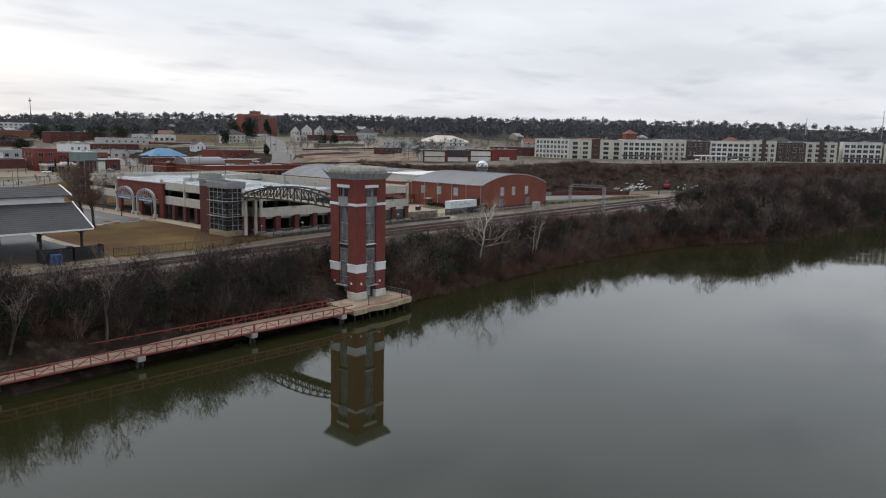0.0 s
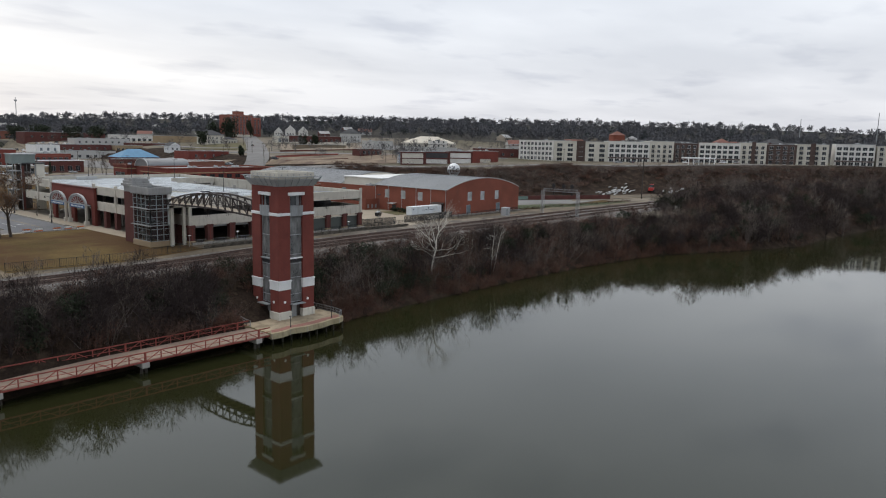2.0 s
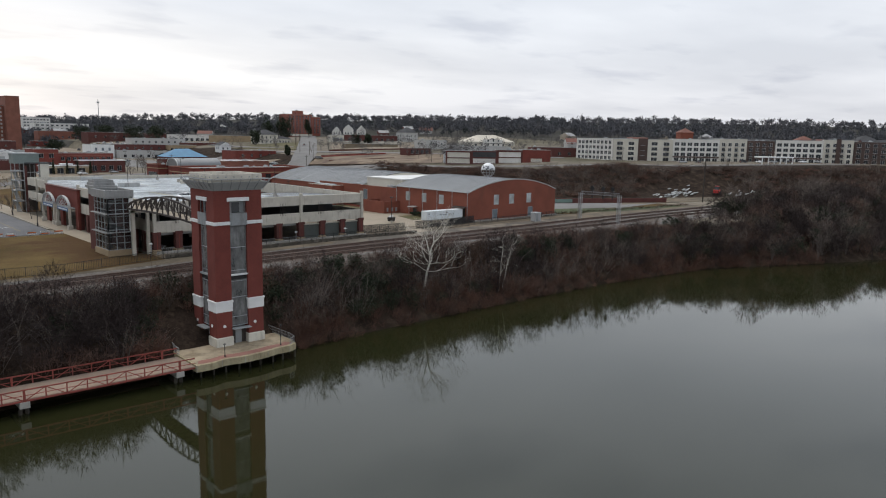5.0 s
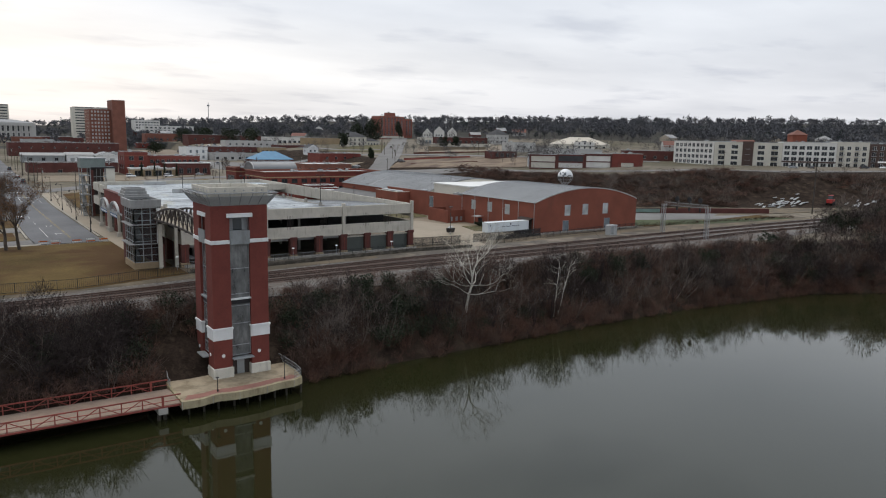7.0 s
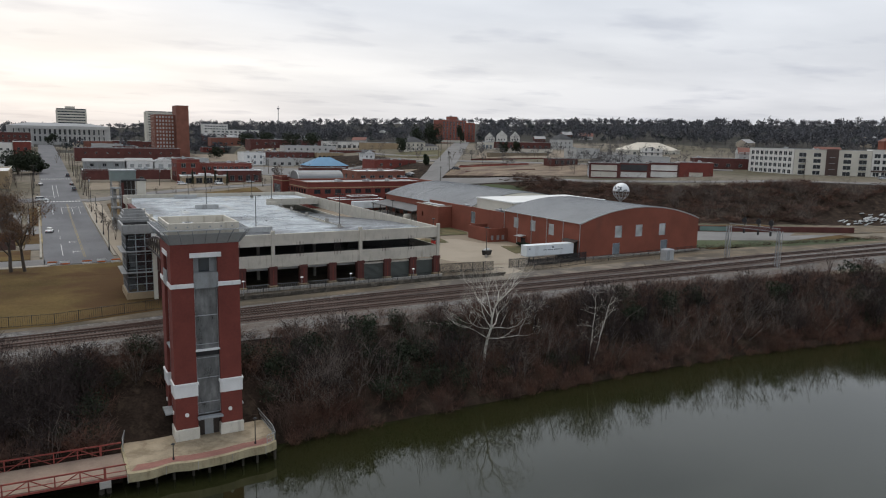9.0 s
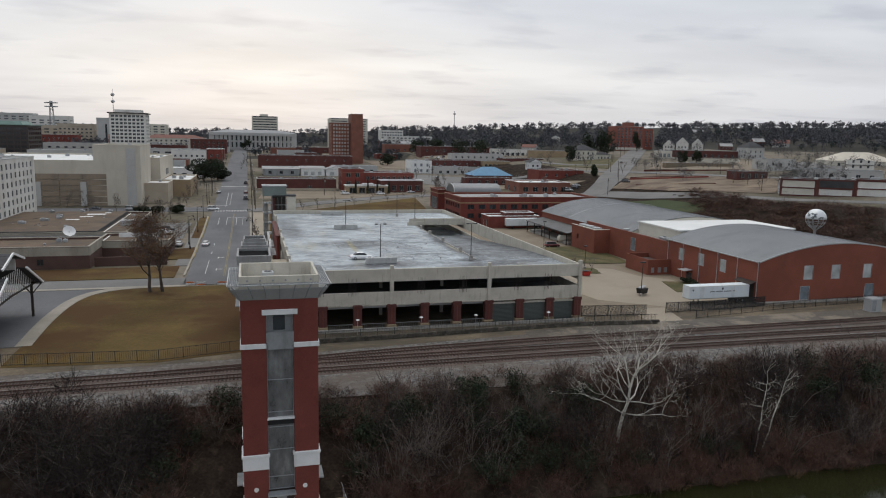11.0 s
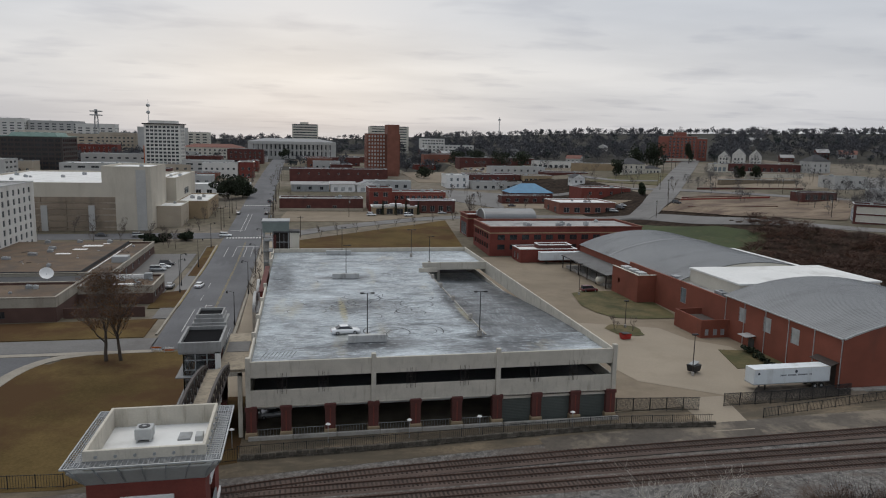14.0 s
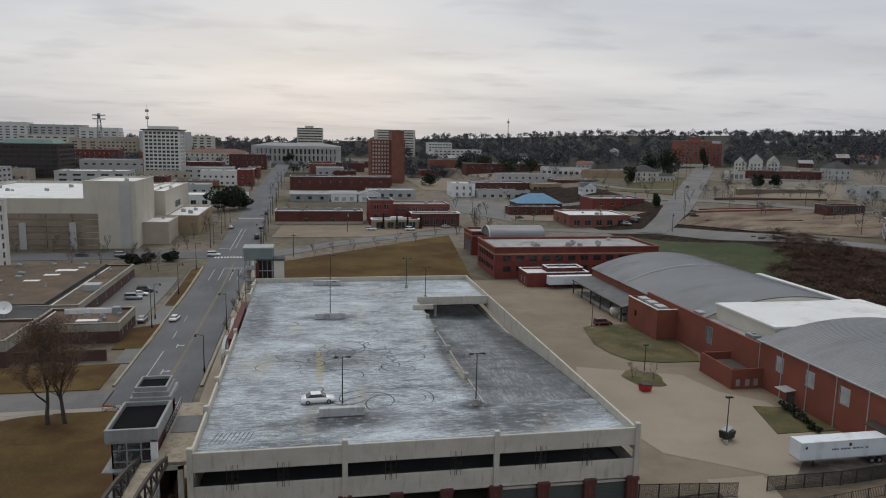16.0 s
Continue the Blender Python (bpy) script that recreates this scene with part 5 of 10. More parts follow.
laid("field_east", [(258, 160), (330, 158), (330, 200), (262, 215)], 0.13, LAWN, "dull grass behind the hall", "lawn")
laid("lot_east", [(254, 178), (270, 201), (338, 168), (300, 163.8), (270, 176)], 0.17, ASPHALT_OLD, "grey asphalt lot behind the hall", "car park", 5)
laid("hall_verge", [(253, 165), (287, 156), (330, 152.6), (330, 158), (300, 163.6), (269, 175.8), (254, 176)], 0.19, MEADOW, "green grass verge beside the tracks", "lawn", 4)
laid("dirt_road", [(310, 172), (400, 158), (408, 164), (345, 190)], 0.2, DIRT, "pale dirt road", "road")
laid("hill_meadow", [(262, 330), (300, 310), (300, 345), (272, 385)], 0.25, MEADOW, "green grass at the foot of the bluff", "lawn", 5)
laid("building_lot", [(298, 394), (312, 352), (344, 320), (392, 366), (344, 428)], 0.3, RED_DIRT, "bare cleared building lot", "lot", 6)
laid("lot_upper", [(359, 457), (396, 511), (475, 502), (432, 428), (401, 421)], 0.3, LOT, "pale cleared lot on the hill", "lot", 8)
laid("lot_side", [(432, 428), (475, 502), (520, 470), (470, 400)], 0.3, ASPHALT_OLD, "grey car park on the hill", "car park", 8)
laid("hill_lot", [(250, 520), (214, 545), (206, 480), (228, 440)], 0.2, ASPHALT_OLD, "grey asphalt side street", "road", 8)
laid("store_yard", [(232, 446), (300, 430), (290, 455), (268, 500), (232, 462)], 0.22, LOT, "pale yard between the stores", "lot", 8)
laid("hill_grass", [(312, 520), (345, 470), (395, 540), (345, 548)], 0.3, GRASS, "dull green grass beside the hill road", "lawn", 8)
laid("tower_lot", [(206, 600), (290, 590), (276, 740), (206, 690)], 0.25, LOT, "pale car park below the tower", "car park", 10)
laid("bluff_grass", [(258, 330), (268, 300), (290, 300), (306, 318), (300, 345), (272, 388)], 0.28, MEADOW, "green grass at the foot of the bluff", "lawn", 6)
structure("terrace_wall", Build().beam((316.7, 407.4, land(317, 407) + 0.3), (360.8, 394.8, land(361, 395) + 0.4), 0.4, 1.5), RED_STEEL, "low red brick terrace wall", "wall")
structure("terrace_wall_lower", Build().beam((308.4, 386, land(308, 386) + 0.3), (345, 366, land(345, 366) + 0.3), 0.4, 0.9), BRICK_DARK, "low dark brick terrace wall", "wall")
structure("terrace_wall_upper", Build().beam((322, 416, land(322, 416) + 0.3), (352, 406, land(352, 406) + 0.4), 0.4, 0.8), BRICK_DARK, "low dark brick terrace wall", "wall")
structure("lot_retaining_wall", Build().beam((349.5, 447.4, land(350, 447)), (401, 421, land(401, 421)), 0.5, 2.2), BRICK_DARK, "dark retaining wall below the hill lot", "wall")
structure("lot_back_wall", Build().beam((416, 500, land(416, 500) + 1.2), (457, 494, land(457, 494) + 1.2), 0.4, 3.2), CREAM, "pale rendered wall behind the hill lot", "wall")
laid("yard_apron", [(176, 172), (190, 161.5), (207, 165), (206, 190), (200, 196), (198, 206), (178, 214), (172, 196)], 0.19, APRON, "paler concrete apron by the hall", "yard", 4)
laid("gate_drive", [(177, 149.5), (184, 149.5), (187, 163), (178, 163)], 0.17, APRON, "concrete drive through the gate", "drive", 3)
laid("track_dirt", [(150, 147.2), (250, 148), (240, 154), (196, 153.2), (150, 151)], 0.16, DARK_DIRT, "dark patchy dirt beside the tracks", "verge", 4)
laid("dock_dirt", [(190, 160.2), (214, 160.2), (214, 168), (196, 166.4)], 0.2, DARK_DIRT, "darker ground under the trailer", "verge", 3)



def painted(name, rects, material, label, lift, parent_yaw=0.0):
    b = Build()
    for x0, y0, x1, y1 in rects:
        n = max(1, int((y1 - y0) / 8))
        for i in range(n):
            a, c = y0 + (y1 - y0) * i / n, y0 + (y1 - y0) * (i + 1) / n
            b.add([(x0, a, land(x0, a) + lift), (x1, a, land(x1, a) + lift), (x1, c, land(x1, c) + lift), (x0, c, land(x0, c) + lift)], [(0, 1, 2, 3)])
    return structure(name, b, material, label, "road marking")


painted("centre_lines", [(95.4, 212, 95.55, 342), (95.75, 212, 95.9, 342)], YELLOW, "faded double yellow line", 0.14)
painted("lane_lines", [(90.9, 216, 91.05, 236), (91.0, 246, 91.12, 252), (91.0, 262, 91.12, 268), (93.2, 312, 93.35, 330), (96.8, 312, 96.95, 330), (99.2, 312, 99.3, 330), (90.2, 312, 90.35, 330), (91.5, 365, 91.7, 420), (93.2, 370, 93.35, 420)], LINE_WHITE, "worn white lane line", 0.14)
painted("stop_bars", [(93.2, 331, 101, 331.5), (87.2, 369, 92.5, 369.5)], LINE_WHITE, "white stop bar", 0.14)
painted("crosswalk", [(87.5 + k * 1.15, 349.5, 88.2 + k * 1.15, 352.2) for k in range(12)], LINE_WHITE, "white crosswalk bars", 0.14)
painted("far_crosswalk", [(87 + k * 1.15, 452, 87.7 + k * 1.15, 455) for k in range(12)], LINE_WHITE, "white crosswalk bars", 0.15)
arrow = Build()
for ax, ay in ((93.2, 240.0), (93.4, 222.0)):
    z = land(ax, ay) + 0.14
    arrow.add([(ax - 0.1, ay - 2, z), (ax + 0.1, ay - 2, z), (ax + 0.1, ay + 1, z), (ax - 0.1, ay + 1, z)], [(0, 1, 2, 3)])
    arrow.add([(ax - 0.1, ay - 0.4, z), (ax + 1.1, ay - 0.4, z), (ax + 1.1, ay, z), (ax - 0.1, ay, z)], [(0, 1, 2, 3)])
    arrow.add([(ax + 1.0, ay - 0.7, z), (ax + 1.7, ay - 0.2, z), (ax + 1.0, ay + 0.3, z)], [(0, 1, 2)])
structure("turn_arrows", arrow, LINE_WHITE, "worn white turn arrows", "road marking")


# ---- walkway, platform and bridge ----
def walkway():
    t = thing("river_walkway", (0, 0, 0), "long red-railed concrete walkway over the water", "walkway")
    x0, x1 = -70.6, 94.25
    yc = lambda x: 108.25 + 0.04 * (94 - x)
    hw = 3.2
    z = 2.15
    bay = 2.54
    n = math.ceil((x1 - x0) / bay)
    for k in range(0, n, 8):
        a, b = x0 + k * bay, min(x1, x0 + (k + 8) * bay)
        part("walk_slab", Build().prism([(a, yc(a) - hw), (b, yc(b) - hw), (b, yc(b) + hw), (a, yc(a) + hw)], z - 0.28, z), PINK_DECK, t)
    for side in (-1, 1):
        for k in range(0, n, 8):
            r = Build()
            a, b = x0 + k * bay, min(x1, x0 + (k + 8) * bay)
            ya, yb = yc(a) + side * (hw + 0.12), yc(b) + side * (hw + 0.12)
            for zz, th in ((z - 0.2, 0.22), (z + 1.3, 0.16), (z + 0.55, 0.07)):
                r.beam((a, ya, zz), (b, yb, zz), 0.14, th)
            for i in range(8):
                x = a + i * bay
                if x <= b + 0.01:
                    y = yc(x) + side * (hw + 0.12)
                    r.beam((x, y, z - 0.3), (x, y, z + 1.38), 0.14 if i % 8 else 0.26, 0.14 if i % 8 else 0.26)
                    if i < 8 and x + bay <= b + 0.01:
                        y2 = yc(x + bay) + side * (hw + 0.12)
                        p, q = ((x, y, z - 0.2), (x + bay, y2, z + 1.3)) if i % 2 == 0 else ((x, y, z + 1.3), (x + bay, y2, z - 0.2))
                        r.beam(p, q, 0.09, 0.1)
            part("truss_rail", r, RED_STEEL, t, "red steel truss railing")
    for k in range(0, n + 1, 8):
        x = min(x1 - 0.6, x0 + k * bay)
        p = part("pier_cap", Build().slab(x - 0.6, yc(x) - hw - 0.3, z - 1.15, x + 0.6, yc(x) + hw + 0.3, z - 0.3, 0.05), CONCRETE, t)
        for s in (-1, 1):
            part("pile", Build().beam((x + s * 0.3, yc(x) + s * 2.6 - 0.0, z - 1.1), (x + s * 0.75, yc(x) + s * 3.0, -3.2), 0.4, 0.4), DARK_TIMBER, p)
            part("pile", Build().beam((x - s * 0.3, yc(x) + s * 2.6 - 0.0, z - 1.1), (x - s * 0.75, yc(x) + s * 3.0, -3.2), 0.4, 0.4), DARK_TIMBER, p)
    return t


walkway()


def platform_edge():
    """Outline of the river platform: a waved front edge, straight sides."""
    front = smooth_line([(94.3, 104.4), (96.6, 104.2), (99.2, 104.8), (101.6, 104.3), (105.5, 104.4), (108.4, 105.0), (110.6, 105.0), (112.2, 105.7)], 0.6)
    return front + [(112.7, 108.4), (112.5, 116.6), (110.6, 119.6), (97, 119.6), (95.2, 117.2), (94.3, 112.4)]


def railing(parent, pts, z, material, h=1.1, name="railing", gap=0.45, label=""):
    for k, (a, b) in enumerate(zip(pts, pts[1:])):
        r = Build().beam((*a, z + h), (*b, z + h), 0.07, 0.07).beam((*a, z + 0.15), (*b, z + 0.15), 0.05, 0.05).beam((*a, z + h * 0.55), (*b, z + h * 0.55), 0.04, 0.04)
        d = math.hypot(b[0] - a[0], b[1] - a[1])
        n = max(1, int(d / gap))
        for i in range(n + 1):
            s = i / n
            x, y = a[0] + (b[0] - a[0]) * s, a[1] + (b[1] - a[1]) * s
            w = 0.035 if 0 < i < n else 0.07
            r.box(x - w / 2, y - w / 2, z, x + w / 2, y + w / 2, z + h)
        part(name, r, material, parent, label)


def river_platform():
    t = thing("river_platform", (0, 0, 0), "buff-paved concrete platform with a waved edge on timber piles", "platform")
    edge = platform_edge()
    part("platform_slab", Build().prism(edge, 1.35, 2.4), BUFF_EDGE, t, "buff stained concrete edge")
    inner = [(104 + (x - 104) * 0.965, 112 + (y - 112) * 0.94) for x, y in edge]
    part("paving", Build().prism(inner, 2.4, 2.42), BUFF_PAVING, t)
    nf = len(edge) - 6
    band = Build().loft([[(104 + (x - 104) * 0.955, 112 + (y - 112) * 0.925, 2.43), (104 + (x - 104) * 0.87, 112 + (y - 112) * 0.72, 2.43)] for x, y in edge[:nf]], close=False)
    part("paver_band", band, PINK_BAND, t, "red paver band")
    for k in range(0, nf - 1, 6):
        part("edge_joint", Build().beam((edge[k][0], edge[k][1] - 0.01, 1.25), (edge[k][0], edge[k][1] - 0.01, 2.38), 0.07, 0.03), CONCRETE, t)
    random.seed(5)
    for i in range(9):
        for j in range(5):
            x, y = 95.4 + i * 2.05 + random.uniform(-0.2, 0.2), 105.7 + j * 3.2
            part("pile", Build().rod((x, y, -3), (x + random.uniform(-0.1, 0.1), y, 1.25), 0.17, 7), DARK_TIMBER, t)
    railing(t, [(110.9, 105.4), (112.2, 106.2), (112.5, 108.5), (112.3, 116.5), (110.5, 119.3)], 2.42, GALV, label="galvanised steel railing")
    railing(t, [(94.5, 112.6), (95.4, 117.0), (97, 119.3), (99.9, 119.3)], 2.42, GALV)
    railing(t, [(94.45, 111.2), (94.5, 112.6)], 2.42, GALV)
    return t


river_platform()


def lamp_post(at, h=3.4):
    t = thing("platform_lamp", at, "short dark lamp post on the platform", "lamp post", group="platform lamps")
    part("post", Build().rod((0, 0, 0), (0, 0, h), 0.06, 8).rod((0, 0, 0), (0, 0, 0.25), 0.13, 8), BLACK, t)
    part("head", Build().rod((0, 0, h), (0, 0, h + 0.1), 0.28, 10, 0.12), BLACK, t)


lamp_post((109.6, 106.2, 2.42))
lamp_post((99.6, 106.0, 2.42), 2.0)


def foot_bridge():
    t = thing("foot_bridge", (0, 0, 0), "dark steel bowstring truss footbridge over the railway", "footbridge")
    ya, yb, xa, xb = 119.8, 157.4, 103.6, 106.5
    n = 14
    low = lambda s: 21.1 + 0.1 * s + 0.5 * math.sin(math.pi * s)
    top = lambda s: 22.3 - 0.5 * s + 2.75 * math.sin(math.pi * s) ** 0.8
    y = lambda s: ya + (yb - ya) * s
    for x in (xa, xb):
        for k in range(n):
            s, q = k / n, (k + 1) / n
            part("bottom_chord", Build().beam((x, y(s), low(s)), (x, y(q), low(q)), 0.3, 0.34), DARK_STEEL, t)
            part("top_chord", Build().beam((x, y(s), top(s)), (x, y(q), top(q)), 0.32, 0.34), DARK_STEEL, t)
            part("upright", Build().beam((x, y(s), low(s)), (x, y(s), top(s)), 0.2, 0.2), DARK_STEEL, t)
            a, b = (low(s), top(q)) if k < n / 2 else (top(s), low(q))
            part("diagonal", Build().beam((x, y(s), a), (x, y(q), b), 0.15, 0.17), DARK_STEEL, t)
            part("hand_rail", Build().beam((x, y(s), low(s) + 1.1), (x, y(q), low(q) + 1.1), 0.08, 0.08), DARK_STEEL, t)
        part("upright", Build().beam((x, y(1), low(1)), (x, y(1), top(1)), 0.22, 0.22), DARK_STEEL, t)
    for k in range(n):
        s, q = k / n, (k + 1) / n
        part("deck_panel", Build().beam((105.05, y(s) + 0.02, low(s) + 0.1), (105.05, y(q) - 0.02, low(q) + 0.1), xb - xa - 0.2, 0.16), STONE_DULL, t)
        part("floor_beam", Build().beam((xa, y(s), low(s) - 0.12), (xb, y(s), low(s) - 0.12), 0.18, 0.26), DARK_STEEL, t)
    part("landing", Build().box(104.95, 157.6, 20.75, 108.9, 176.5, 21.15), STONE_DULL, t)
    part("landing_mat", Build().slab(105.3, 166.0, 21.15, 108.6, 171.5, 21.22, 0.02), ASPHALT_OLD, t, "dark patch on the landing")
    for k in range(10):
        part("landing_post", Build().box(105.0, 165.0 + k * 1.2, 21.15, 105.08, 165.08 + k * 1.2, 22.25), GALV, t)
    part("landing_rail", Build().box(105.0, 165.0, 22.2, 105.08, 176.0, 22.28).box(105.0, 165.0, 21.7, 105.08, 176.0, 21.74), GALV, t)
    part("bridge_bent", Build().box(104.5, 157.5, 10.6, 105.2, 158.2, 20.7).box(107.6, 157.5, 10.6, 108.2, 158.2, 20.7).box(104.5, 157.5, 20.2, 108.2, 158.2, 20.74), PRECAST, t, "pale concrete bent under the landing")
    return t


foot_bridge()


def stair_tower(at, label, roof_mat, yaw=0.0):
    """A glazed stair tower: brick foot, steel and glass shaft, metal ledges, stepped pale roof."""
    t = thing("stair_tower", at, label, "stair tower", yaw, group="stair towers")
    w, d, h = 4.7, 8.2, 12.6
    part("foot", Build().slab(-0.25, -0.25, -0.3, w + 0.3, d, 1.5, 0.08), TAN, t, "tan brick foot")
    frame = Build()
    for x in (0.0, w / 3, 2 * w / 3, w - 0.16):
        frame.box(x, 0, 1.5, x + 0.16, 0.16, h)
    for y in (0, d / 4, d / 2, 3 * d / 4, d - 0.16):
        frame.box(0, y, 1.5, 0.16, y + 0.16, h)
    for z in (1.5, 2.9, 4.3, 5.7, 7.1, 8.5, 9.9, 11.3, h - 0.16):
        frame.box(0, 0, z, w, 0.14, z + 0.12).box(0, 0, z, 0.14, d, z + 0.12)
    part("glazing_frame", frame, GREY_METAL, t, "grey steel glazing grid")
    part("glass", Build().box(0.05, 0.05, 1.5, w - 0.02, 0.09, h).box(0.05, 0.09, 1.5, 0.09, d, h), GLASS_STAIR, t)
    for z in (5.2, 9.1):
        part("ledge", Build().slab(-0.95, -0.95, z, w + 0.05, -0.03, z + 0.14).slab(-0.95, -0.03, z, -0.03, d - 0.4, z + 0.14), STAIR_METAL, t, "projecting pale ledge")
    st = Build()
    for i in range(4):
        z = 0.3 + i * 2.9
        a, b = (1.0, d - 1.4) if i % 2 == 0 else (d - 1.4, 1.0)
        st.beam((1.3, a, z), (1.3, b, z + 2.9), 1.3, 0.25).box(0.5, 0.4, z + (2.9 if i % 2 else 0) - 0.1, w - 1.6, 1.4, z + (2.9 if i % 2 else 0) + 0.1)
        st.beam((0.6, a, z + 1.1), (0.6, b, z + 4.0), 0.07, 0.07)
    part("stair", st, GREY_METAL, t)
    part("brick_wall", Build().box(w - 1.3, 0.3, 1.5, w - 0.2, d + 6.0, h - 0.3).box(w - 0.1, -0.2, 0, w + 1.0, 1.0, 5.0), BRICK_DARK, t, "dark red brick wall")
    part("white_post", Build().slab(w - 0.35, -0.45, 5.2, w + 0.35, 0.2, 12.9, 0.05), WHITE, t)
    # trough roof and stepped cap
    part("roof_slab", Build().box(-0.45, -0.45, h - 0.2, w + 0.45, d + 0.2, h + 0.05), STAIR_METAL, t)
    for x0, y0, x1, y1 in ((-0.55, -0.55, w + 0.55, -0.2), (-0.55, d, w + 0.55, d + 0.35), (-0.55, -0.2, -0.2, d), (w + 0.2, -0.2, w + 0.55, d)):
        part("roof_parapet", Build().slab(x0, y0, h + 0.06, x1, y1, h + 1.5, 0.05), STAIR_METAL, t, "pale metal roof parapet")
    part("roof_well", Build().box(-0.2, -0.2, h + 0.85, w + 0.2, d, h + 0.95), ROOF_BLACK, t)
    part("cap_body", Build().box(0.6, d + 0.4, h - 0.1, w - 0.2, d + 5.6, h + 1.5), STAIR_METAL, t)
    part("rear_shaft", Build().box(0.6, d + 0.4, 0, w - 0.2, d + 5.6, h - 0.14), BRICK_DARK, t, "dark red brick shaft")
    part("cap_cornice", Build().slab(0.1, d + 0.36, h + 1.3, w + 0.35, d + 6.0, h + 1.9, 0.05), STAIR_METAL, t, "stepped pale cornice")
    part("cap_cornice", Build().slab(0.4, d + 0.7, h + 1.9, w, d + 5.6, h + 2.5, 0.05), STAIR_METAL, t)
    for x0, y0, x1, y1 in ((0.6, d + 0.9, w - 0.2, d + 1.15), (0.6, d + 5.1, w - 0.2, d + 5.4), (0.6, d + 1.15, 0.85, d + 5.1), (w - 0.45, d + 1.15, w - 0.2, d + 5.1)):
        part("cap_parapet", Build().slab(x0, y0, h + 2.5, x1, y1, h + 3.1, 0.05), STAIR_METAL, t)
    part("cap_well", Build().box(0.85, d + 1.15, h + 2.5, w - 0.45, d + 5.1, h + 2.7), ROOF_BLACK, t)
    return t


stair_tower((100.2, 159.0, 10.9), "glazed stair tower with pale stepped roof", DARK_ROOF_AND_SHADE)


def rear_stair():
    t = thing("stair_pavilion", (106.0, 262.3, 11.0), "open rear stair tower with boxy grey-green roof", "stair tower")
    for x in (0.2, 2.7, 7.0):
        for y in (0.2, 5.4):
            part("post", Build().box(x, y, 0, x + 0.22, y + 0.22, 15.5), GREY_METAL, t)
    for z in (3.4, 6.8, 10.0, 13.0):
        part("landing", Build().box(0.1, 0.1, z, 2.9, 5.8, z + 0.22), GREY_METAL, t)
        part("landing_rail", Build().box(0.1, 0.06, z + 1.1, 2.9, 0.1, z + 1.18).box(0.06, 0.1, z + 1.1, 0.1, 5.8, z + 1.18), DARK_STEEL, t)
    for z in (0.0, 3.4, 6.8, 10.0):
        part("stair_flight", Build().beam((1.0, 0.6, z + 0.2), (1.0, 5.2, z + 3.2), 1.3, 0.25), CONCRETE, t)
    part("brick_pier", Build().box(2.95, 0.2, 0, 3.7, 1.0, 14.8), BRICK_DARK, t, "red brick pier")
    part("back_wall", Build().box(3.0, 5.0, 0, 7.4, 5.2, 15.2), DARK_STEEL, t, "dark lift lobby wall")
    for x in (4.6, 5.8):
        part("mullion", Build().box(x, 0.5, 9.6, x + 0.12, 0.62, 15.2), GREY_METAL, t)
    part("transom", Build().box(3.7, 0.5, 12.6, 7.5, 0.6, 12.8), GREY_METAL, t)
    part("cream_pier", Build().slab(7.5, 0.3, 0, 10.1, 1.6, 15.4, 0.05), CREAM, t, "pale rendered pier")
    part("canopy", Build().slab(3.0, 0.0, 15.42, 10.3, 5.0, 15.85, 0.06), DARK_ROOF_AND_SHADE, t, "dark flat canopy")
    part("roof", Build().box(0.0, 0.06, 15.5, 7.3, 5.9, 18.5), GREEN_GREY, t, "faded grey-green metal roof box")
    part("roof_edge", Build().slab(-0.2, -0.1, 18.5, 7.5, 6.1, 18.85, 0.06), GREY_METAL, t)


rear_stair()


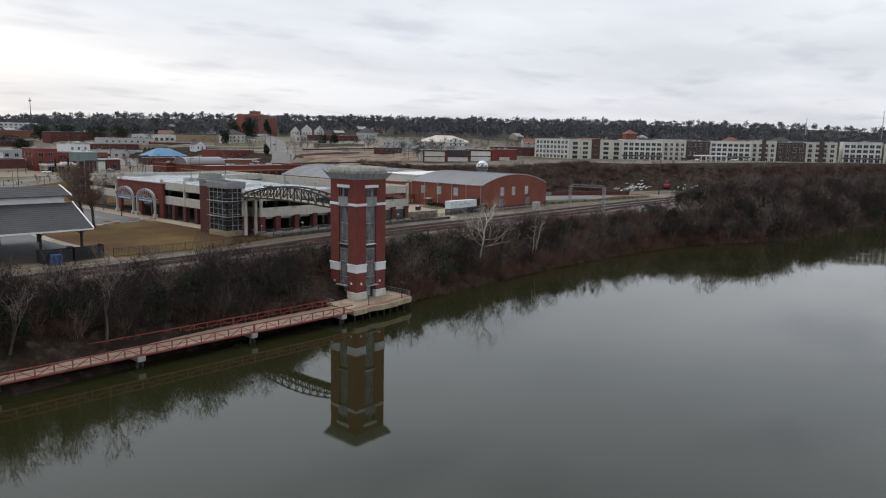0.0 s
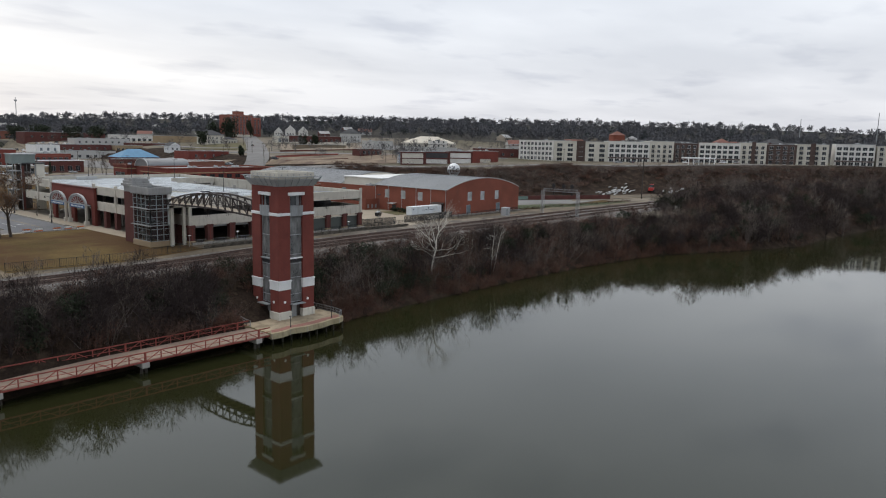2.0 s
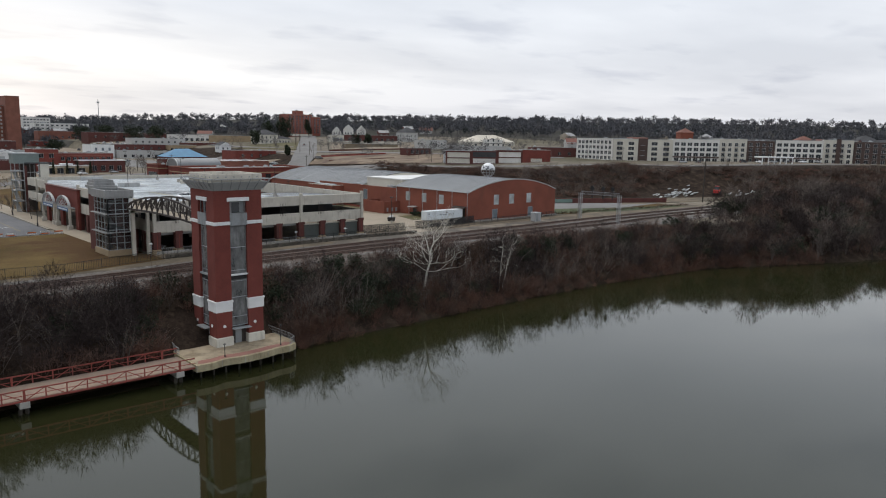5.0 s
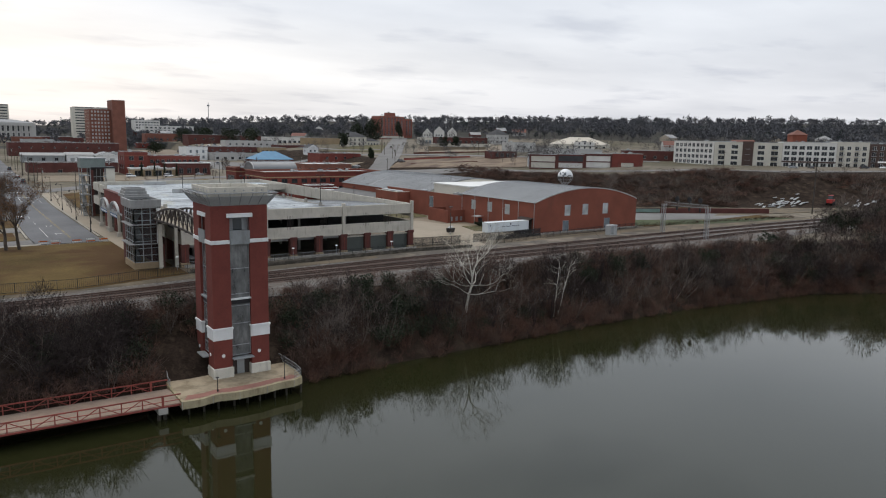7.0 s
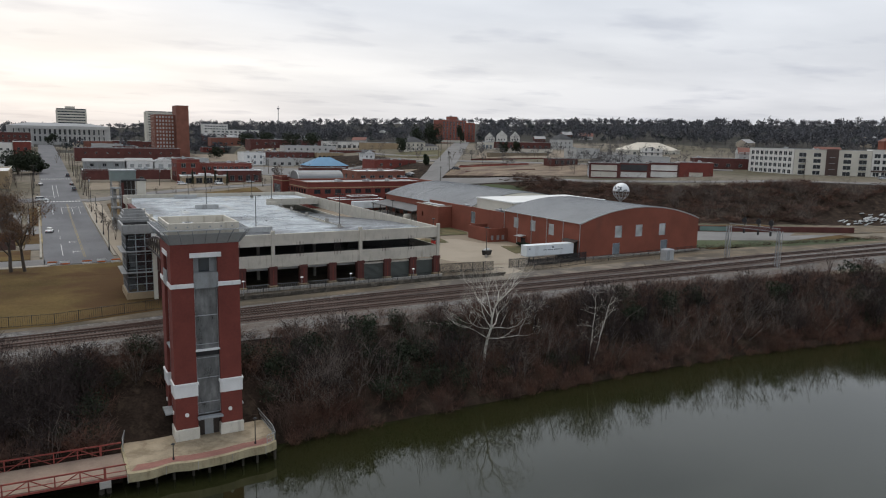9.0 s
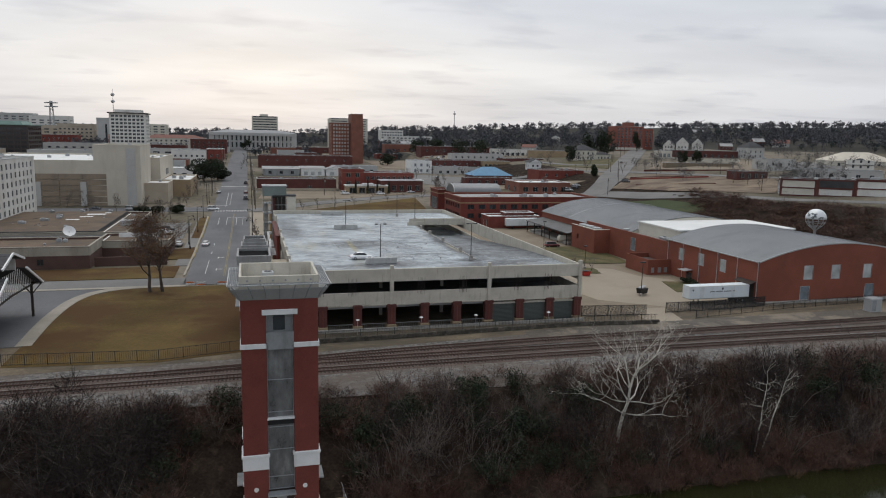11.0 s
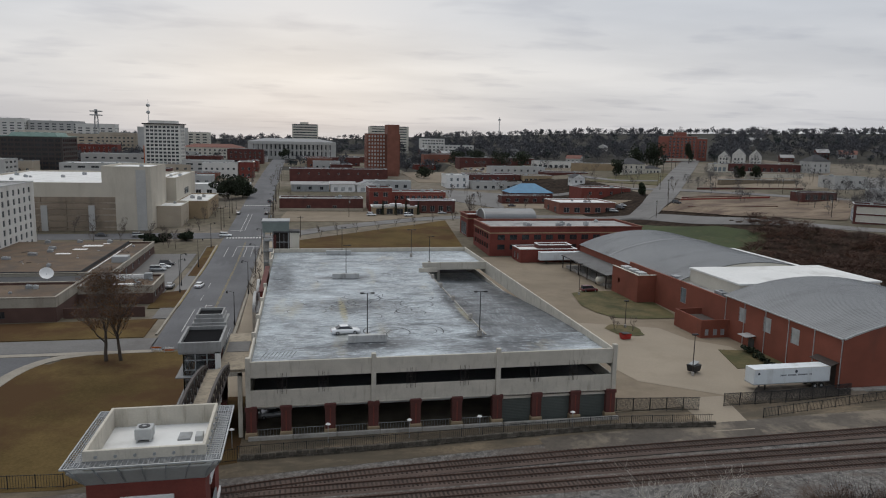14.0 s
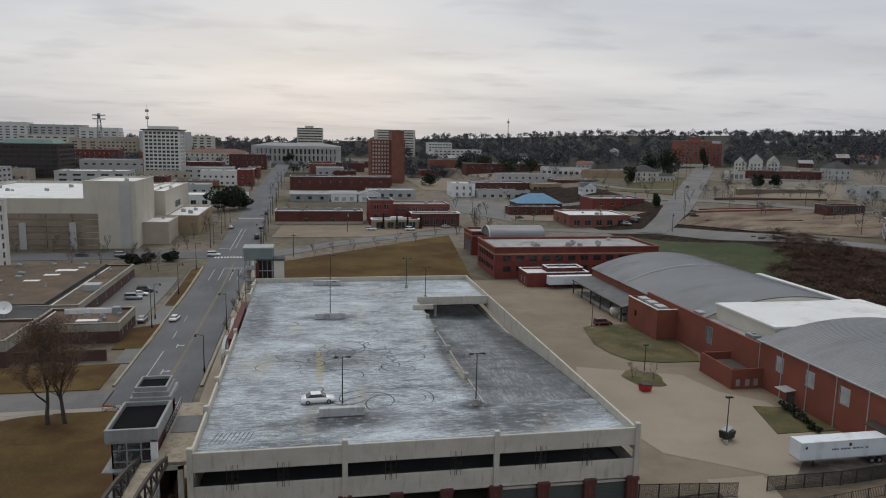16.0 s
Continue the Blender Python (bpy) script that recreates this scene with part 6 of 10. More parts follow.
# ---- entrance portal on the deck's street side ----
def portal():
    t = thing("entrance_portal", (DX0 + 0.6, 206.5, 10.9), "red brick entrance portal with two white arched canopies", "entrance")
    part("portal_wall", Build().wall((-0.5, 29.5), (0, -1), 29.5, 0, 10.6, [(2.2, 13.4, 0, 6.0), (16.0, 27.3, 0, 6.0)], 0.7), BRICK, t)
    part("coping", Build().slab(-0.72, -0.2, 10.6, 0.42, 29.7, 10.85), BRICK_DARK, t, "dark brick coping")
    for y0 in (2.2, 16.1):
        arch, n = Build(), 14
        for rr, w in ((5.6, 0.34), (4.7, 0.2)):
            pts = [(-1.9, y0 + 5.6 - rr * math.cos(math.pi * i / n), 5.9 + rr * 0.52 * math.sin(math.pi * i / n)) for i in range(n + 1)]
            for p, q in zip(pts, pts[1:]):
                arch.beam(p, q, 0.6 if rr > 5 else 0.25, w)
        c = part("arched_canopy", arch, PALE_METAL, t)
        lattice = Build()
        for i in range(1, 8):
            a = math.pi * i / 8
            lattice.beam((-1.9, y0 + 5.6 - 1.4 * math.cos(a), 5.9 + 0.7 * math.sin(a)), (-1.9, y0 + 5.6 - 5.3 * math.cos(a), 5.9 + 2.7 * math.sin(a)), 0.12, 0.14)
        lattice.beam((-1.9, y0 + 0.2, 5.95), (-1.9, y0 + 11, 5.95), 0.25, 0.3)
        part("arch_lattice", lattice, PALE_METAL, c)
        part("sign_band", Build().box(-2.1, y0 + 0.6, 4.9, -1.9, y0 + 10.6, 5.8), BLUE_PAINT, c, "blue sign band")
        bars = Build()
        for i in range(9):
            bars.box(-2.13, y0 + 1.6 + i * 0.95, 5.15, -2.1, y0 + 2.2 + i * 0.95, 5.55)
        part("sign_lettering", bars, WHITE, c)
        for y in (y0 - 0.2, y0 + 10.9):
            part("canopy_column", Build().box(-2.2, y + 0.08, 1.4, -1.6, y + 0.52, 6.2).slab(-2.5, y - 0.2, 0, -1.3, y + 0.8, 1.4, 0.08), PRECAST, c, "pale canopy column")
        part("canopy_roof", Build().box(-1.9, y0, 5.7, -0.5, y0 + 11.2, 5.85), PALE_METAL, c)
    return t


portal()


# ---- on the roof deck ----
def deck_lamp(x, y, heads, base):
    t = thing("deck_lamp", (x, y, 21.2), "tall dark twin-head lamp pole on the deck", "lamp pole", group="deck lamps")
    part("pole", Build().rod((0, 0, base), (0, 0, 7.6), 0.09, 8, 0.06), BLACK, t)
    hd = Build().beam((-0.75, 0, 7.55), (0.75, 0, 7.55), 0.08, 0.08)
    part("arm", hd, BLACK, t)
    for s in ((-1, 1) if heads == 2 else (1,)):
        part("lamp_head", Build().slab(s * 0.85 - 0.3, -0.2, 7.45, s * 0.85 + 0.3, 0.2, 7.65), BLACK, t)
    part("pedestal", Build().frustum(-0.35, -0.35, 0, 0.35, 0.35, base, 0.05), CONCRETE, t)


for x, y, hd, base in ((127.0, 170.9, 2, 0.9), (145.7, 170.2, 2, 0.9), (126.8, 222.4, 1, 1.0), (127.8, 256, 1, 1.0), (146.4, 250.2, 2, 0.9), (149.1, 236.9, 1, 1.1)):
    deck_lamp(x, y, hd, base)
for x0, y0, x1, y1, label in ((123.8, 168.6, 129.9, 169.5, "white-painted concrete wall block on the deck"), (123.6, 221.2, 129.8, 221.8, "low concrete wall on the deck"), (123.4, 255.2, 130.2, 255.8, "low concrete wall on the deck")):
    single("wall_block", Build().slab(x0, y0, 0, x1, y1, 1.15, 0.05), BLOCK_GREY, label, "concrete block", (0, 0, 21.2), group="deck wall blocks")


def tyre_rings():
    rng = random.Random(11)
    for k in range(46):
        b = Build()
        cx, cy = rng.gauss(127.5, 5.5), rng.gauss(195, 6.5)
        r, a0, span = rng.uniform(1.4, 4.4), rng.uniform(0, 6.3), rng.uniform(1.5, 6.0)
        if k > 37:
            cx, cy, r, span = 132 + rng.uniform(-4, 4), 173.5 + rng.uniform(-2, 2), rng.uniform(2.5, 5.5), rng.uniform(2.0, 4.2)
        n = 30
        pts = []
        for i in range(n + 1):
            a = a0 + span * i / n
            rr = r * (1 + 0.12 * math.sin(a * 1.7 + k))
            pts.append((cx + rr * math.cos(a), cy + rr * 0.9 * math.sin(a)))
        w = rng.uniform(0.04, 0.09)
        rings = []
        for i, (x, y) in enumerate(pts):
            q, o = pts[min(i + 1, n)], pts[max(i - 1, 0)]
            d = Vector((q[0] - o[0], q[1] - o[1])).normalized()
            e = w * min(1.0, i / 5, (n - i) / 5)
            rings.append([(x - d.y * e, y + d.x * e, 21.205 + 0.0008 * (k % 12)), (x + d.y * e, y - d.x * e, 21.205 + 0.0008 * (k % 12))])
        b.loft(rings, close=False)
        structure("tyre_mark", b, TYRE_MARK, "curved dark tyre mark on the deck", "tyre mark")
    hatch = Build()
    for x0, y0 in ((110.2, 161.6),):
        for i in range(9):
            hatch.add([(x0 + 0.26 + i * 0.55, y0, 21.205), (x0 + 0.32 + i * 0.55, y0, 21.205), (x0 + 1.1 + i * 0.55, y0 + 3.4, 21.205), (x0 + 0.98 + i * 0.55, y0 + 3.4, 21.205)], [(0, 1, 2, 3)])
    structure("hatch_lines", hatch, TYRE_MARK, "dark hatched no-parking lines", "road marking")


tyre_rings()


# ---- vehicles ----
def car(at, yaw, paint, label, kind_="sedan", group="parked cars"):
    """A car along x: lofted body with wheel arches cut by dark wells, glasshouse, wheels, lamps."""
    t = thing("car", at, label, "car", yaw, group=group)
    van = kind_ in ("van", "suv")
    L2, wd, belt, rf = (2.4, 0.92, 0.95, 1.45) if not van else (2.45, 0.97, 1.1, 1.85)

    def ring(x, half, lo, hi):
        return [(x, -half, lo), (x, -half - 0.03, (lo + hi) / 2), (x, -half + 0.07, hi), (x, half - 0.07, hi), (x, half + 0.03, (lo + hi) / 2), (x, half, lo)]

    hood = belt - 0.12
    xs = [(-L2, wd - 0.2, 0.42, belt - 0.28), (-L2 + 0.12, wd - 0.06, 0.3, belt - 0.1), (-L2 + 0.7, wd, 0.24, belt), (-0.6, wd, 0.22, belt), (0.7, wd, 0.22, belt - 0.02), (L2 - 0.9, wd, 0.24, hood), (L2 - 0.25, wd - 0.08, 0.28, hood - 0.14), (L2, wd - 0.25, 0.42, hood - 0.3)]
    part("body", Build().loft([ring(*r) for r in xs]), paint, t, "", True)
    if van:
        gx = [(-L2 + 0.15, wd - 0.08, belt - 0.06), (-L2 + 0.35, wd - 0.2, rf), (0.55, wd - 0.2, rf), (1.25, wd - 0.1, belt - 0.05)]
    else:
        gx = [(-1.75, wd - 0.1, belt - 0.06), (-0.95, wd - 0.26, rf), (0.35, wd - 0.26, rf), (1.15, wd - 0.12, belt - 0.08)]
    g = Build()
    lo = [(gx[0][0], -gx[0][1], gx[0][2]), (gx[3][0], -gx[3][1], gx[3][2]), (gx[3][0], gx[3][1], gx[3][2]), (gx[0][0], gx[0][1], gx[0][2])]
    hi = [(gx[1][0], -gx[1][1], rf - 0.05), (gx[2][0], -gx[2][1], rf - 0.05), (gx[2][0], gx[2][1], rf - 0.05), (gx[1][0], gx[1][1], rf - 0.05)]
    g.loft([lo, hi])
    part("glasshouse", g, GLASS, t)
    part("roof", Build().frustum(gx[1][0] - 0.06, -gx[1][1] - 0.02, rf - 0.06, gx[2][0] + 0.06, gx[1][1] + 0.02, rf, 0.08), paint, t)
    for sx in (-1, 1):
        for sy in (-1, 1):
            x, y = sx * (L2 - 0.95), sy * (wd - 0.06)
            w = part("wheel", Build().rod((x, y - 0.11, 0.32), (x, y + 0.11, 0.32), 0.32, 14), RUBBER, t)
            part("rim", Build().rod((x, y + sy * 0.10, 0.32), (x, y + sy * 0.13, 0.32), 0.2, 10), GALV, w)
    for sy in (-1, 1):
        part("headlight", Build().box(L2 - 0.22, sy * (wd - 0.35) - 0.18, hood - 0.38, L2 - 0.06, sy * (wd - 0.35) + 0.18, hood - 0.24), GLASS_PALE, t)
        part("tail_light", Build().box(-L2 - 0.02, sy * (wd - 0.35) - 0.16, belt - 0.4, -L2 + 0.12, sy * (wd - 0.35) + 0.16, belt - 0.26), RED_PAINT, t)
    return t


car((123.7, 174.2, 21.21), 4, CAR_WHITE, "white sedan parked on the deck beside a lamp pole")
car((88.6, 263.2, land(88, 263) + 0.13), 84, CAR_WHITE, "white car driving lane of the street", group="street cars")
car((86.9, 354, land(87, 354) + 0.13), 0, CAR_WHITE, "white van at the crossing", "van", group="street cars")
for x, y, p, lb, k in ((73.0, 288.5, CAR_SILVER, "silver car in the small car park", "suv"), (73.6, 293.5, CAR_WHITE, "pale car in the small car park", "sedan"), (74.0, 298.6, CAR_DARK, "dark car in the small car park", "suv"), (80.8, 263, CAR_SILVER, "grey car at the pavement edge", "sedan"), (100.2, 420, CAR_DARK, "dark car parked on the street", "sedan"), (100.0, 468, CAR_DARK, "dark car parked on the street", "suv")):
    car((x, y, land(x, y) + 0.19), 0 if x < 90 and x != 80.8 else 88, p, lb, k)
car((197.6, 246.2, 11.16), 2, CAR_RED, "maroon pickup truck parked in the yard", "suv")
car((151.5, 414, land(151, 414) + 0.2), 5, CAR_WHITE, "white van parked by the diner", "van")
car((189, 421, land(189, 421) + 0.2), 5, CAR_SILVER, "pale car parked by the brick building", "sedan")
car((309, 398, land(309, 398) + 0.4), -30, CAR_DARK, "dark van beside the cleared lot", "van")
car((283, 417, land(283, 417) + 0.2), -50, CAR_SILVER, "grey car beside the low brick building", "suv")
car((366, 507, land(366, 507) + 0.45), 58, CAR_DARK, "dark car on the hill road", "sedan", group="street cars")
car((112, 165, 11.0), 10, CAR_SILVER, "pale car inside the deck's ground floor", "sedan")


def semi_trailer(at, yaw, length, label, text):
    t = thing("semi_trailer", at, label, "trailer", yaw, group="trailers")
    w = 1.28
    part("box", Build().slab(0, -w, 1.25, length, w, 4.05, 0.06), TRAILER_WHITE, t)
    part("top_rail", Build().box(-0.02, -w - 0.02, 3.93, length + 0.02, w + 0.02, 4.0), CREAM, t)
    part("bottom_rail", Build().box(-0.02, -w - 0.02, 1.2, length + 0.02, w + 0.02, 1.34), GALV, t)
    if text:
        bars = Build()
        for k, n in ((0, 5), (1, 7), (2, 8), (3, 2)):
            x = 5.2 + (0, 1.5, 3.5, 5.8)[k]
            for i in range(n):
                bars.box(x + i * 0.24, -w - 0.025, 2.62, x + i * 0.24 + 0.15, -w - 0.005, 2.86)
        part("lettering", bars, INK, t)
        part("emblem", Build().rod((8.3, -w - 0.02, 3.35), (8.3, -w, 3.35), 0.28, 8), INK, t)
        part("emblem", Build().rod((0.9, -w - 0.02, 3.2), (0.9, -w, 3.2), 0.22, 8), INK, t)
    for i, x in enumerate((length - 2.9, length - 1.6)):
        for s in (-1, 1):
            wl = part("wheel", Build().rod((x, s * 1.2 - 0.14, 0.52), (x, s * 1.2 + 0.14, 0.52), 0.52, 14), RUBBER, t)
            part("rim", Build().rod((x, s * 1.2 + s * 0.13, 0.52), (x, s * 1.2 + s * 0.17, 0.52), 0.26, 10), GALV, wl)
    part("chassis", Build().box(length - 4, -0.5, 0.75, length - 0.4, 0.5, 1.25), BLACK, t)
    for s in (-1, 1):
        part("landing_leg", Build().box(2.5, s * 0.8 - 0.08, 0.0, 2.7, s * 0.8 + 0.08, 1.25), BLACK, t)


semi_trailer((193.6, 165.3, 11.15), 0.5, 15.2, "white box trailer backed against the hall dock", True)
semi_trailer((198.2, 292.3, 11.2), 0.5, 16.0, "plain white box trailer beside the shed", False)


def tank(at):
    t = thing("storage_tank", at, "pale horizontal storage tank on saddles", "tank")
    rings = []
    for k, (x, r) in enumerate(((0, 0.1), (0.15, 0.8), (0.5, 1.15), (6.2, 1.15), (6.55, 0.8), (6.7, 0.1))):
        rings.append([(x, r * math.cos(2 * math.pi * i / 16), 1.6 + r * math.sin(2 * math.pi * i / 16)) for i in range(16)])
    part("shell", Build().loft(rings), CREAM, t, "", True)
    for x in (1.2, 5.2):
        part("saddle", Build().box(x, -0.9, 0, x + 0.35, 0.9, 0.9), CONCRETE, t)


tank((203.2, 254.5, 11.1))


def dumpster(at, yaw, paint, label):
    t = thing("dumpster", at, label, "dumpster", yaw)
    part("bin", Build().frustum(-0.95, -0.7, 0.15, 0.95, 0.7, 1.25, -0.12), paint, t)
    part("lid", Build().beam((-1.0, 0, 1.45), (1.0, 0, 1.28), 1.7, 0.07), BLACK, t)
    part("pocket", Build().box(-0.5, -0.9, 0.7, 0.5, -0.82, 0.85), paint, t)


dumpster((186.0, 198.4, 11.15), 10, RED_PAINT, "red dumpster on the yard")


def yard_light(x, y, h, label):
    t = thing("yard_light", (x, y, land(x, y) + 0.15), label, "lamp pole", group="yard lights")
    part("pole", Build().rod((0, 0, 0), (0, 0, h), 0.11, 8, 0.07), DARK_STEEL, t)
    part("lamp_head", Build().slab(-0.55, -0.25, h - 0.25, 0.55, 0.25, h), BLACK, t)
    part("foot", Build().rod((0, 0, 0), (0, 0, 0.7), 0.3, 10), CONCRETE, t)


yard_light(187.6, 173.6, 8.0, "yard lamp pole with a box at its foot")
yard_light(192.9, 242.2, 9.0, "tall yard lamp pole")
yard_light(190.2, 207.4, 6.5, "yard lamp pole on the planting island")
t_ = thing("trash_trailer", (188.8, 175.2, 11.15), "dark machine with open lids beside the yard lamp", "machine", 25)
part("hopper", Build().frustum(-1.0, -0.7, 0.4, 1.0, 0.7, 1.6, -0.15), BLACK, t_)
part("lid", Build().beam((-0.9, 0, 1.7), (0.8, 0, 2.1), 1.2, 0.07), GREY_METAL, t_)
part("leg", Build().box(-0.8, -0.5, 0, -0.65, -0.35, 0.5), BLACK, t_)
part("leg", Build().box(0.6, 0.3, 0, 0.75, 0.45, 0.5), BLACK, t_)


# ---- street lamps ----
def street_lamp(x, y, h=7.4, yaw=0.0, double=False):
    t = thing("street_lamp", (x, y, land(x, y) + 0.2), "black street lamp with a drooping arm", "street lamp", yaw, group="street lamps")
    part("pole", Build().rod((0, 0, 0), (0, 0, h), 0.12, 8, 0.06).rod((0, 0, 0), (0, 0, 0.9), 0.2, 8), BLACK, t)
    for s in ((1, -1) if double else (1,)):
        part("arm", Build().beam((0, 0, h - 0.2), (s * 1.5, 0, h + 0.25), 0.07, 0.07), BLACK, t)
        part("lamp_head", Build().rod((s * 1.5, 0, h - 0.3), (s * 1.5, 0, h + 0.2), 0.26, 8, 0.1), BLACK, t)


for x, y, a in ((101.7, 220.3, 180), (84.5, 256, 0), (83.5, 265, 0), (84.3, 294, 0), (102.7, 283, 180), (84.1, 330, 0), (102.6, 252, 180), (103.0, 316, 180), (103, 372, 180), (84, 378, 0), (103, 400, 180), (84, 405, 0), (103, 430, 180), (103, 470, 180), (84, 440, 0), (103, 520, 180), (84, 500, 0)):
    street_lamp(x, y, 7.6 if y < 240 else 9.0, a)
for x, y in ((120, 154.0), (131.5, 153.9), (141.8, 153.7), (156, 153.3), (107, 154)):
    t_ = thing("bollard_light", (x, y, land(x, y) + 0.13), "small pale path light beside the deck", "path light", group="path lights")
    part("post", Build().rod((0, 0, 0), (0, 0, 2.7), 0.05, 7), GALV, t_)
    part("cap", Build().rod((0, 0, 2.7), (0, 0, 2.85), 0.38, 10, 0.2), WHITE, t_)


# ---- fences ----
def fence(name, pts, h, material, label, gap, post, group):
    t = thing(name, (0, 0, 0), label, "fence", group=group)
    for a, b in zip(pts, pts[1:]):
        d = math.hypot(b[0] - a[0], b[1] - a[1])
        n = max(1, int(d / post))
        for i in range(n):
            s, q = i / n, (i + 1) / n
            p, r = (a[0] + (b[0] - a[0]) * s, a[1] + (b[1] - a[1]) * s), (a[0] + (b[0] - a[0]) * q, a[1] + (b[1] - a[1]) * q)
            z, z2 = land(*p) + 0.1, land(*r) + 0.1
            part("post", Build().box(p[0] - 0.05, p[1] - 0.05, z, p[0] + 0.05, p[1] + 0.05, z + h + 0.1), material, t)
            d = math.hypot(r[0] - p[0], r[1] - p[1])
            m = max(1, int(d / gap))
            xs = [0.0]
            for j in range(1, m):
                xs += [d * j / m - 0.016, d * j / m + 0.016]
            xs.append(d)
            g, _ = grid_piece(xs, [0.1, 0.17, 0.23, h - 0.06, h, h + 0.08], lambda i, j: j in (1, 3) or (i % 2 == 1), -0.02, 0.02)
            c, k = (r[0] - p[0]) / d, (r[1] - p[1]) / d
            g.v = [(p[0] + x * c - y * k, p[1] + x * k + y * c, z + (z2 - z) * x / d + h_) for x, y, h_ in g.v]
            part("fence_panel", g, material, t)
    return t


laid("shed_drive", [(-60, 157), (66, 157.2), (70, 203.4), (-60, 203.4)], 0.14, ASPHALT, "dark asphalt drive round the shed", "road")
structure("drive_walk", ribbon(smooth_line([(66.2, 157.2), (65.6, 175), (66.6, 190), (70, 198), (76, 201.4), (80, 201.6)], 2), 2.4, 0.22, 2), KERB, "pale concrete walk along the drive", "pavement")
laid("lawn_edge", [(66, 157.3), (68.2, 157.3), (68.2, 196), (66, 190)], 0.15, LAWN, "straw-coloured lawn edge", "lawn")
fence("iron_fence", [(66, 147.4), (88, 146.2), (102, 149.0), (108, 149.9)], 1.8, BLACK, "black picket fence along the lawn", 0.3, 3.0, "fences")
fence("iron_fence", [(108, 150.3), (126, 150.9), (145, 152.0), (162, 152.9), (178, 151.4)], 1.9, BLACK, "black picket fence below the deck", 0.28, 3.0, "fences")
for (ax, ay), (bx, by) in zip([(108, 149.8), (126, 150.4), (145, 151.5), (162, 152.4)], [(126, 150.4), (145, 151.5), (162, 152.4), (178, 150.9)]):
    rw = Build()
    rngw = random.Random(int(ax))
    nw = int((bx - ax) / 0.9)
    for i in range(nw):
        u, v = i / nw, (i + 1) / nw
        for lv in (0, 1):
            x0, x1 = ax + (bx - ax) * u + 0.03 + 0.4 * lv, ax + (bx - ax) * v - 0.03 + 0.4 * lv
            y0 = ay + (by - ay) * u + rngw.uniform(-0.05, 0.05)
            rw.slab(x0, y0, 10.85 + lv * 0.55, x1, y0 + 0.45, 11.38 + lv * 0.55 + rngw.uniform(-0.05, 0.05), 0.05)
    tagged(structure("rubble_wall", rw, RUBBLE, "low dark rubble wall below the fence", "wall"), "low dark rubble wall below the fence", "wall", "", "stuff")
fence("iron_fence", [(163, 159.4), (179.5, 157.6)], 2.2, BLACK, "black slatted fence across the yard", 0.09, 2.4, "fences")
fence("iron_fence", [(184.5, 158.6), (196, 158.6), (210, 160.2)], 2.2, BLACK, "black slatted fence by the trailer", 0.1, 2.4, "fences")
fence("iron_fence", [(188, 153.2), (215, 157.4), (252, 160.5)], 1.6, BLACK, "black picket fence along the hall dock", 0.3, 3.0, "fences")
low_wall = Build()
for k in range(9):
    low_wall.slab(109 + k * 6.2, 155.9, 10.7, 115.1 + k * 6.2, 156.3, 11.7, 0.05)
structure("retaining_wall", low_wall, CONCRETE, "low stained concrete wall below the deck", "wall")


# ---- railway signals ----
def signal_gantry():
    t = thing("signal_gantry", (0, 0, 0), "galvanised lattice signal bridge over the tracks", "signal gantry")
    (xa, ya), (xb, yb) = (250, 149.0), (252.3, 135.2)
    zt = 20.0
    for x, y in ((xa, ya), (xb, yb)):
        z0 = land(x, y)
        m = Build()
        for dx, dy in ((-0.45, -0.45), (0.45, -0.45), (0.45, 0.45), (-0.45, 0.45)):
            m.box(x + dx - 0.06, y + dy - 0.06, z0, x + dx + 0.06, y + dy + 0.06, zt)
        z = z0
        while z < zt - 0.8:
            m.beam((x - 0.45, y - 0.45, z), (x + 0.45, y - 0.45, z + 0.9), 0.06, 0.06).beam((x - 0.45, y - 0.45, z + 0.9), (x - 0.45, y + 0.45, z), 0.06, 0.06)
            m.beam((x + 0.45, y + 0.45, z), (x - 0.45, y + 0.45, z + 0.9), 0.06, 0.06)
            z += 0.9
        part("mast", m, GALV, t)
    span = Build()
    for dz in (0, 0.9):
        span.beam((xa, ya, zt + dz - 0.4), (xb, yb, zt + dz - 0.4), 0.14, 0.14)
    for i in range(20):
        s, q = i / 20, (i + 1) / 20
        p = lambda k, z: (xa + (xb - xa) * k, ya + (yb - ya) * k, z)
        span.beam(p(s, zt - 0.4), p(q, zt + 0.5), 0.07, 0.07)
    part("span", span, GALV, t)
    for s in (0.3, 0.58, 0.82):
        x, y = xa + (xb - xa) * s, ya + (yb - ya) * s
        h = part("signal_head", Build().rod((x - 0.25, y - 0.1, zt + 1.7), (x - 0.1, y - 0.1, zt + 1.7), 0.75, 12).box(x - 0.1, y - 0.25, zt + 0.4, x + 0.15, y + 0.1, zt + 2.6), BLACK, t, "black round-backed signal head")
        part("signal_lamp", Build().box(x - 0.2, y - 0.3, zt - 1.7, x + 0.15, y + 0.1, zt - 0.5), BLACK, t)
        part("signal_rail", Build().box(x - 0.4, y - 0.4, zt + 1.0, x + 0.4, y - 0.36, zt + 1.05).box(x + 0.3, y - 0.4, zt, x + 0.36, y - 0.34, zt + 2.2), GALV, t)


signal_gantry()
t_ = thing("signal_cabinet", (230.5, 143.5 + 8.6, 11.0), "pale grey trackside equipment cabinet", "cabinet")
part("body", Build().slab(-1.4, -1.0, 0.2, 1.4, 1.0, 2.9, 0.06), PALE_METAL, t_)
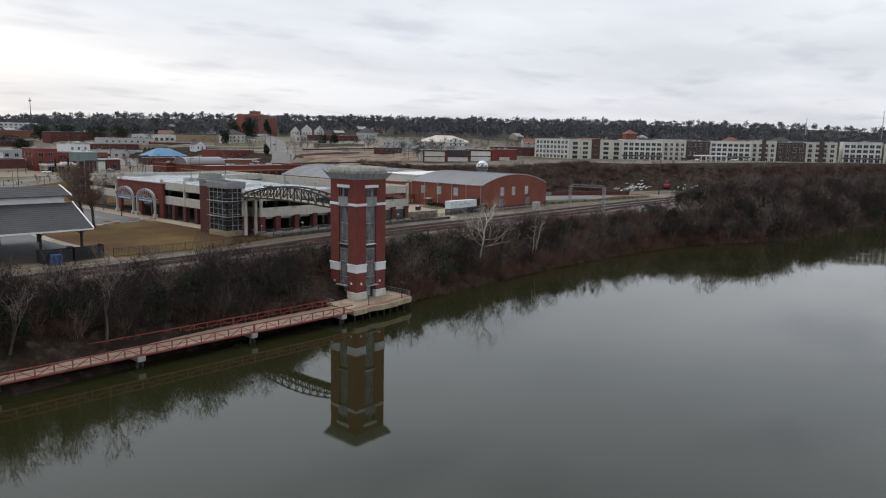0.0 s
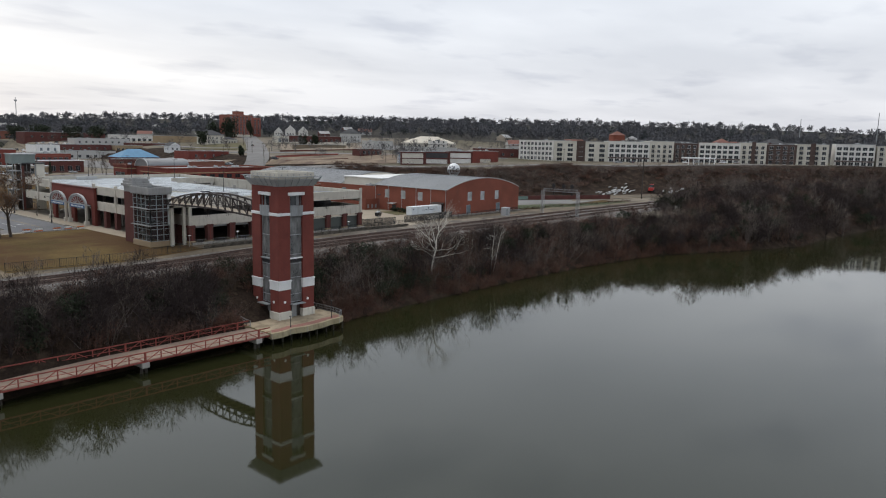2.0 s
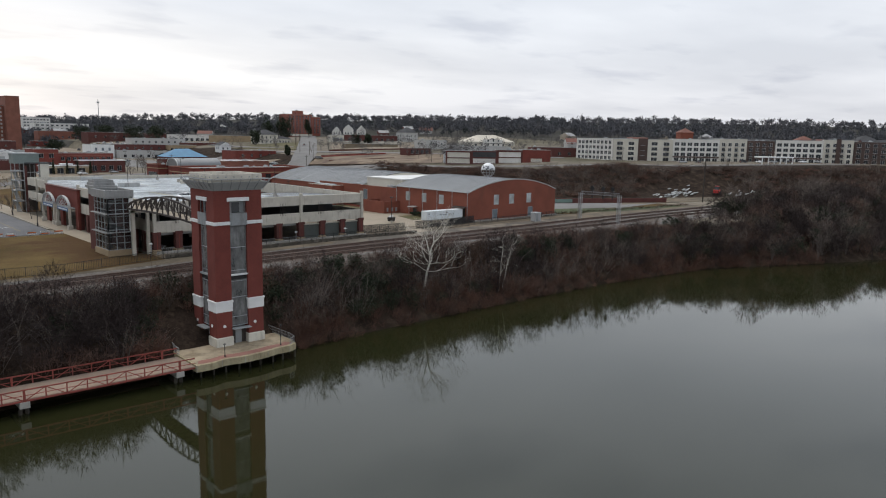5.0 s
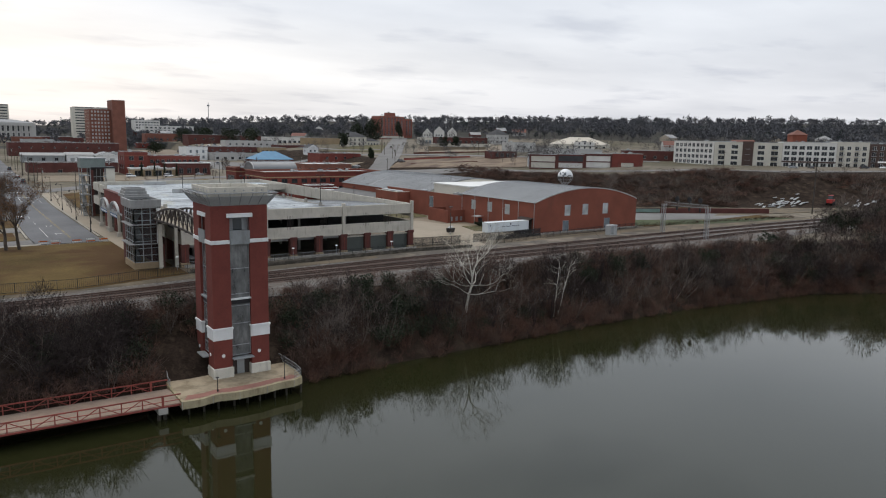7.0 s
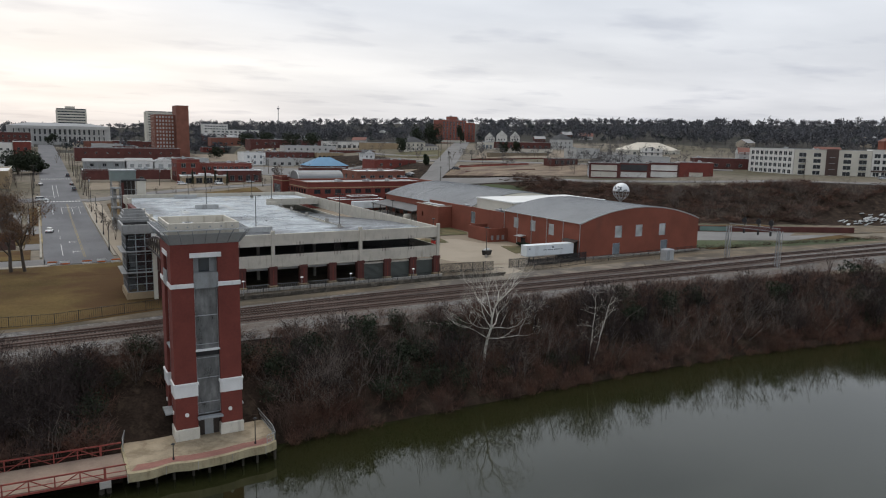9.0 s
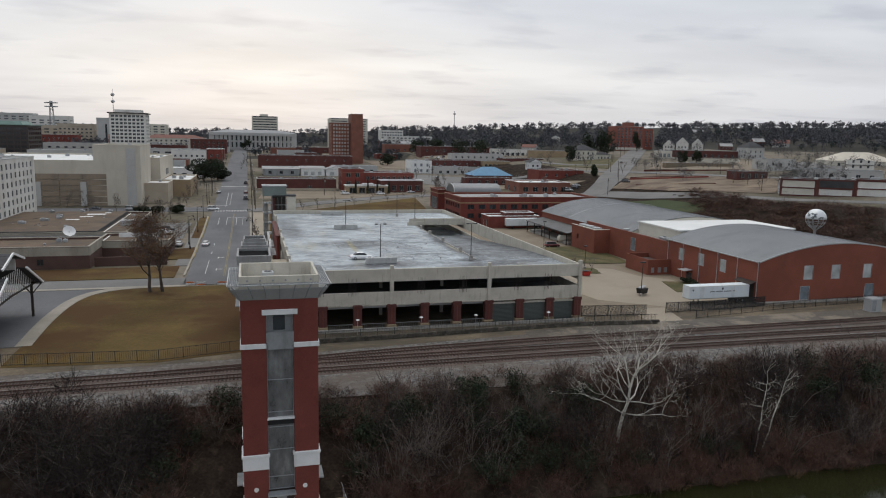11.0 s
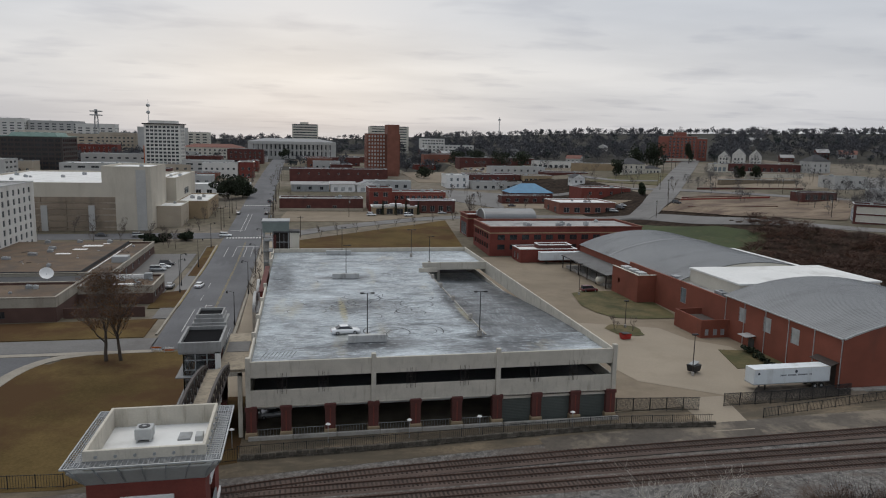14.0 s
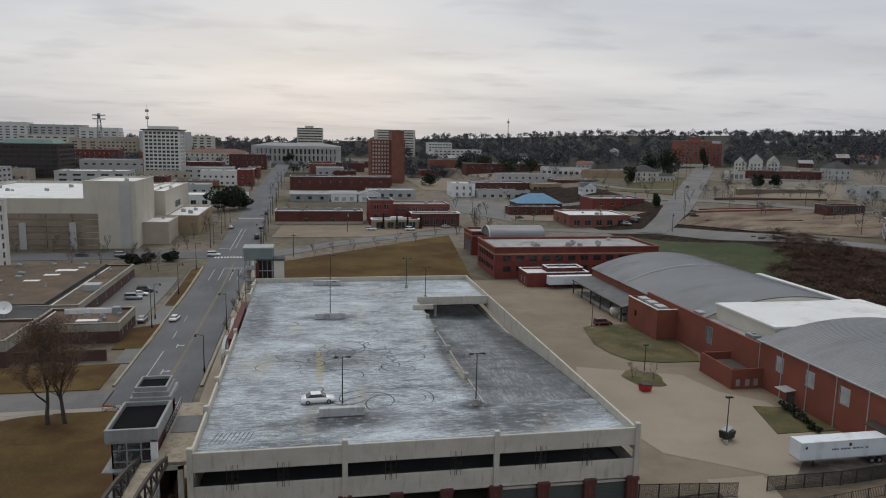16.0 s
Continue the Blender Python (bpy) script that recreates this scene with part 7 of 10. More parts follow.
part("hood", Build().frustum(-1.5, -1.1, 2.9, 1.5, 1.1, 3.1, 0.15), GALV, t_)
part("base", Build().box(-1.5, -1.1, 0, 1.5, 1.1, 0.2), CONCRETE, t_)
part("door", Build().box(-1.1, -1.03, 0.4, -0.1, -1.0, 2.7), GREY_METAL, t_)
wall_long = Build().beam((272, 202, 12), (340, 168, 12), 0.5, 2.2)
structure("brick_wall_east", wall_long, BRICK_DARK, "long low dark brick wall behind the hall", "wall")
structure("green_tarp", Build().beam((289.5, 192.9, 12.1), (298.5, 188.4, 12.1), 0.12, 1.5), GREEN_ROOF, "green banner on the low wall", "banner")
t_ = thing("utility_pole", (358, 160, 11), "tall dark utility pole beside the tracks", "utility pole", group="utility poles")
part("pole", Build().rod((0, 0, 0), (0, 0, 22), 0.3, 8, 0.18), DARK_TIMBER, t_)
part("crossarm", Build().box(-1.4, -0.08, 20.6, 1.4, 0.08, 20.8), DARK_TIMBER, t_)


def silver_dome():
    t = thing("silver_globe", (259, 201, 11), "silvery half globe on a lattice stand", "sculpture")
    c, r0 = 14.2, 2.8
    part("upper_shell", Build().ball((0, 0, c), r0, 9, 1.0, True), SILVER_MAP, t, "silver upper shell with dark patches", True)
    r = Build()
    for i in range(12):
        a, b = 2 * math.pi * i / 12, 2 * math.pi * (i + 1) / 12
        for k in range(3):
            z0, z1 = -1.1 * k, -1.1 * (k + 1)
            q0, q1 = math.sqrt(max(0.2, r0 * r0 - z0 * z0)), math.sqrt(max(0.2, r0 * r0 - z1 * z1))
            r.beam((q0 * math.cos(a), q0 * math.sin(a), c + z0), (q1 * math.cos(a), q1 * math.sin(a), c + z1), 0.12, 0.12)
            r.beam((q0 * math.cos(a), q0 * math.sin(a), c + z0), (q0 * math.cos(b), q0 * math.sin(b), c + z0), 0.12, 0.12)
    part("lower_frame", r, GALV, t)
    part("column", Build().rod((0, 0, -0.2), (0, 0, c - 2), 0.5, 10, 0.35), GALV, t)


silver_dome()




# ---- market shed beside the lawn ----
def market_shed():
    """Long open shed on timber posts: broad dark gabled roof with a raised monitor."""
    t = thing("market_shed", (0, 0, 0), "open timber shed with broad dark shingle roof", "pavilion")
    x0, x1, ys, yr, zc = 6.0, 63.6, 150.8, 166.0, 11.0
    yn = 2 * yr - ys
    lo, mid, top, ridge = 17.0, 21.7, 23.2, 25.0
    for s, ye in ((1, ys), (-1, yn)):
        ym, yo = yr - s * 5.2, yr - s * 6.0
        rows = 14
        for k in range(rows):
            a, b = k / rows, (k + 1) / rows
            p, q = (ye + (ym - ye) * a, lo + (mid - lo) * a), (ye + (ym - ye) * b, lo + (mid - lo) * b)
            part("shingle_course", Build().add([(x0, p[0], p[1] + 0.05), (x1, p[0], p[1] + 0.05), (x1, q[0], q[1] + 0.01), (x0, q[0], q[1] + 0.01), (x0, p[0], p[1] - 0.12), (x1, p[0], p[1] - 0.12), (x1, q[0], q[1] - 0.16), (x0, q[0], q[1] - 0.16)],
                   [(0, 1, 2, 3), (7, 6, 5, 4), (0, 4, 5, 1), (1, 5, 6, 2), (2, 6, 7, 3), (3, 7, 4, 0)]), SLATE, t)
        for k in range(6):
            a, b = k / 6, (k + 1) / 6
            p, q = (yo + (yr - yo) * a, top + (ridge - top) * a), (yo + (yr - yo) * b, top + (ridge - top) * b)
            part("shingle_course", Build().add([(x0 + 5, p[0], p[1] + 0.05), (x1 - 0.4, p[0], p[1] + 0.05), (x1 - 0.4, q[0], q[1] + 0.01), (x0 + 5, q[0], q[1] + 0.01), (x0 + 5, p[0], p[1] - 0.12), (x1 - 0.4, p[0], p[1] - 0.12), (x1 - 0.4, q[0], q[1] - 0.16), (x0 + 5, q[0], q[1] - 0.16)],
                  [(0, 1, 2, 3), (7, 6, 5, 4), (0, 4, 5, 1), (1, 5, 6, 2), (2, 6, 7, 3), (3, 7, 4, 0)]), SLATE, t)
        part("monitor_wall", Build().box(x0 + 5.6, min(ym, ym + s * 0.2), mid - 0.4, x1 - 1.6, max(ym, ym + s * 0.2), top + 0.1), WHITE, t, "white boarded monitor wall")
        part("eave_board", Build().box(x0, ye - 0.08, lo - 0.3, x1, ye + 0.08, lo + 0.02), WHITE, t)
        part("rake_board", Build().beam((x1 + 0.05, ye, lo + 0.02), (x1 + 0.05, ym, mid + 0.02), 0.25, 0.36), WHITE, t, "white rake board")
        part("rake_board", Build().beam((x1 - 0.35, yo, top + 0.02), (x1 - 0.35, yr, ridge + 0.02), 0.25, 0.36), WHITE, t)
        for k in range(8):
            x = x1 - 1.2 - k * 8.0
            y = ye + s * 3.2
            p = part("post", Build().box(x - 0.2, y - 0.2, zc - 0.3, x + 0.2, y + 0.2, 17.7), DARK_TIMBER, t, "dark timber post")
            for dx in (-1, 1):
                part("knee_brace", Build().beam((x, y, 15.4), (x + dx * 1.7, y, 17.5), 0.16, 0.18), DARK_TIMBER, p)
            part("tie_beam", Build().beam((x, ye + s * 0.4, 17.1), (x, yr, 17.6), 0.2, 0.3), DARK_TIMBER, p)
        part("plate_beam", Build().box(x0, ye + s * 3.2 - 0.15, 17.4, x1 - 0.6, ye + s * 3.2 + 0.15, 17.75), DARK_TIMBER, t)
    gl = Build()
    for k in range(30):
        y = ys + 1.0 + k * 1.0
        zt = lo + (mid - lo) * min(1.0, (y - ys) / 10) if y < yr else lo + (mid - lo) * min(1.0, (yn - y) / 10)
        gl.box(x1 - 1.3, y - 0.05, 17.2, x1 - 1.2, y + 0.05, zt - 0.2)
    part("gable_slats", gl, WHITE, t, "white slatted gable")
    for x, w in ((55.2, 2.9), (61.4, 2.9)):
        b = thing("storage_container", (x, 149.2, 10.95), "black mesh-sided storage container beside the shed", "container", group="storage containers")
        part("bed", Build().box(-w, -1.3, 0.1, w, 1.3, 0.4), DARK_STEEL, b)
        part("end_panel", Build().slab(-w, -1.3, 0.4, -w + 0.12, 1.3, 2.9), BLACK, b)
        part("end_panel", Build().slab(w - 0.12, -1.3, 0.4, w, 1.3, 2.9), BLACK, b)
        part("side_panel", Build().slab(-w + 0.12, -1.3, 0.4, w - 0.12, -1.2, 2.5), BLACK, b)
        part("side_panel", Build().slab(-w + 0.12, 1.2, 0.4, w - 0.12, 1.3, 2.5), BLACK, b)
        part("load", Build().frustum(-w + 0.3, -1.1, 0.4, w - 0.3, 1.1, 1.9, 0.3), DARK_ROOF_AND_SHADE, b)
    b = thing("tarped_crate", (54.6, 146.9, 10.95), "blue tarped crate beside the containers", "crate")
    part("crate", Build().frustum(-1.1, -0.7, 0, 1.1, 0.7, 1.9, 0.12), BLUE_PAINT, b)
    part("pallet", Build().box(-1.2, -0.8, -0.15, 1.2, 0.8, 0.0), DARK_TIMBER, b)


market_shed()


# ---- street clutter ----
for k, (x, y) in enumerate(((88.5, 201.2), (91.0, 200.6), (95.5, 200.4), (98.6, 200.9), (101.5, 200.2))):
    b = thing("traffic_barrier", (x, y, land(x, y) + 0.24), "orange and white barrier across the street end", "barrier", 4 * k - 8, group="barriers")
    part("board", Build().box(-1.0, -0.05, 0.65, 1.0, 0.05, 0.95), ORANGE if k % 2 == 0 else WHITE, b)
    part("board", Build().box(-1.0, -0.05, 0.25, 1.0, 0.05, 0.5), WHITE if k % 2 == 0 else ORANGE, b)
    for s in (-0.8, 0.8):
        part("leg", Build().beam((s, -0.35, 0), (s, 0, 1.0), 0.06, 0.06).beam((s, 0.35, 0), (s, 0, 1.0), 0.06, 0.06), GALV, b)


def utility_pole(x, y, h, yaw, box=False):
    t = thing("utility_pole", (x, y, land(x, y)), "grey-brown wooden utility pole with a crossarm", "utility pole", yaw, group="utility poles")
    part("pole", Build().rod((0, 0, -0.3), (0, 0, h), 0.17, 7, 0.11), BARK, t)
    part("crossarm", Build().box(-1.2, -0.07, h - 0.9, 1.2, 0.07, h - 0.75), BARK, t)
    for s in (-1.05, -0.4, 0.4, 1.05):
        part("insulator", Build().rod((s, 0, h - 0.75), (s, 0, h - 0.5), 0.06, 6), GREY_METAL, t)
    if box:
        part("transformer", Build().rod((0.35, 0, h - 2.4), (0.35, 0, h - 1.4), 0.28, 9), GREY_METAL, t)


for k, (x, y, h) in enumerate(((104.4, 356, 10), (104.2, 371, 11), (104.3, 387, 10.5), (104.0, 408, 11), (103.8, 436, 11), (103.6, 462, 11), (103.6, 500, 11), (103.2, 545, 11), (103, 600, 11), (103, 660, 11), (83.4, 372, 10), (83.4, 424, 10), (83.2, 530, 11), (83, 590, 11), (116.5, 351, 9), (140, 410, 9.5), (206, 432, 9), (216, 480, 9.5), (224, 520, 9.5), (232, 446, 9), (262, 447, 9), (291, 385, 9), (303, 396, 10), (318, 424, 10), (328, 452, 9.5), (336, 470, 10), (366, 520, 10), (392, 556, 10), (420, 600, 10), (352, 432, 9), (378, 408, 9), (446, 470, 9), (300, 445, 9), (345, 330, 9), (388, 286, 9.5), (430, 250, 9.5))):
    utility_pole(x, y, h, 90 if x > 280 else 4, k % 3 == 0)
for x, y, a, p, lb, kd in ((288, 420, -50, CAR_DARK, "dark car beside the low brick store", "suv"), (291, 424, -50, CAR_SILVER, "silver car beside the low brick store", "sedan"), (236, 452, 10, CAR_DARK, "dark car on the pale store yard", "sedan"), (262, 452, 0, CAR_DARK, "dark car on the pale store yard", "suv"), (226, 505, 80, CAR_SILVER, "pale car parked on the side street", "van"), (170, 412, 8, CAR_WHITE, "white pickup near the brick building", "suv"), (100.2, 392, 88, CAR_DARK, "dark car parked on the street", "suv"), (86.6, 420, 88, CAR_SILVER, "silver car parked on the street", "sedan"), (400, 470, 30, CAR_DARK, "dark car on the hill lot", "suv"), (446, 458, 20, CAR_SILVER, "silver car on the hill car park", "suv"), (455, 465, 20, CAR_WHITE, "white car on the hill car park", "sedan"), (463, 452, 20, CAR_DARK, "dark car on the hill car park", "van"), (40, 356, 4, CAR_DARK, "dark car on the cross street", "sedan"), (54, 354, 4, CAR_SILVER, "grey car on the cross street", "suv")):
    car((x, y, land(x, y) + 0.32), a, p, lb, kd)
for k in range(14):
    x, y = 240 + (k % 7) * 5.2, 640 + (k // 7) * 16 + (k % 3)
    car((x, y, land(x, y) + 0.3), 88, (CAR_WHITE, CAR_DARK, CAR_SILVER)[k % 3], ("white", "dark", "silver")[k % 3] + " car in the car park below the tower", ("sedan", "suv")[k % 2])
for k in range(10):
    x, y = 452 + k * 7.6, 222 - k * 5.8
    car((x, y, land(x, y) + 0.25), -38 + 90 * (k % 2), (CAR_SILVER, CAR_DARK, CAR_WHITE)[k % 3], ("silver", "dark", "white")[k % 3] + " car in front of the apartments", ("suv", "sedan")[k % 2], group="apartment cars") if k not in (2, 3) else None


# clearing below the bluff: red loader and pale scrap
t_ = thing("loader", (404, 176, land(404, 176) + 0.1), "red construction loader standing in the clearing", "machine", 15)
part("body", Build().slab(-2.4, -1.3, 0.9, 2.0, 1.3, 2.6, 0.15), RED_PAINT, t_)
part("cab", Build().frustum(-1.0, -1.0, 2.6, 0.9, 1.0, 4.3, 0.15), GLASS, t_)
part("cab_roof", Build().slab(-1.0, -1.0, 4.3, 0.9, 1.0, 4.5, 0.05), RED_PAINT, t_)
part("boom", Build().beam((1.8, 0, 2.4), (4.2, 0, 1.4), 0.9, 0.5), RED_PAINT, t_)
part("bucket", Build().frustum(4.0, -1.4, 0.3, 5.2, 1.4, 1.6, 0.2), DARK_STEEL, t_)
for x in (-1.6, 1.3):
    for y in (-1.3, 1.3):
        part("wheel", Build().rod((x, y - 0.3, 0.8), (x, y + 0.3, 0.8), 0.8, 12), RUBBER, t_)
scrap = Build()
rngs = random.Random(8)
for k in range(46):
    x, y = rngs.gauss(384, 8), rngs.gauss(186, 3)
    if k > 34:
        x, y = rngs.gauss(415, 5), rngs.gauss(168, 2)
    z = land(x, y)
    w, d = rngs.uniform(0.6, 1.8), rngs.uniform(0.4, 1.0)
    scrap.beam((x - w, y, z + 0.3), (x + w, y + rngs.uniform(-1, 1), z + rngs.uniform(0.3, 1.2)), d, 0.3)
tagged(structure("scrap_heap", scrap, PALE_METAL, "pale scrap and rubble strewn over the clearing", "rubble"), "pale scrap and rubble strewn over the clearing", "rubble", "", "stuff")


# ---- town buildings ----
def window_mesh(w, h, frame, glass, bars=1):
    """A framed window with uprights, its panes set back."""
    xs = [-w / 2, -w / 2 + 0.07]
    for i in range(1, bars + 1):
        x = -w / 2 + w * i / (bars + 1)
        xs += [x - 0.03, x + 0.03]
    xs += [w / 2 - 0.07, w / 2]
    b, n = grid_piece(xs, [0, 0.07, h - 0.07, h], lambda i, j: j != 1 or i % 2 == 0, -0.03, 0.12, recess=True)
    me = b.mesh("window", frame)
    me.materials.append(glass)
    me.polygons.foreach_set("material_index", [0] * n + [1] * (len(b.f) - n))
    return me


FOOTPRINTS = []


def grid(cols, rows, w, h, first, rise, margin=1.0):
    return dict(cols=cols, rows=rows, w=w, h=h, first=first, rise=rise, margin=margin)


def building(name, label, x, y, w, d, h, wall, roof=GREY_ROOF, front=None, left=None, right=None, yaw=0.0, cap="flat", rise=2.5, glass=GLASS, frame=PALE_METAL, band=None, units=2, z=None, bars=1, category="building", group="", coping=None, cornice=0.0):
    """A building whose front runs along its own x and looks to -y: walls with real openings, windows, roof, coping, roof units."""
    z = land(x + w / 2, y) if z is None else z
    t = thing(name, (x, y, z), label, category, yaw, group)
    c, s = math.cos(radians(yaw)), math.sin(radians(yaw))
    FOOTPRINTS.append((x + c * w / 2 - s * d / 2, y + s * w / 2 + c * d / 2, w / 2, d / 2, c, s))
    sunk = -3.0
    faces = {"front": ((0, 0), (1, 0), w, front, 0), "right": ((w, 0.35), (0, 1), d - 0.7, right, 90), "back": ((w, d), (-1, 0), w, None, 180), "left": ((0, d - 0.35), (0, -1), d - 0.7, left, -90)}
    for key, (o, u, length, g, turn) in faces.items():
        holes = []
        if g:
            pitch = (length - 2 * g["margin"]) / g["cols"]
            me = window_mesh(g["w"], g["h"], frame, glass, bars)
            for i in range(g["cols"]):
                for j in range(g["rows"]):
                    c, lo = g["margin"] + pitch * (i + 0.5), g["first"] + j * g["rise"]
                    holes.append((c - g["w"] / 2, c + g["w"] / 2, lo, lo + g["h"]))
                    part("window", me, None, t, at=pose(o[0] + u[0] * c, o[1] + u[1] * c, lo, 0, 0, turn) @ Matrix.Translation((0, 0.14, 0)))
        part("wall", Build().wall(o, u, length, sunk, h, holes, 0.35), wall, t)
    if cap == "flat":
        part("roof", Build().box(0.3, 0.3, h - 0.9, w - 0.3, d - 0.3, h - 0.5), roof, t)
        e = 0.12 + cornice
        c = Build()
        for x0, y0, x1, y1 in ((-e, -e, w + e, 0.4), (-e, d - 0.4, w + e, d + e), (-e, 0.4, 0.4, d - 0.4), (w - 0.4, 0.4, w + e, d - 0.4)):
            c.box(x0, y0, h, x1, y1, h + 0.18 + cornice * 0.6)
        part("coping", c, coping or PALE_METAL, t)
        rng = random.Random(int(x * 7 + y * 13))
        for k in range(units):
            ux, uy = rng.uniform(0.06, 0.9) * w, rng.uniform(0.1, 0.88) * d
            s = rng.uniform(0.8, 1.6) * (0.62 if roof is BROWN_ROOF else 1.0)
            part("roof_unit", Build().slab(ux, uy, h - 0.5, ux + s * 1.3, uy + s, h - 0.5 + s * 0.9, 0.08).box(ux + 0.2, uy + 0.2, h - 0.5, ux + s * 0.8, uy + s * 0.7, h - 0.4 + s), rng.choice((GALV, PALE_METAL, GREY_METAL)), t)
    else:
        o = 0.5
        if cap == "hip":
            i = min(w, d) / 2 + o - 0.02
            r = Build().add([(-o, -o, h), (w + o, -o, h), (w + o, d + o, h), (-o, d + o, h), (-o + i, -o + i, h + rise), (w + o - i, -o + i, h + rise), (w + o - i, d + o - i, h + rise), (-o + i, d + o - i, h + rise)],
                            [(0, 3, 2, 1), (4, 5, 6, 7), (0, 1, 5, 4), (1, 2, 6, 5), (2, 3, 7, 6), (3, 0, 4, 7)])
        elif cap == "gable_x":
            r = Build().loft([[(-o, -o, h - 0.05), (-o, d + o, h - 0.05), (-o, d / 2, h + rise)], [(w + o, -o, h - 0.05), (w + o, d + o, h - 0.05), (w + o, d / 2, h + rise)]])
        else:
            r = Build().loft([[(-o, -o, h - 0.05), (w / 2, -o, h + rise), (w + o, -o, h - 0.05)], [(-o, d + o, h - 0.05), (w / 2, d + o, h + rise), (w + o, d + o, h - 0.05)]])
        part("roof", r, roof, t)
        if cap == "gable_y":
            part("gable_end", Build().loft([[(0, v, h), (w / 2, v, h + rise * 0.9), (w, v, h)] for v in (-o - 0.05, -o + 0.1)]), wall, t)
        elif cap == "gable_x":
            for v in (-o, w + o):
                part("gable_end", Build().loft([[(v + e, 0, h), (v + e, d / 2, h + rise * 0.9), (v + e, d, h)] for e in (-0.05, 0.05)]), wall, t)
    if band:
        m, lo, hi = band
        part("band", Build().box(-0.06, -0.06, lo, w + 0.06, -0.01, hi).box(-0.06, -0.01, lo, -0.01, d, hi).box(w + 0.01, -0.01, lo, w + 0.06, d, hi), m, t)
    return t


# two-storey brick offices behind the yard
b_ = building("brick_offices", "two-storey red brick office building with pale cornice", 184.6, 308.5, 60, 25, 9.9, BRICK, GREY_ROOF, grid(12, 2, 2.8, 1.9, 1.6, 3.6, 2.0), grid(6, 2, 2.4, 1.9, 1.6, 3.6, 1.5), frame=DARK_STEEL, z=12.0, band=(TAN, 7.6, 8.0), units=9, cornice=0.25, coping=BRICK_BROWN)
b_ = building("entrance_block", "red brick entrance block with tall dark openings", 186.0, 350.5, 13, 14, 9.6, BRICK, GREY_ROOF, grid(2, 1, 1.6, 4.0, 1.4, 4, 2), grid(4, 1, 2.6, 5.4, 0.8, 4, 1.5), z=12.2, band=(TAN, 7.9, 8.3), cornice=0.3, coping=BRICK_BROWN)
v_ = thing("vault_roof_hall", (190.4, 336.5, 12.2), "grey metal barrel vault over the brick lobby", "building")
part("wall", Build().box(0, 0, -2, 21, 13, 9.5), BRICK, v_)
vr = Build()
n_ = 16
vr.loft([[(x, 6.5 - 6.4 * math.cos(math.pi * i / n_), 9.5 + 3.7 * math.sin(math.pi * i / n_)) for i in range(n_ + 1)] for x in (-0.4, 21.4)])
part("vault", vr, SEAM_ROOF, v_, "grey seamed vault")
part("vault_edge", Build().loft([[(x, 6.5 - r * math.cos(math.pi * i / n_), 9.5 + r * 0.58 * math.sin(math.pi * i / n_)) for i in range(n_ + 1)] for x, r in ((-0.7, 6.0), (-0.7, 6.7), (-0.3, 6.7))], close=False), PALE_METAL, v_)
building("brick_shed", "small brick service shed with bright white roof", 192.0, 294.5, 21, 10, 4.4, BRICK, MEMBRANE, None, grid(2, 1, 1.6, 2.2, 0.6, 3), z=11.4, units=1, coping=WHITE)
building("roof_shed", "white-roofed upper block on the brick shed", 200.0, 297.5, 12, 6, 5.4, BRICK_DARK, MEMBRANE, None, None, z=11.4, units=0, coping=WHITE)

# along the street to the hills, right-hand side
building("brick_warehouse", "long low dark red brick warehouse with grey roof", 106, 434, 43, 14, 6.4, BRICK_DARK, GREY_ROOF, grid(2, 1, 2, 2, 0.8, 3, 8), units=4, band=(BEIGE, 0.0, 1.3))
building("brick_corner_block", "taller red brick corner block with dark openings", 152, 431, 12, 18, 12.4, BRICK, DARK_ROOF_AND_SHADE, grid(2, 2, 2.4, 2.4, 3.2, 4.6, 1), grid(3, 2, 2, 2.2, 3.2, 4.6, 1), units=2, band=(BRICK_BROWN, 10.2, 10.6))
building("brick_row", "red brick building with a row of upper windows", 164.1, 433, 29, 16, 10.2, BRICK, GREY_ROOF, grid(9, 1, 1.9, 2.0, 6.2, 4, 1), units=3, band=(BRICK_BROWN, 8.8, 9.1))
building("brick_annex", "low brick annex with pale cornice and dark arched windows", 172.5, 424.4, 24, 8, 6.6, BRICK_DARK, MEMBRANE, grid(5, 1, 2.4, 3.0, 1.0, 3, 1), units=1, coping=WHITE, cornice=0.3)
d_ = building("diner", "low tan diner with white roof and arched openings", 152.5, 419, 23, 7, 4.2, TAN, MEMBRANE, grid(4, 1, 3.2, 2.9, 0.3, 3, 0.8), grid(1, 1, 2.4, 2.6, 0.4, 3, 1), coping=WHITE, units=1, cornice=0.35, band=(CREAM, 3.5, 3.9))
part("raised_gable", Build().prism([(9, -0.4), (15, -0.4), (15, 3), (9, 3)], 4.2, 5.6), WHITE, d_, "raised white gable")
building("brick_long_store", "long red brick store front", 109, 599, 72, 20, 9.6, BRICK_DARK, GREY_ROOF, grid(9, 1, 1.3, 1.3, 5.4, 3, 3), units=5)
building("metal_shed", "pale grey metal shed", 111, 528, 24, 14, 4.6, GREY_METAL, GREY_ROOF, grid(3, 1, 2.2, 2.0, 1.2, 3, 1), cap="gable_x", rise=1.6, group="metal sheds")
building("metal_shed", "white metal shed with bright doors", 136, 527, 16, 14, 5.2, WHITE, GREY_ROOF, grid(3, 1, 2.4, 2.4, 0.6, 3, 1), glass=GLASS_PALE, cap="gable_x", rise=1.4, group="metal sheds")
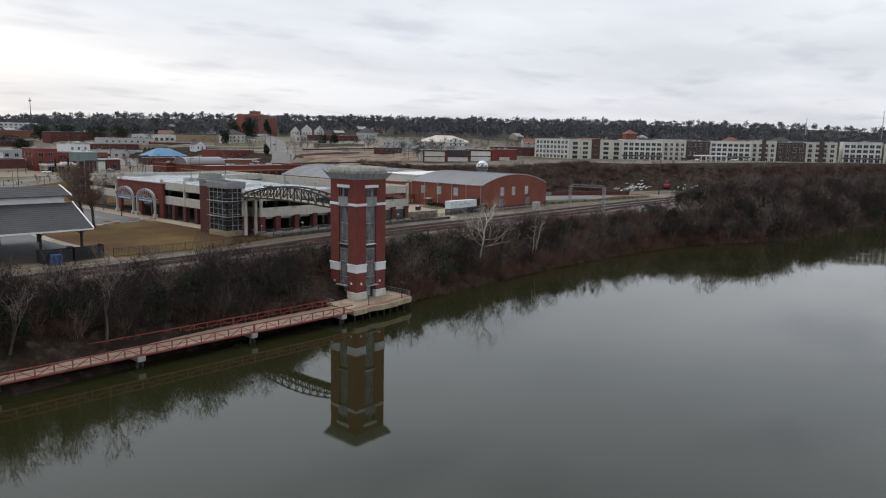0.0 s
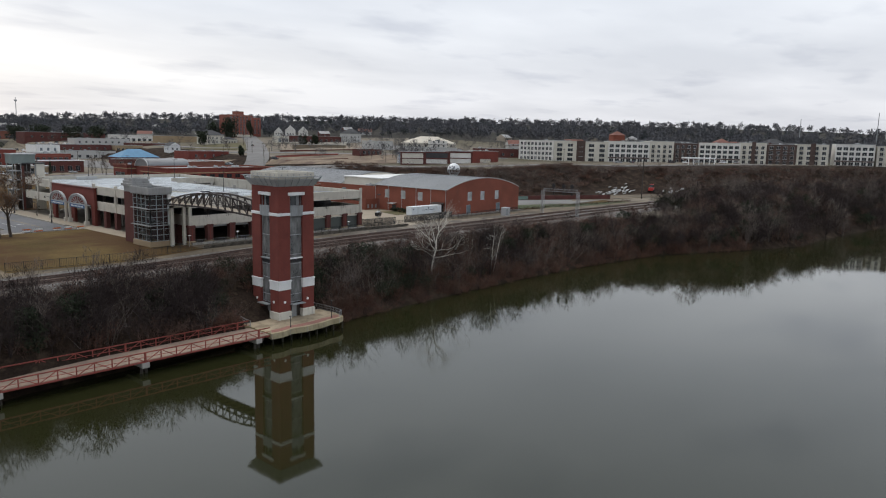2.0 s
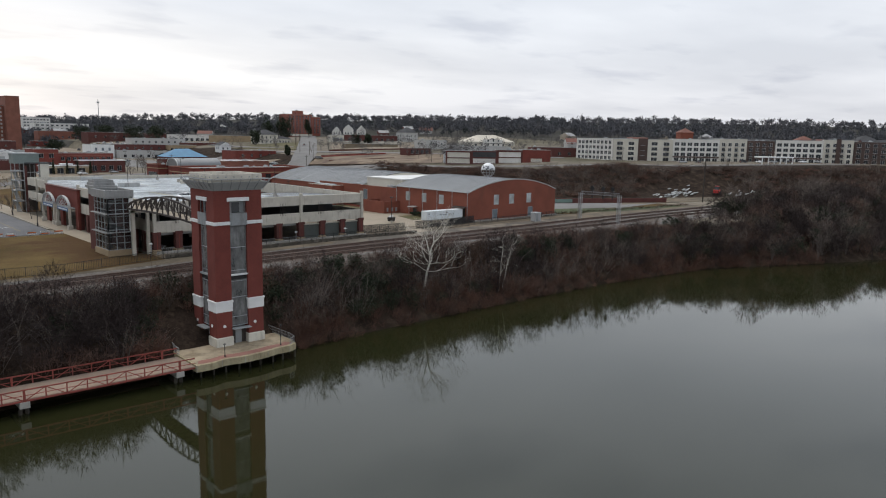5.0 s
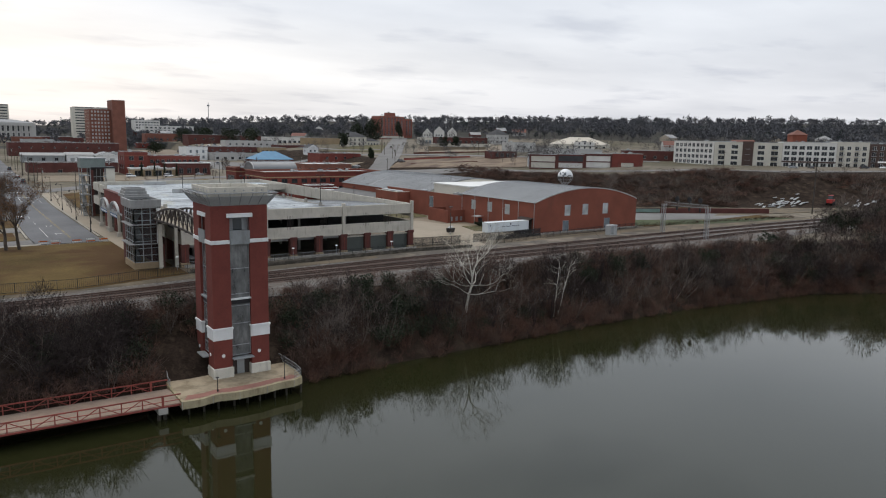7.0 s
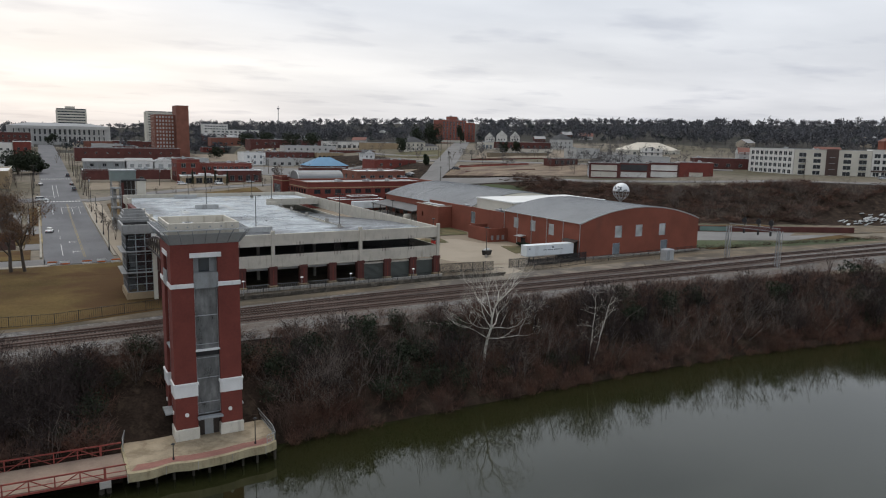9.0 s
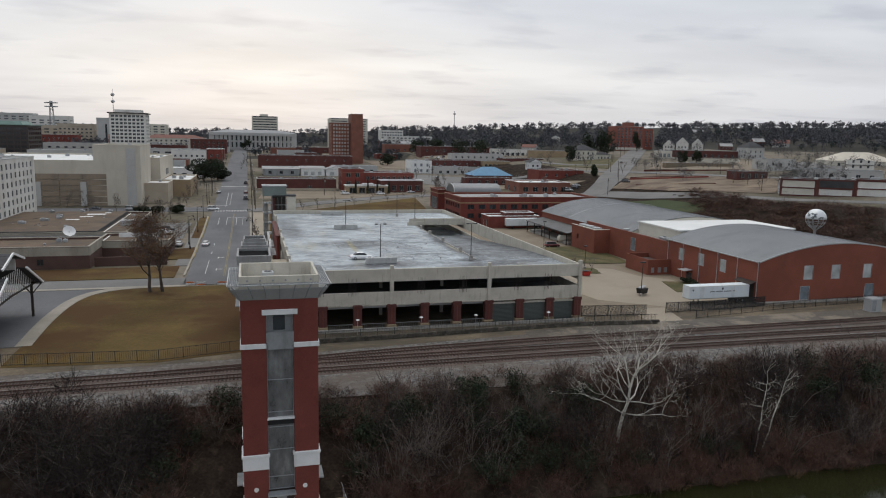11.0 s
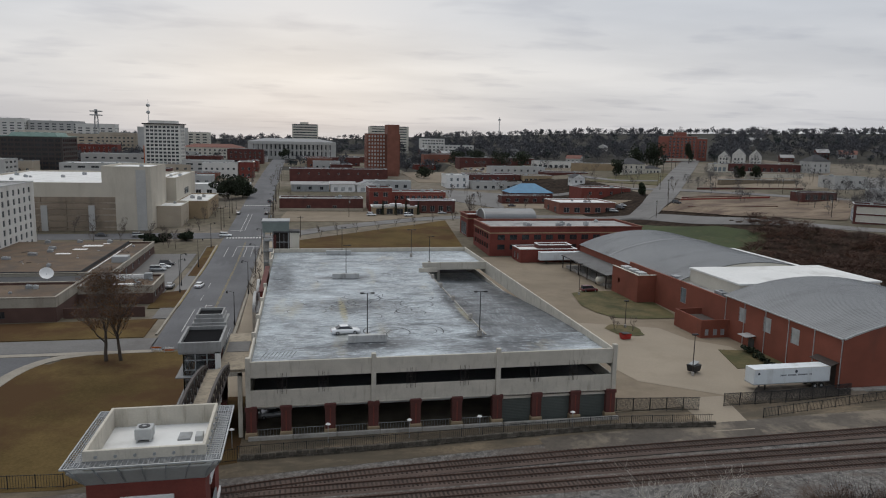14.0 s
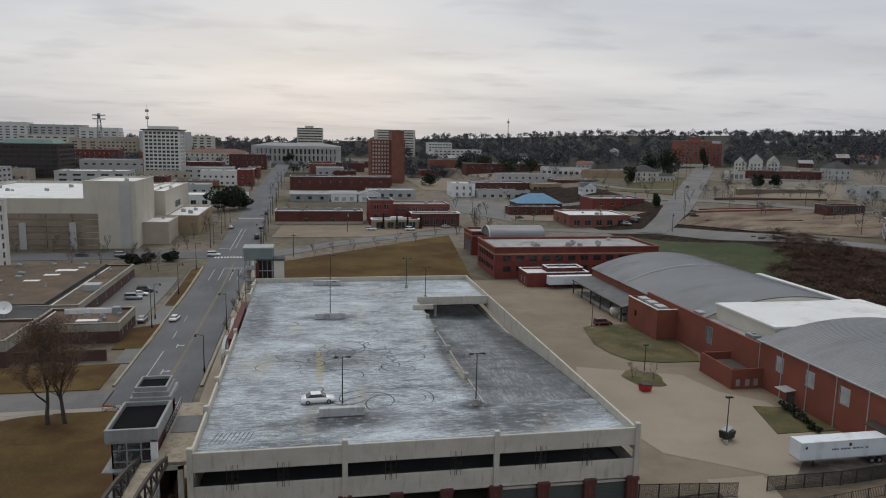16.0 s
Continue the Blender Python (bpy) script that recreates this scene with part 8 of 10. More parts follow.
building("metal_shed", "white metal shed with grey roof", 153, 527, 14, 14, 4.6, WHITE, SEAM_ROOF, grid(2, 1, 3, 2.4, 0.4, 3, 1), glass=GLASS_PALE, cap="gable_y", rise=2.4, group="metal sheds")
building("metal_shed", "pale store with white roof", 160, 548, 32, 14, 5.4, PALE_METAL, MEMBRANE, grid(5, 1, 2.4, 2.2, 0.8, 3, 1), group="metal sheds")
# brown slab tower
building("brick_tower", "tall brown brick apartment tower, window wing", 172.4, 668, 16.4, 24, 35.4, BRICK_BROWN, DARK_ROOF_AND_SHADE, grid(6, 11, 1.35, 1.6, 2.0, 3.05, 0.8), grid(7, 11, 1.35, 1.6, 2.0, 3.05, 1), z=21, bars=1, frame=CREAM, glass=GLASS_PALE, group="brown tower")
building("brick_tower_shaft", "blank brown brick shaft of the apartment tower", 188.9, 660, 9.8, 22, 43.0, BRICK_BROWN, DARK_ROOF_AND_SHADE, None, None, grid(4, 11, 1.3, 1.6, 4.0, 3.05, 2), z=21, frame=CREAM, units=1, group="brown tower")
building("brick_tower_annex", "rear wing of the brown apartment tower", 194, 683, 8.6, 18, 35.6, BRICK_BROWN, DARK_ROOF_AND_SHADE, grid(2, 11, 1.3, 1.6, 2.0, 3.05, 5.2), None, grid(4, 11, 1.3, 1.6, 2.0, 3.05, 1), z=21, frame=CREAM, group="brown tower")
building("brick_forecourt", "low red brick building below the brown tower", 150, 634, 36, 14, 7.5, BRICK_DARK, GREY_ROOF, grid(7, 1, 1.6, 1.8, 3.8, 3, 1.5), z=20.5)
building("pale_block", "pale four-storey block on the hill", 262, 884, 56, 18, 15, OFFWHITE, MEMBRANE, grid(11, 4, 2.6, 1.5, 1.6, 3.4, 1), None, z=31, units=4)
building("pale_block_upper", "pale stepped block behind the hill trees", 268, 960, 30, 18, 20, OFFWHITE, MEMBRANE, grid(8, 5, 2.4, 1.5, 3, 3.4, 1), None, z=33, units=3)
building("pale_hospital", "pale slab block behind the brown tower", 207, 1010, 52, 20, 38, CREAM, GREY_ROOF, grid(2, 10, 22, 1.3, 8, 3.3, 1.5), z=29, units=3)
building("store_white", "white two-storey corner store", 219, 556, 16, 20, 9.4, WHITE, MEMBRANE, grid(3, 2, 1.6, 2.2, 1.0, 4.2, 1), grid(4, 1, 1.6, 2.2, 1.0, 4, 1), z=18.6, glass=GLASS_BLUE)
building("store_brick", "long red brick store with grey roof", 235.3, 562, 40, 22, 9.8, BRICK_DARK, GREY_ROOF, grid(6, 1, 1.4, 1.4, 6.4, 3, 2), z=18.6, units=5)
building("store_grey", "long low grey rendered store front", 236, 548, 36, 13.6, 5.6, GREY_STONE, GREY_ROOF, grid(6, 1, 2.2, 2.0, 0.8, 3, 1), z=18.4, units=3)
building("store_tan", "tan brick building with upper windows", 276, 557, 22, 18, 9.6, TAN, GREY_ROOF, grid(6, 1, 2.2, 2.0, 5.4, 3, 0.8), z=18.6, units=2)
building("store_red", "red brick block beyond the tan store", 299, 574, 34, 18, 9, BRICK_DARK, GREY_ROOF, grid(6, 1, 1.6, 1.6, 5, 3, 1), z=21, units=2)
building("warehouse_far", "low brick warehouse with dark roof", 258, 690, 70, 20, 7.5, BRICK_DARK, GREY_ROOF, grid(8, 1, 2, 2, 2.6, 3, 2), units=4)
building("brick_pub", "low dark brick building under a blue roof", 234, 466, 30, 8, 4.8, BRICK_DARK, DARK_ROOF_AND_SHADE, grid(5, 1, 2.4, 2.0, 1.2, 3, 1), z=16.0)
building("blue_roof_hall", "hall with steep blue metal roof", 243, 478, 27, 18, 5.2, BRICK_DARK, BLUE_ROOF, grid(4, 1, 1.6, 1.6, 2.0, 3, 1), z=16.4, cap="hip", rise=5.4)
building("arcade_store", "low brick store with arched front and bright white roof", 253.5, 421, 32, 25, 6.2, BRICK_BROWN, MEMBRANE, grid(5, 1, 3.2, 2.8, 0.8, 3, 1), grid(2, 1, 3.0, 2.8, 0.8, 3, 1), z=14.7, coping=WHITE, units=3)
building("brick_store", "red brick store with grey roof", 280, 456, 31, 20, 6.0, BRICK, GREY_ROOF, grid(4, 1, 1.8, 1.8, 2, 3, 2), z=20.5)
building("tan_hall", "long low tan brick hall", 331, 605, 40, 14, 6.4, TAN, MEMBRANE, None, None, z=30, yaw=-30, units=2)
building("white_low_store", "low white store with pillared front", 312, 649, 38, 14, 6.4, OFFWHITE, GREY_ROOF, grid(8, 1, 2.6, 2.6, 0.8, 3, 1), None, yaw=-27, z=30, units=3)
building("grey_back_store", "grey low block behind the stores", 262, 596, 44, 14, 6.0, GREY_STONE, MEMBRANE, grid(8, 1, 1.6, 1.6, 2.4, 3, 1), None, units=3)
building("small_white_house", "small white house with dark gabled roof", 296, 512, 9, 8, 4.4, WHITE, SLATE, grid(2, 1, 1.4, 1.5, 1.2, 3, 1), grid(2, 1, 1.4, 1.5, 1.2, 3, 1), cap="gable_y", rise=2.6, category="house")
building("cream_house", "two-storey cream house with grey hipped roof", 351, 553, 18, 14, 7.6, CREAM, SLATE, grid(4, 2, 1.3, 1.9, 1.0, 3.4, 1), grid(3, 2, 1.3, 1.9, 1.0, 3.4, 1), z=30.2, cap="hip", rise=4.4, category="house")
building("cream_wing", "single-storey cream wing of the house", 369.5, 554, 13, 10, 4.2, CREAM, SLATE, grid(4, 1, 1.2, 1.7, 1.0, 3.4, 1), z=30.4, cap="hip", rise=2.2, category="house")
# red apartment block on the hill
building("red_block", "eight-storey red brick apartment block", 455, 680, 30, 18, 23.4, BRICK_LIGHT, DARK_ROOF_AND_SHADE, grid(7, 7, 2.4, 1.8, 3.6, 2.75, 0.8), None, z=37, band=(CREAM, 0.2, 2.6), group="red apartment block", bars=2)
building("red_block_wing", "red brick wing of the apartment block", 485.1, 686, 14.4, 16, 21.2, BRICK_LIGHT, DARK_ROOF_AND_SHADE, grid(3, 6, 2.4, 1.8, 3.6, 2.75, 0.8), None, z=37.2, group="red apartment block", bars=2)
building("red_penthouse", "brick lift penthouse of the apartment block", 466, 682, 9, 8, 27.2, BRICK_LIGHT, DARK_ROOF_AND_SHADE, z=37, units=1, group="red apartment block")
for x, y, w, top, lb in ((482.5, 630, 9.5, 48.6, "white wooden gabled house"), (492, 622.5, 10.5, 51.0, "white house with steep grey gable"), (502, 613.5, 9.5, 50.2, "white gabled house with porch")):
    building("white_house", lb, x - w * 0.4, y + w * 0.29, w, 13, top - 5.4 - land(x, y), OFFWHITE, SLATE, grid(3, 2, 1.2, 1.7, 1.0, 3.2, 1), grid(3, 2, 1.3, 1.7, 1.0, 3.2, 1), z=land(x, y), cap="gable_y", rise=5.4, category="house", group="white houses", yaw=-36)
building("red_store_hill", "long low red brick store on the hill", 436, 550, 54, 16, 6.6, BRICK_DARK, GREY_ROOF, grid(9, 1, 2.2, 2.4, 1.4, 3, 2), z=32.8, units=3, band=(CREAM, 0, 1.0), yaw=-13)
building("painted_shop", "small shop with cream and blue painted front", 424, 553, 12, 10, 6.4, CREAM, GREY_ROOF, grid(3, 1, 2.4, 3.2, 1.0, 3, 1), None, glass=GLASS_BLUE, z=32.4, yaw=-13)
building("hill_house", "pale two-storey house with grey hipped roof", 489, 527, 16, 13, 8.6, GREY_STONE, SLATE, grid(3, 2, 1.3, 1.8, 1.2, 3.4, 1), grid(3, 2, 1.3, 1.8, 1.2, 3.4, 1), cap="hip", rise=5, category="house")
building("grey_store", "pale grey block building", 424, 424, 22, 14, 7.2, GREY_STONE, GREY_ROOF, grid(3, 1, 1.6, 1.6, 3.4, 3, 2), grid(2, 1, 1.6, 1.6, 3.4, 3, 2), units=2)
building("burnt_shell", "dark derelict single-storey shell", 364, 374, 20, 9, 4.6, BRICK_DARK, DARK_ROOF_AND_SHADE, grid(4, 1, 2.6, 2.4, 1.0, 3, 1), None, units=0)
building("lot_wall_building", "long pale low foundations and store", 372, 458, 52, 4, 2.4, LOT, LOT, units=0)

# billboard row above the bluff
W_ = -37
m_ = building("mural_building", "painted end building of the bluff row", 341.8, 313.8, 15.3, 13, 8.0, BRICK_DARK, DARK_ROOF_AND_SHADE, grid(1, 2, 13.4, 2.9, 0.7, 3.5, 0.5), None, yaw=W_, z=22.4, glass=CREAM, frame=WHITE, units=1, bars=0)
part("mural", Build().box(-0.1, 0.4, -0.4, -0.02, 12.6, 7.6), GLASS_BLUE, m_, "pale blue painted mural")
for k_ in range(5):
    part("mural_figure", Build().box(-0.14, 1.2 + 2.3 * k_, 0.6 + 0.5 * (k_ % 2), -0.1, 2.5 + 2.3 * k_, 5.4 + 0.6 * (k_ % 3)), (OFFWHITE, BLUE_PAINT)[k_ % 2], m_)
d_ = building("panelled_store", "brick store with a dark fascia over white panels", 354.1, 304.5, 15.3, 13, 8.0, BRICK_DARK, GREY_ROOF, grid(1, 1, 13.4, 2.7, 0.7, 3.5, 0.5), None, yaw=W_, z=22.7, glass=OFFWHITE, frame=WHITE, units=2, bars=2)
part("dark_fascia", Build().box(0.8, -0.12, 4.2, 14.5, -0.01, 7.2), SLATE, d_, "dark slate fascia")
building("panelled_store", "white-panelled brick store of the bluff row", 366.4, 295.2, 15.3, 13, 8.2, BRICK_DARK, GREY_ROOF, grid(1, 2, 13.4, 2.9, 0.7, 3.5, 0.5), None, yaw=W_, z=23.1, glass=OFFWHITE, frame=WHITE, units=2, bars=0)
building("red_brick_row", "red brick end store of the bluff row", 378.7, 285.9, 17, 14, 8.2, BRICK, GREY_ROOF, grid(1, 1, 7.0, 2.2, 1.0, 3, 4), None, yaw=W_, z=23.5, glass=CREAM, units=3)
building("tent_hall", "pale hall with pinkish peaked roof", 495, 446, 44, 26, 4.6, CREAM, BEIGE_PALE, grid(6, 1, 2, 2, 1, 3, 2), cap="hip", rise=6.0, z=31, yaw=-20)
building("depot_red", "low red brick rail depot", 440, 330, 40, 12, 6.4, BRICK_DARK, GREY_ROOF, grid(5, 1, 2.2, 2, 1.2, 3, 2), yaw=-34, z=26.5)
building("depot_grey", "low grey depot with flat roof", 400, 372, 44, 12, 5.6, GREY_STONE, DARK_ROOF_AND_SHADE, grid(6, 1, 2.2, 2, 1.2, 3, 2), yaw=-36, z=27)

# apartments along the bluff
APT = [((454, 273), (472.5, 240.6), CREAM, 5, "bal"), ((472.5, 240.6), (491.5, 219), OFFWHITE, 7, "big"), ((491.5, 219), (503, 206.5), CREAM, 4, "bal"), ((503, 206.5), (514.4, 194), APT_BROWN, 4, "bal"),
       ((515.5, 194), (525, 168.8), OFFWHITE, 7, "big"), ((525, 168.8), (531.5, 153.7), CREAM, 4, "bal"), ((532, 153.7), (538.3, 136.6), APT_BROWN, 4, "bal"), ((538.5, 136.6), (545.5, 118.7), CREAM, 4, "bal"),
       ((548.5, 115.7), (557, 94), OFFWHITE, 6, "big"), ((557.4, 93), (566, 73.5), CREAM, 5, "bal"), ((566.4, 72.5), (576, 48), OFFWHITE, 7, "big")]


def apartments():
    for k, ((ax, ay), (bx, by), wall, cols, style) in enumerate(APT):
        w = math.hypot(bx - ax, by - ay)
        yaw = math.degrees(math.atan2(by - ay, bx - ax))
        h = 15.0 + (k % 3) * 0.5 - 0.1 * k
        z = 24.6 + 0.24 * k
        words = {"big": "white four-storey apartments with large square windows", "bal": "four-storey apartments with stacked balconies"}[style]
        if wall is APT_BROWN:
            words = "dark brick four-storey apartments with balconies"
        t = building("apartment_block", words, ax, ay, w - 0.15, 15, h, wall, MEMBRANE, grid(cols, 4, w / cols * (0.72 if style == "big" else 0.5), 2.2, 1.4, 3.25, 0.4), grid(4, 4, 1.8, 1.9, 1.5, 3.25, 1) if k == 0 else None, yaw=yaw, z=z, units=2, group="bluff apartments", frame=WHITE)
        if style == "big":
            part("brick_base", Build().box(-0.05, -0.08, -1.5, w - 0.1, -0.01, 1.35), APT_BROWN, t)
            part("brick_band", Build().box(-0.05, -0.08, 3.65, w - 0.1, -0.01, 4.6), APT_BROWN, t)
        else:
            for j in range(4):
                for i in range(0, cols, 2):
                    x = 0.4 + (w - 0.8) / cols * (i + 0.5)
                    b = part("balcony", Build().box(x - 1.4, -1.3, 1.25 + j * 3.25, x + 1.4, 0, 1.42 + j * 3.25), PALE_METAL, t)
                    r = Build().box(x - 1.4, -1.3, 2.42 + j * 3.25, x + 1.4, -1.24, 2.5 + j * 3.25)
                    for q in range(8):
                        r.box(x - 1.4 + q * 0.39, -1.28, 1.42 + j * 3.25, x - 1.36 + q * 0.39, -1.25, 2.45 + j * 3.25)
                    part("balcony_rail", r, DARK_STEEL, b)
        if k in (0, 5, 7, 9):
            part("dark_bay", Build().box(w * 0.42, -0.25, 0, w * 0.58, -0.01, h + 0.6), APT_BROWN, t)


apartments()
building("apartment_wing", "pale end wing of the bluff apartments", 460, 307, 34, 15, 15.2, OFFWHITE, MEMBRANE, grid(9, 4, 2.4, 2.2, 1.5, 3.4, 1), grid(3, 4, 1.8, 1.9, 1.5, 3.4, 1), None, yaw=-100, z=24.6, group="bluff apartments", frame=WHITE)
c_ = thing("clubhouse_canopy", (474, 184, land(474, 184) - 0.2), "white open canopy in front of the apartments", "canopy", -28)
part("canopy_roof", Build().slab(0, 0, 4.2, 22, 7, 4.9, 0.05), WHITE, c_)
for i in range(6):
    part("canopy_post", Build().box(0.3 + i * 4.2, 0.3, 0, 0.7 + i * 4.2, 0.7, 4.2), WHITE, c_)
building("hill_tower_red", "orange-red house with a small tower on the hill", 520, 262, 9, 9, 17.5, BRICK_HALL, ROOF_RED, grid(2, 3, 1.2, 1.8, 4, 4, 1), None, cap="hip", rise=3.2, yaw=-40, category="house")
for k, (x, y, w, h, m) in enumerate(((500, 290, 14, 13, OFFWHITE), (534, 250, 16, 13, CREAM), (566, 236, 20, 12, BRICK_BROWN), (604, 214, 14, 14, GREY_STONE), (640, 180, 22, 12, BRICK_DARK), (690, 200, 16, 14, OFFWHITE), (480, 330, 16, 11, GREY_STONE), (452, 388, 14, 9, OFFWHITE))):
    building("hill_house", ("pale", "cream", "brown", "grey", "dark", "white", "grey", "white")[k] + " house with dark gabled roof among hill trees", x, y, w, 12, h - 3, m, SLATE if k % 3 else ROOF_RED, grid(3, 3, 1.2, 1.6, 1.2, 3.1, 1), grid(3, 3, 1.2, 1.6, 1.2, 3.1, 1), cap="hip" if k % 2 else "gable_x", rise=4, yaw=-40, category="house", group="hill houses")

# left-hand side of the street
building("hotel", "white hotel slab with small square windows", -16, 276, 39, 61, 24.4, OFFWHITE, GREY_ROOF, grid(7, 7, 1.6, 1.9, 2.2, 3.1, 2), None, grid(12, 7, 1.7, 2.0, 2.2, 3.1, 2), z=11, units=5, frame=GREY_METAL)
building("hotel_penthouse", "pale plant room above the hotel", -12, 300, 24, 18, 29.5, OFFWHITE, GREY_ROOF, None, None, grid(3, 1, 2, 1.6, 26, 3, 2), z=11, units=3)
# arts building
a_ = building("arts_centre", "large blank beige performing arts centre", -22, 372, 76, 96, 20.6, BEIGE_PALE, MEMBRANE, None, None, z=12, units=12, coping=BEIGE_PALE)
for i in range(4):
    for j in range(6):
        part("wall_panel", Build().box(26.5 + i * 9.4 - 0.02, -0.5, 0.2 + j * 2.5, 35.72 + i * 9.4, -0.02, 2.44 + j * 2.5), PANEL_BROWN, a_)
for x in (35.6, 53.5):
    part("front_fin", Build().box(x, -0.9, -1, x + 2.4, 0, 11.5), GREY_STONE, a_, "pale grey fin")
st_ = building("stage_tower", "tall pale beige stage tower", 37, 371.6, 19, 34, 27.4, BEIGE_PALE, MEMBRANE, z=12, units=1, coping=BEIGE_PALE)
part("grey_strip", Build().box(13.2, -0.3, -1, 17.0, -0.02, 26.2), GREY_STONE, st_, "grey metal wall strip")
building("arts_side_hall", "beige side hall with white roof", 49, 408, 11, 62, 20.5, BEIGE_PALE, MEMBRANE, None, None, grid(1, 1, 14, 3.2, 11, 3, 14), z=12.4, units=2, coping=BEIGE_PALE)
building("arts_lobby", "low beige lobby block with white roof", 50.5, 381, 15.5, 22, 10, BEIGE, MEMBRANE, None, None, grid(2, 1, 1.6, 2.6, 0.4, 3, 4), z=12.4, units=2, coping=CREAM)
building("arts_annex", "low tan annex with white roof", 60, 406, 14, 46, 9.4, TAN, MEMBRANE, None, None, grid(3, 1, 1.6, 2.6, 0.4, 3, 5), z=13, units=3, coping=CREAM)
# low brown-roofed civic building
l_ = building("civic_hall", "low brick building with pale fascia and brown gravel roof", 18, 228, 44.5, 18, 5.6, CIVIC_BRICK, BROWN_ROOF, grid(3, 1, 1.6, 1.6, 1.0, 3, 6), None, None, frame=DARK_STEEL, z=11, units=14, band=(FASCIA, 3.4, 5.5), coping=FASCIA)
v_ = building("civic_wing", "brick wing with pale fascia and brown gravel roof", 61, 244, 19, 15.6, 4.6, CIVIC_BRICK, BROWN_ROOF, None, None, grid(3, 1, 1.6, 1.4, 1.2, 3, 1), z=11, units=5, band=(FASCIA, 2.8, 4.5), coping=FASCIA)
r_ = building("civic_block", "broad low building with patched brown gravel roof", 20, 263, 46, 58, 4.6, CIVIC_BRICK, BROWN_ROOF, None, None, grid(6, 1, 1.8, 1.6, 1.2, 3, 3), z=11, units=24, band=(FASCIA, 3.2, 4.5), coping=FASCIA)
part("raised_roof", Build().box(0.5, 0.5, 4.1, 37.8, 57.4, 5.0), BROWN_ROOF, r_, "raised brown gravel roof")
# Step faces coloured dark to stand for the raised roof's shaded side.
part("roof_step", Build().box(37.8, 0.42, 4.1, 37.9, 57.4, 5.1).box(0.5, 0.4, 4.1, 37.8, 0.5, 5.1), DARK_ROOF_AND_SHADE, r_, "step between the roofs, coloured dark as its shaded side")
part("edge_flashing", Build().box(38.7, 1.0, 4.1, 39.0, 57.0, 4.24), WHITE, r_, "white edge flashing")
part("air_handler", Build().slab(41.3, 19.0, 4.1, 45.8, 22.6, 5.9, 0.08).box(41.25, 18.95, 4.1, 45.85, 22.65, 4.35), PALE_METAL, r_, "large pale roof air handler")
for x, y, w, d in ((26.0, 45.5, 6.0, 3.0), (25.0, 38.5, 4.2, 2.2), (22.5, 30.0, 4.2, 2.0), (31.0, 51.0, 2.0, 1.4)):
    part("roof_patch", Build().box(x, y, 5.0, x + w, y + d, 5.06), WHITE, r_, "white roof patch")
for x, y, w in ((19.0, 34.0, 1.6), (15.5, 28.0, 2.4), (11.0, 20.5, 2.2), (17.5, 40.0, 2.0), (6.0, 12.0, 1.4), (12.0, 54.0, 1.6), (22.0, 54.2, 1.6), (31.5, 54.2, 1.6), (27.0, 8.0, 0.9)):
    part("roof_unit", Build().slab(x, y, 5.0, x + w, y + 1.3, 5.75, 0.07).box(x + 0.2, y + 0.2, 5.7, x + w * 0.6, y + 1.0, 5.95), GALV, r_)
for x, y, a in ((17, 16, 1.1), (19.5, 15, -0.6), (12, 33, 0.5), (24, 19, 2.0)):
    part("roof_pipe", Build().rod((x, y, 5.05), (x + 2.2 * math.cos(a), y + 2.2 * math.sin(a), 5.4), 0.07, 6), DARK_STEEL, r_)
part("inner_parapet", Build().slab(4.0, 11.8, 4.1, 14.6, 12.2, 5.35, 0.04), WHITE, v_, "white parapet upstand")
part("fan_box", Build().slab(14.7, 11.2, 4.1, 16.6, 12.9, 5.7, 0.08), GREY_METAL, v_, "grey metal fan box")
part("roof_patch", Build().box(8.5, 4.5, 4.1, 13.2, 6.3, 4.17), WHITE, v_, "white roof patch")
part("edge_flashing", Build().box(0.9, 1.0, 4.1, 1.15, 15.0, 4.25), WHITE, v_, "white edge flashing")
structure("screen_wall", Build().slab(63, 230.8, 10.5, 80.6, 231.2, 13.4, 0.05), CIVIC_BRICK, "brown brick screen wall", "wall")
dr = Build().box(20, 247, 14.4, 62, 262.6, 14.9)
structure("dark_valley_roof", dr, DARK_ROOF_AND_SHADE, "dark valley roof between the civic wings", "roof")
sd = thing("satellite_dish", (51.5, 256.5, 14.9), "large white satellite dish on the roof", "satellite dish", 25)
part("dish", Build().loft([[(r * math.cos(2 * math.pi * i / 18), r * math.sin(2 * math.pi * i / 18), 0.17 * r * r) for i in range(18)] for r in (1.7, 1.3, 0.9, 0.45, 0.05)], caps=False), WHITE, sd, "", True, at=pose(0, -0.9, 2.0, 52, 0, 0))
part("mast", Build().rod((0, -1.0, 0), (0, -1.0, 2.1), 0.1, 8), GALV, sd)
part("feed_arm", Build().beam((0, -1.2, 1.0), (0, 0.2, 2.1), 0.06, 0.06), GALV, sd)
# white office tower with a mast
w_ = building("white_tower", "eleven-storey white office tower with dark cornice", -16, 724, 30, 26, 36.5, OFFWHITE, GREY_ROOF, grid(8, 11, 2.5, 1.9, 1.8, 3.15, 1.2), None, grid(6, 11, 2.5, 1.9, 1.8, 3.15, 1.2), z=24, units=2, coping=DARK_STEEL, cornice=1.2, bars=1)
part("attic", Build().slab(4, 4, 36, 26, 20, 40.0, 0.1), OFFWHITE, w_)
part("mast", Build().rod((2, 12, 36), (2, 12, 58), 0.28, 8, 0.12), GALV, w_)
for z in (47, 53):
    part("dish", Build().ball((2, 11.4, z), 1.7, 8, 0.9), PALE_METAL, w_, "", True)
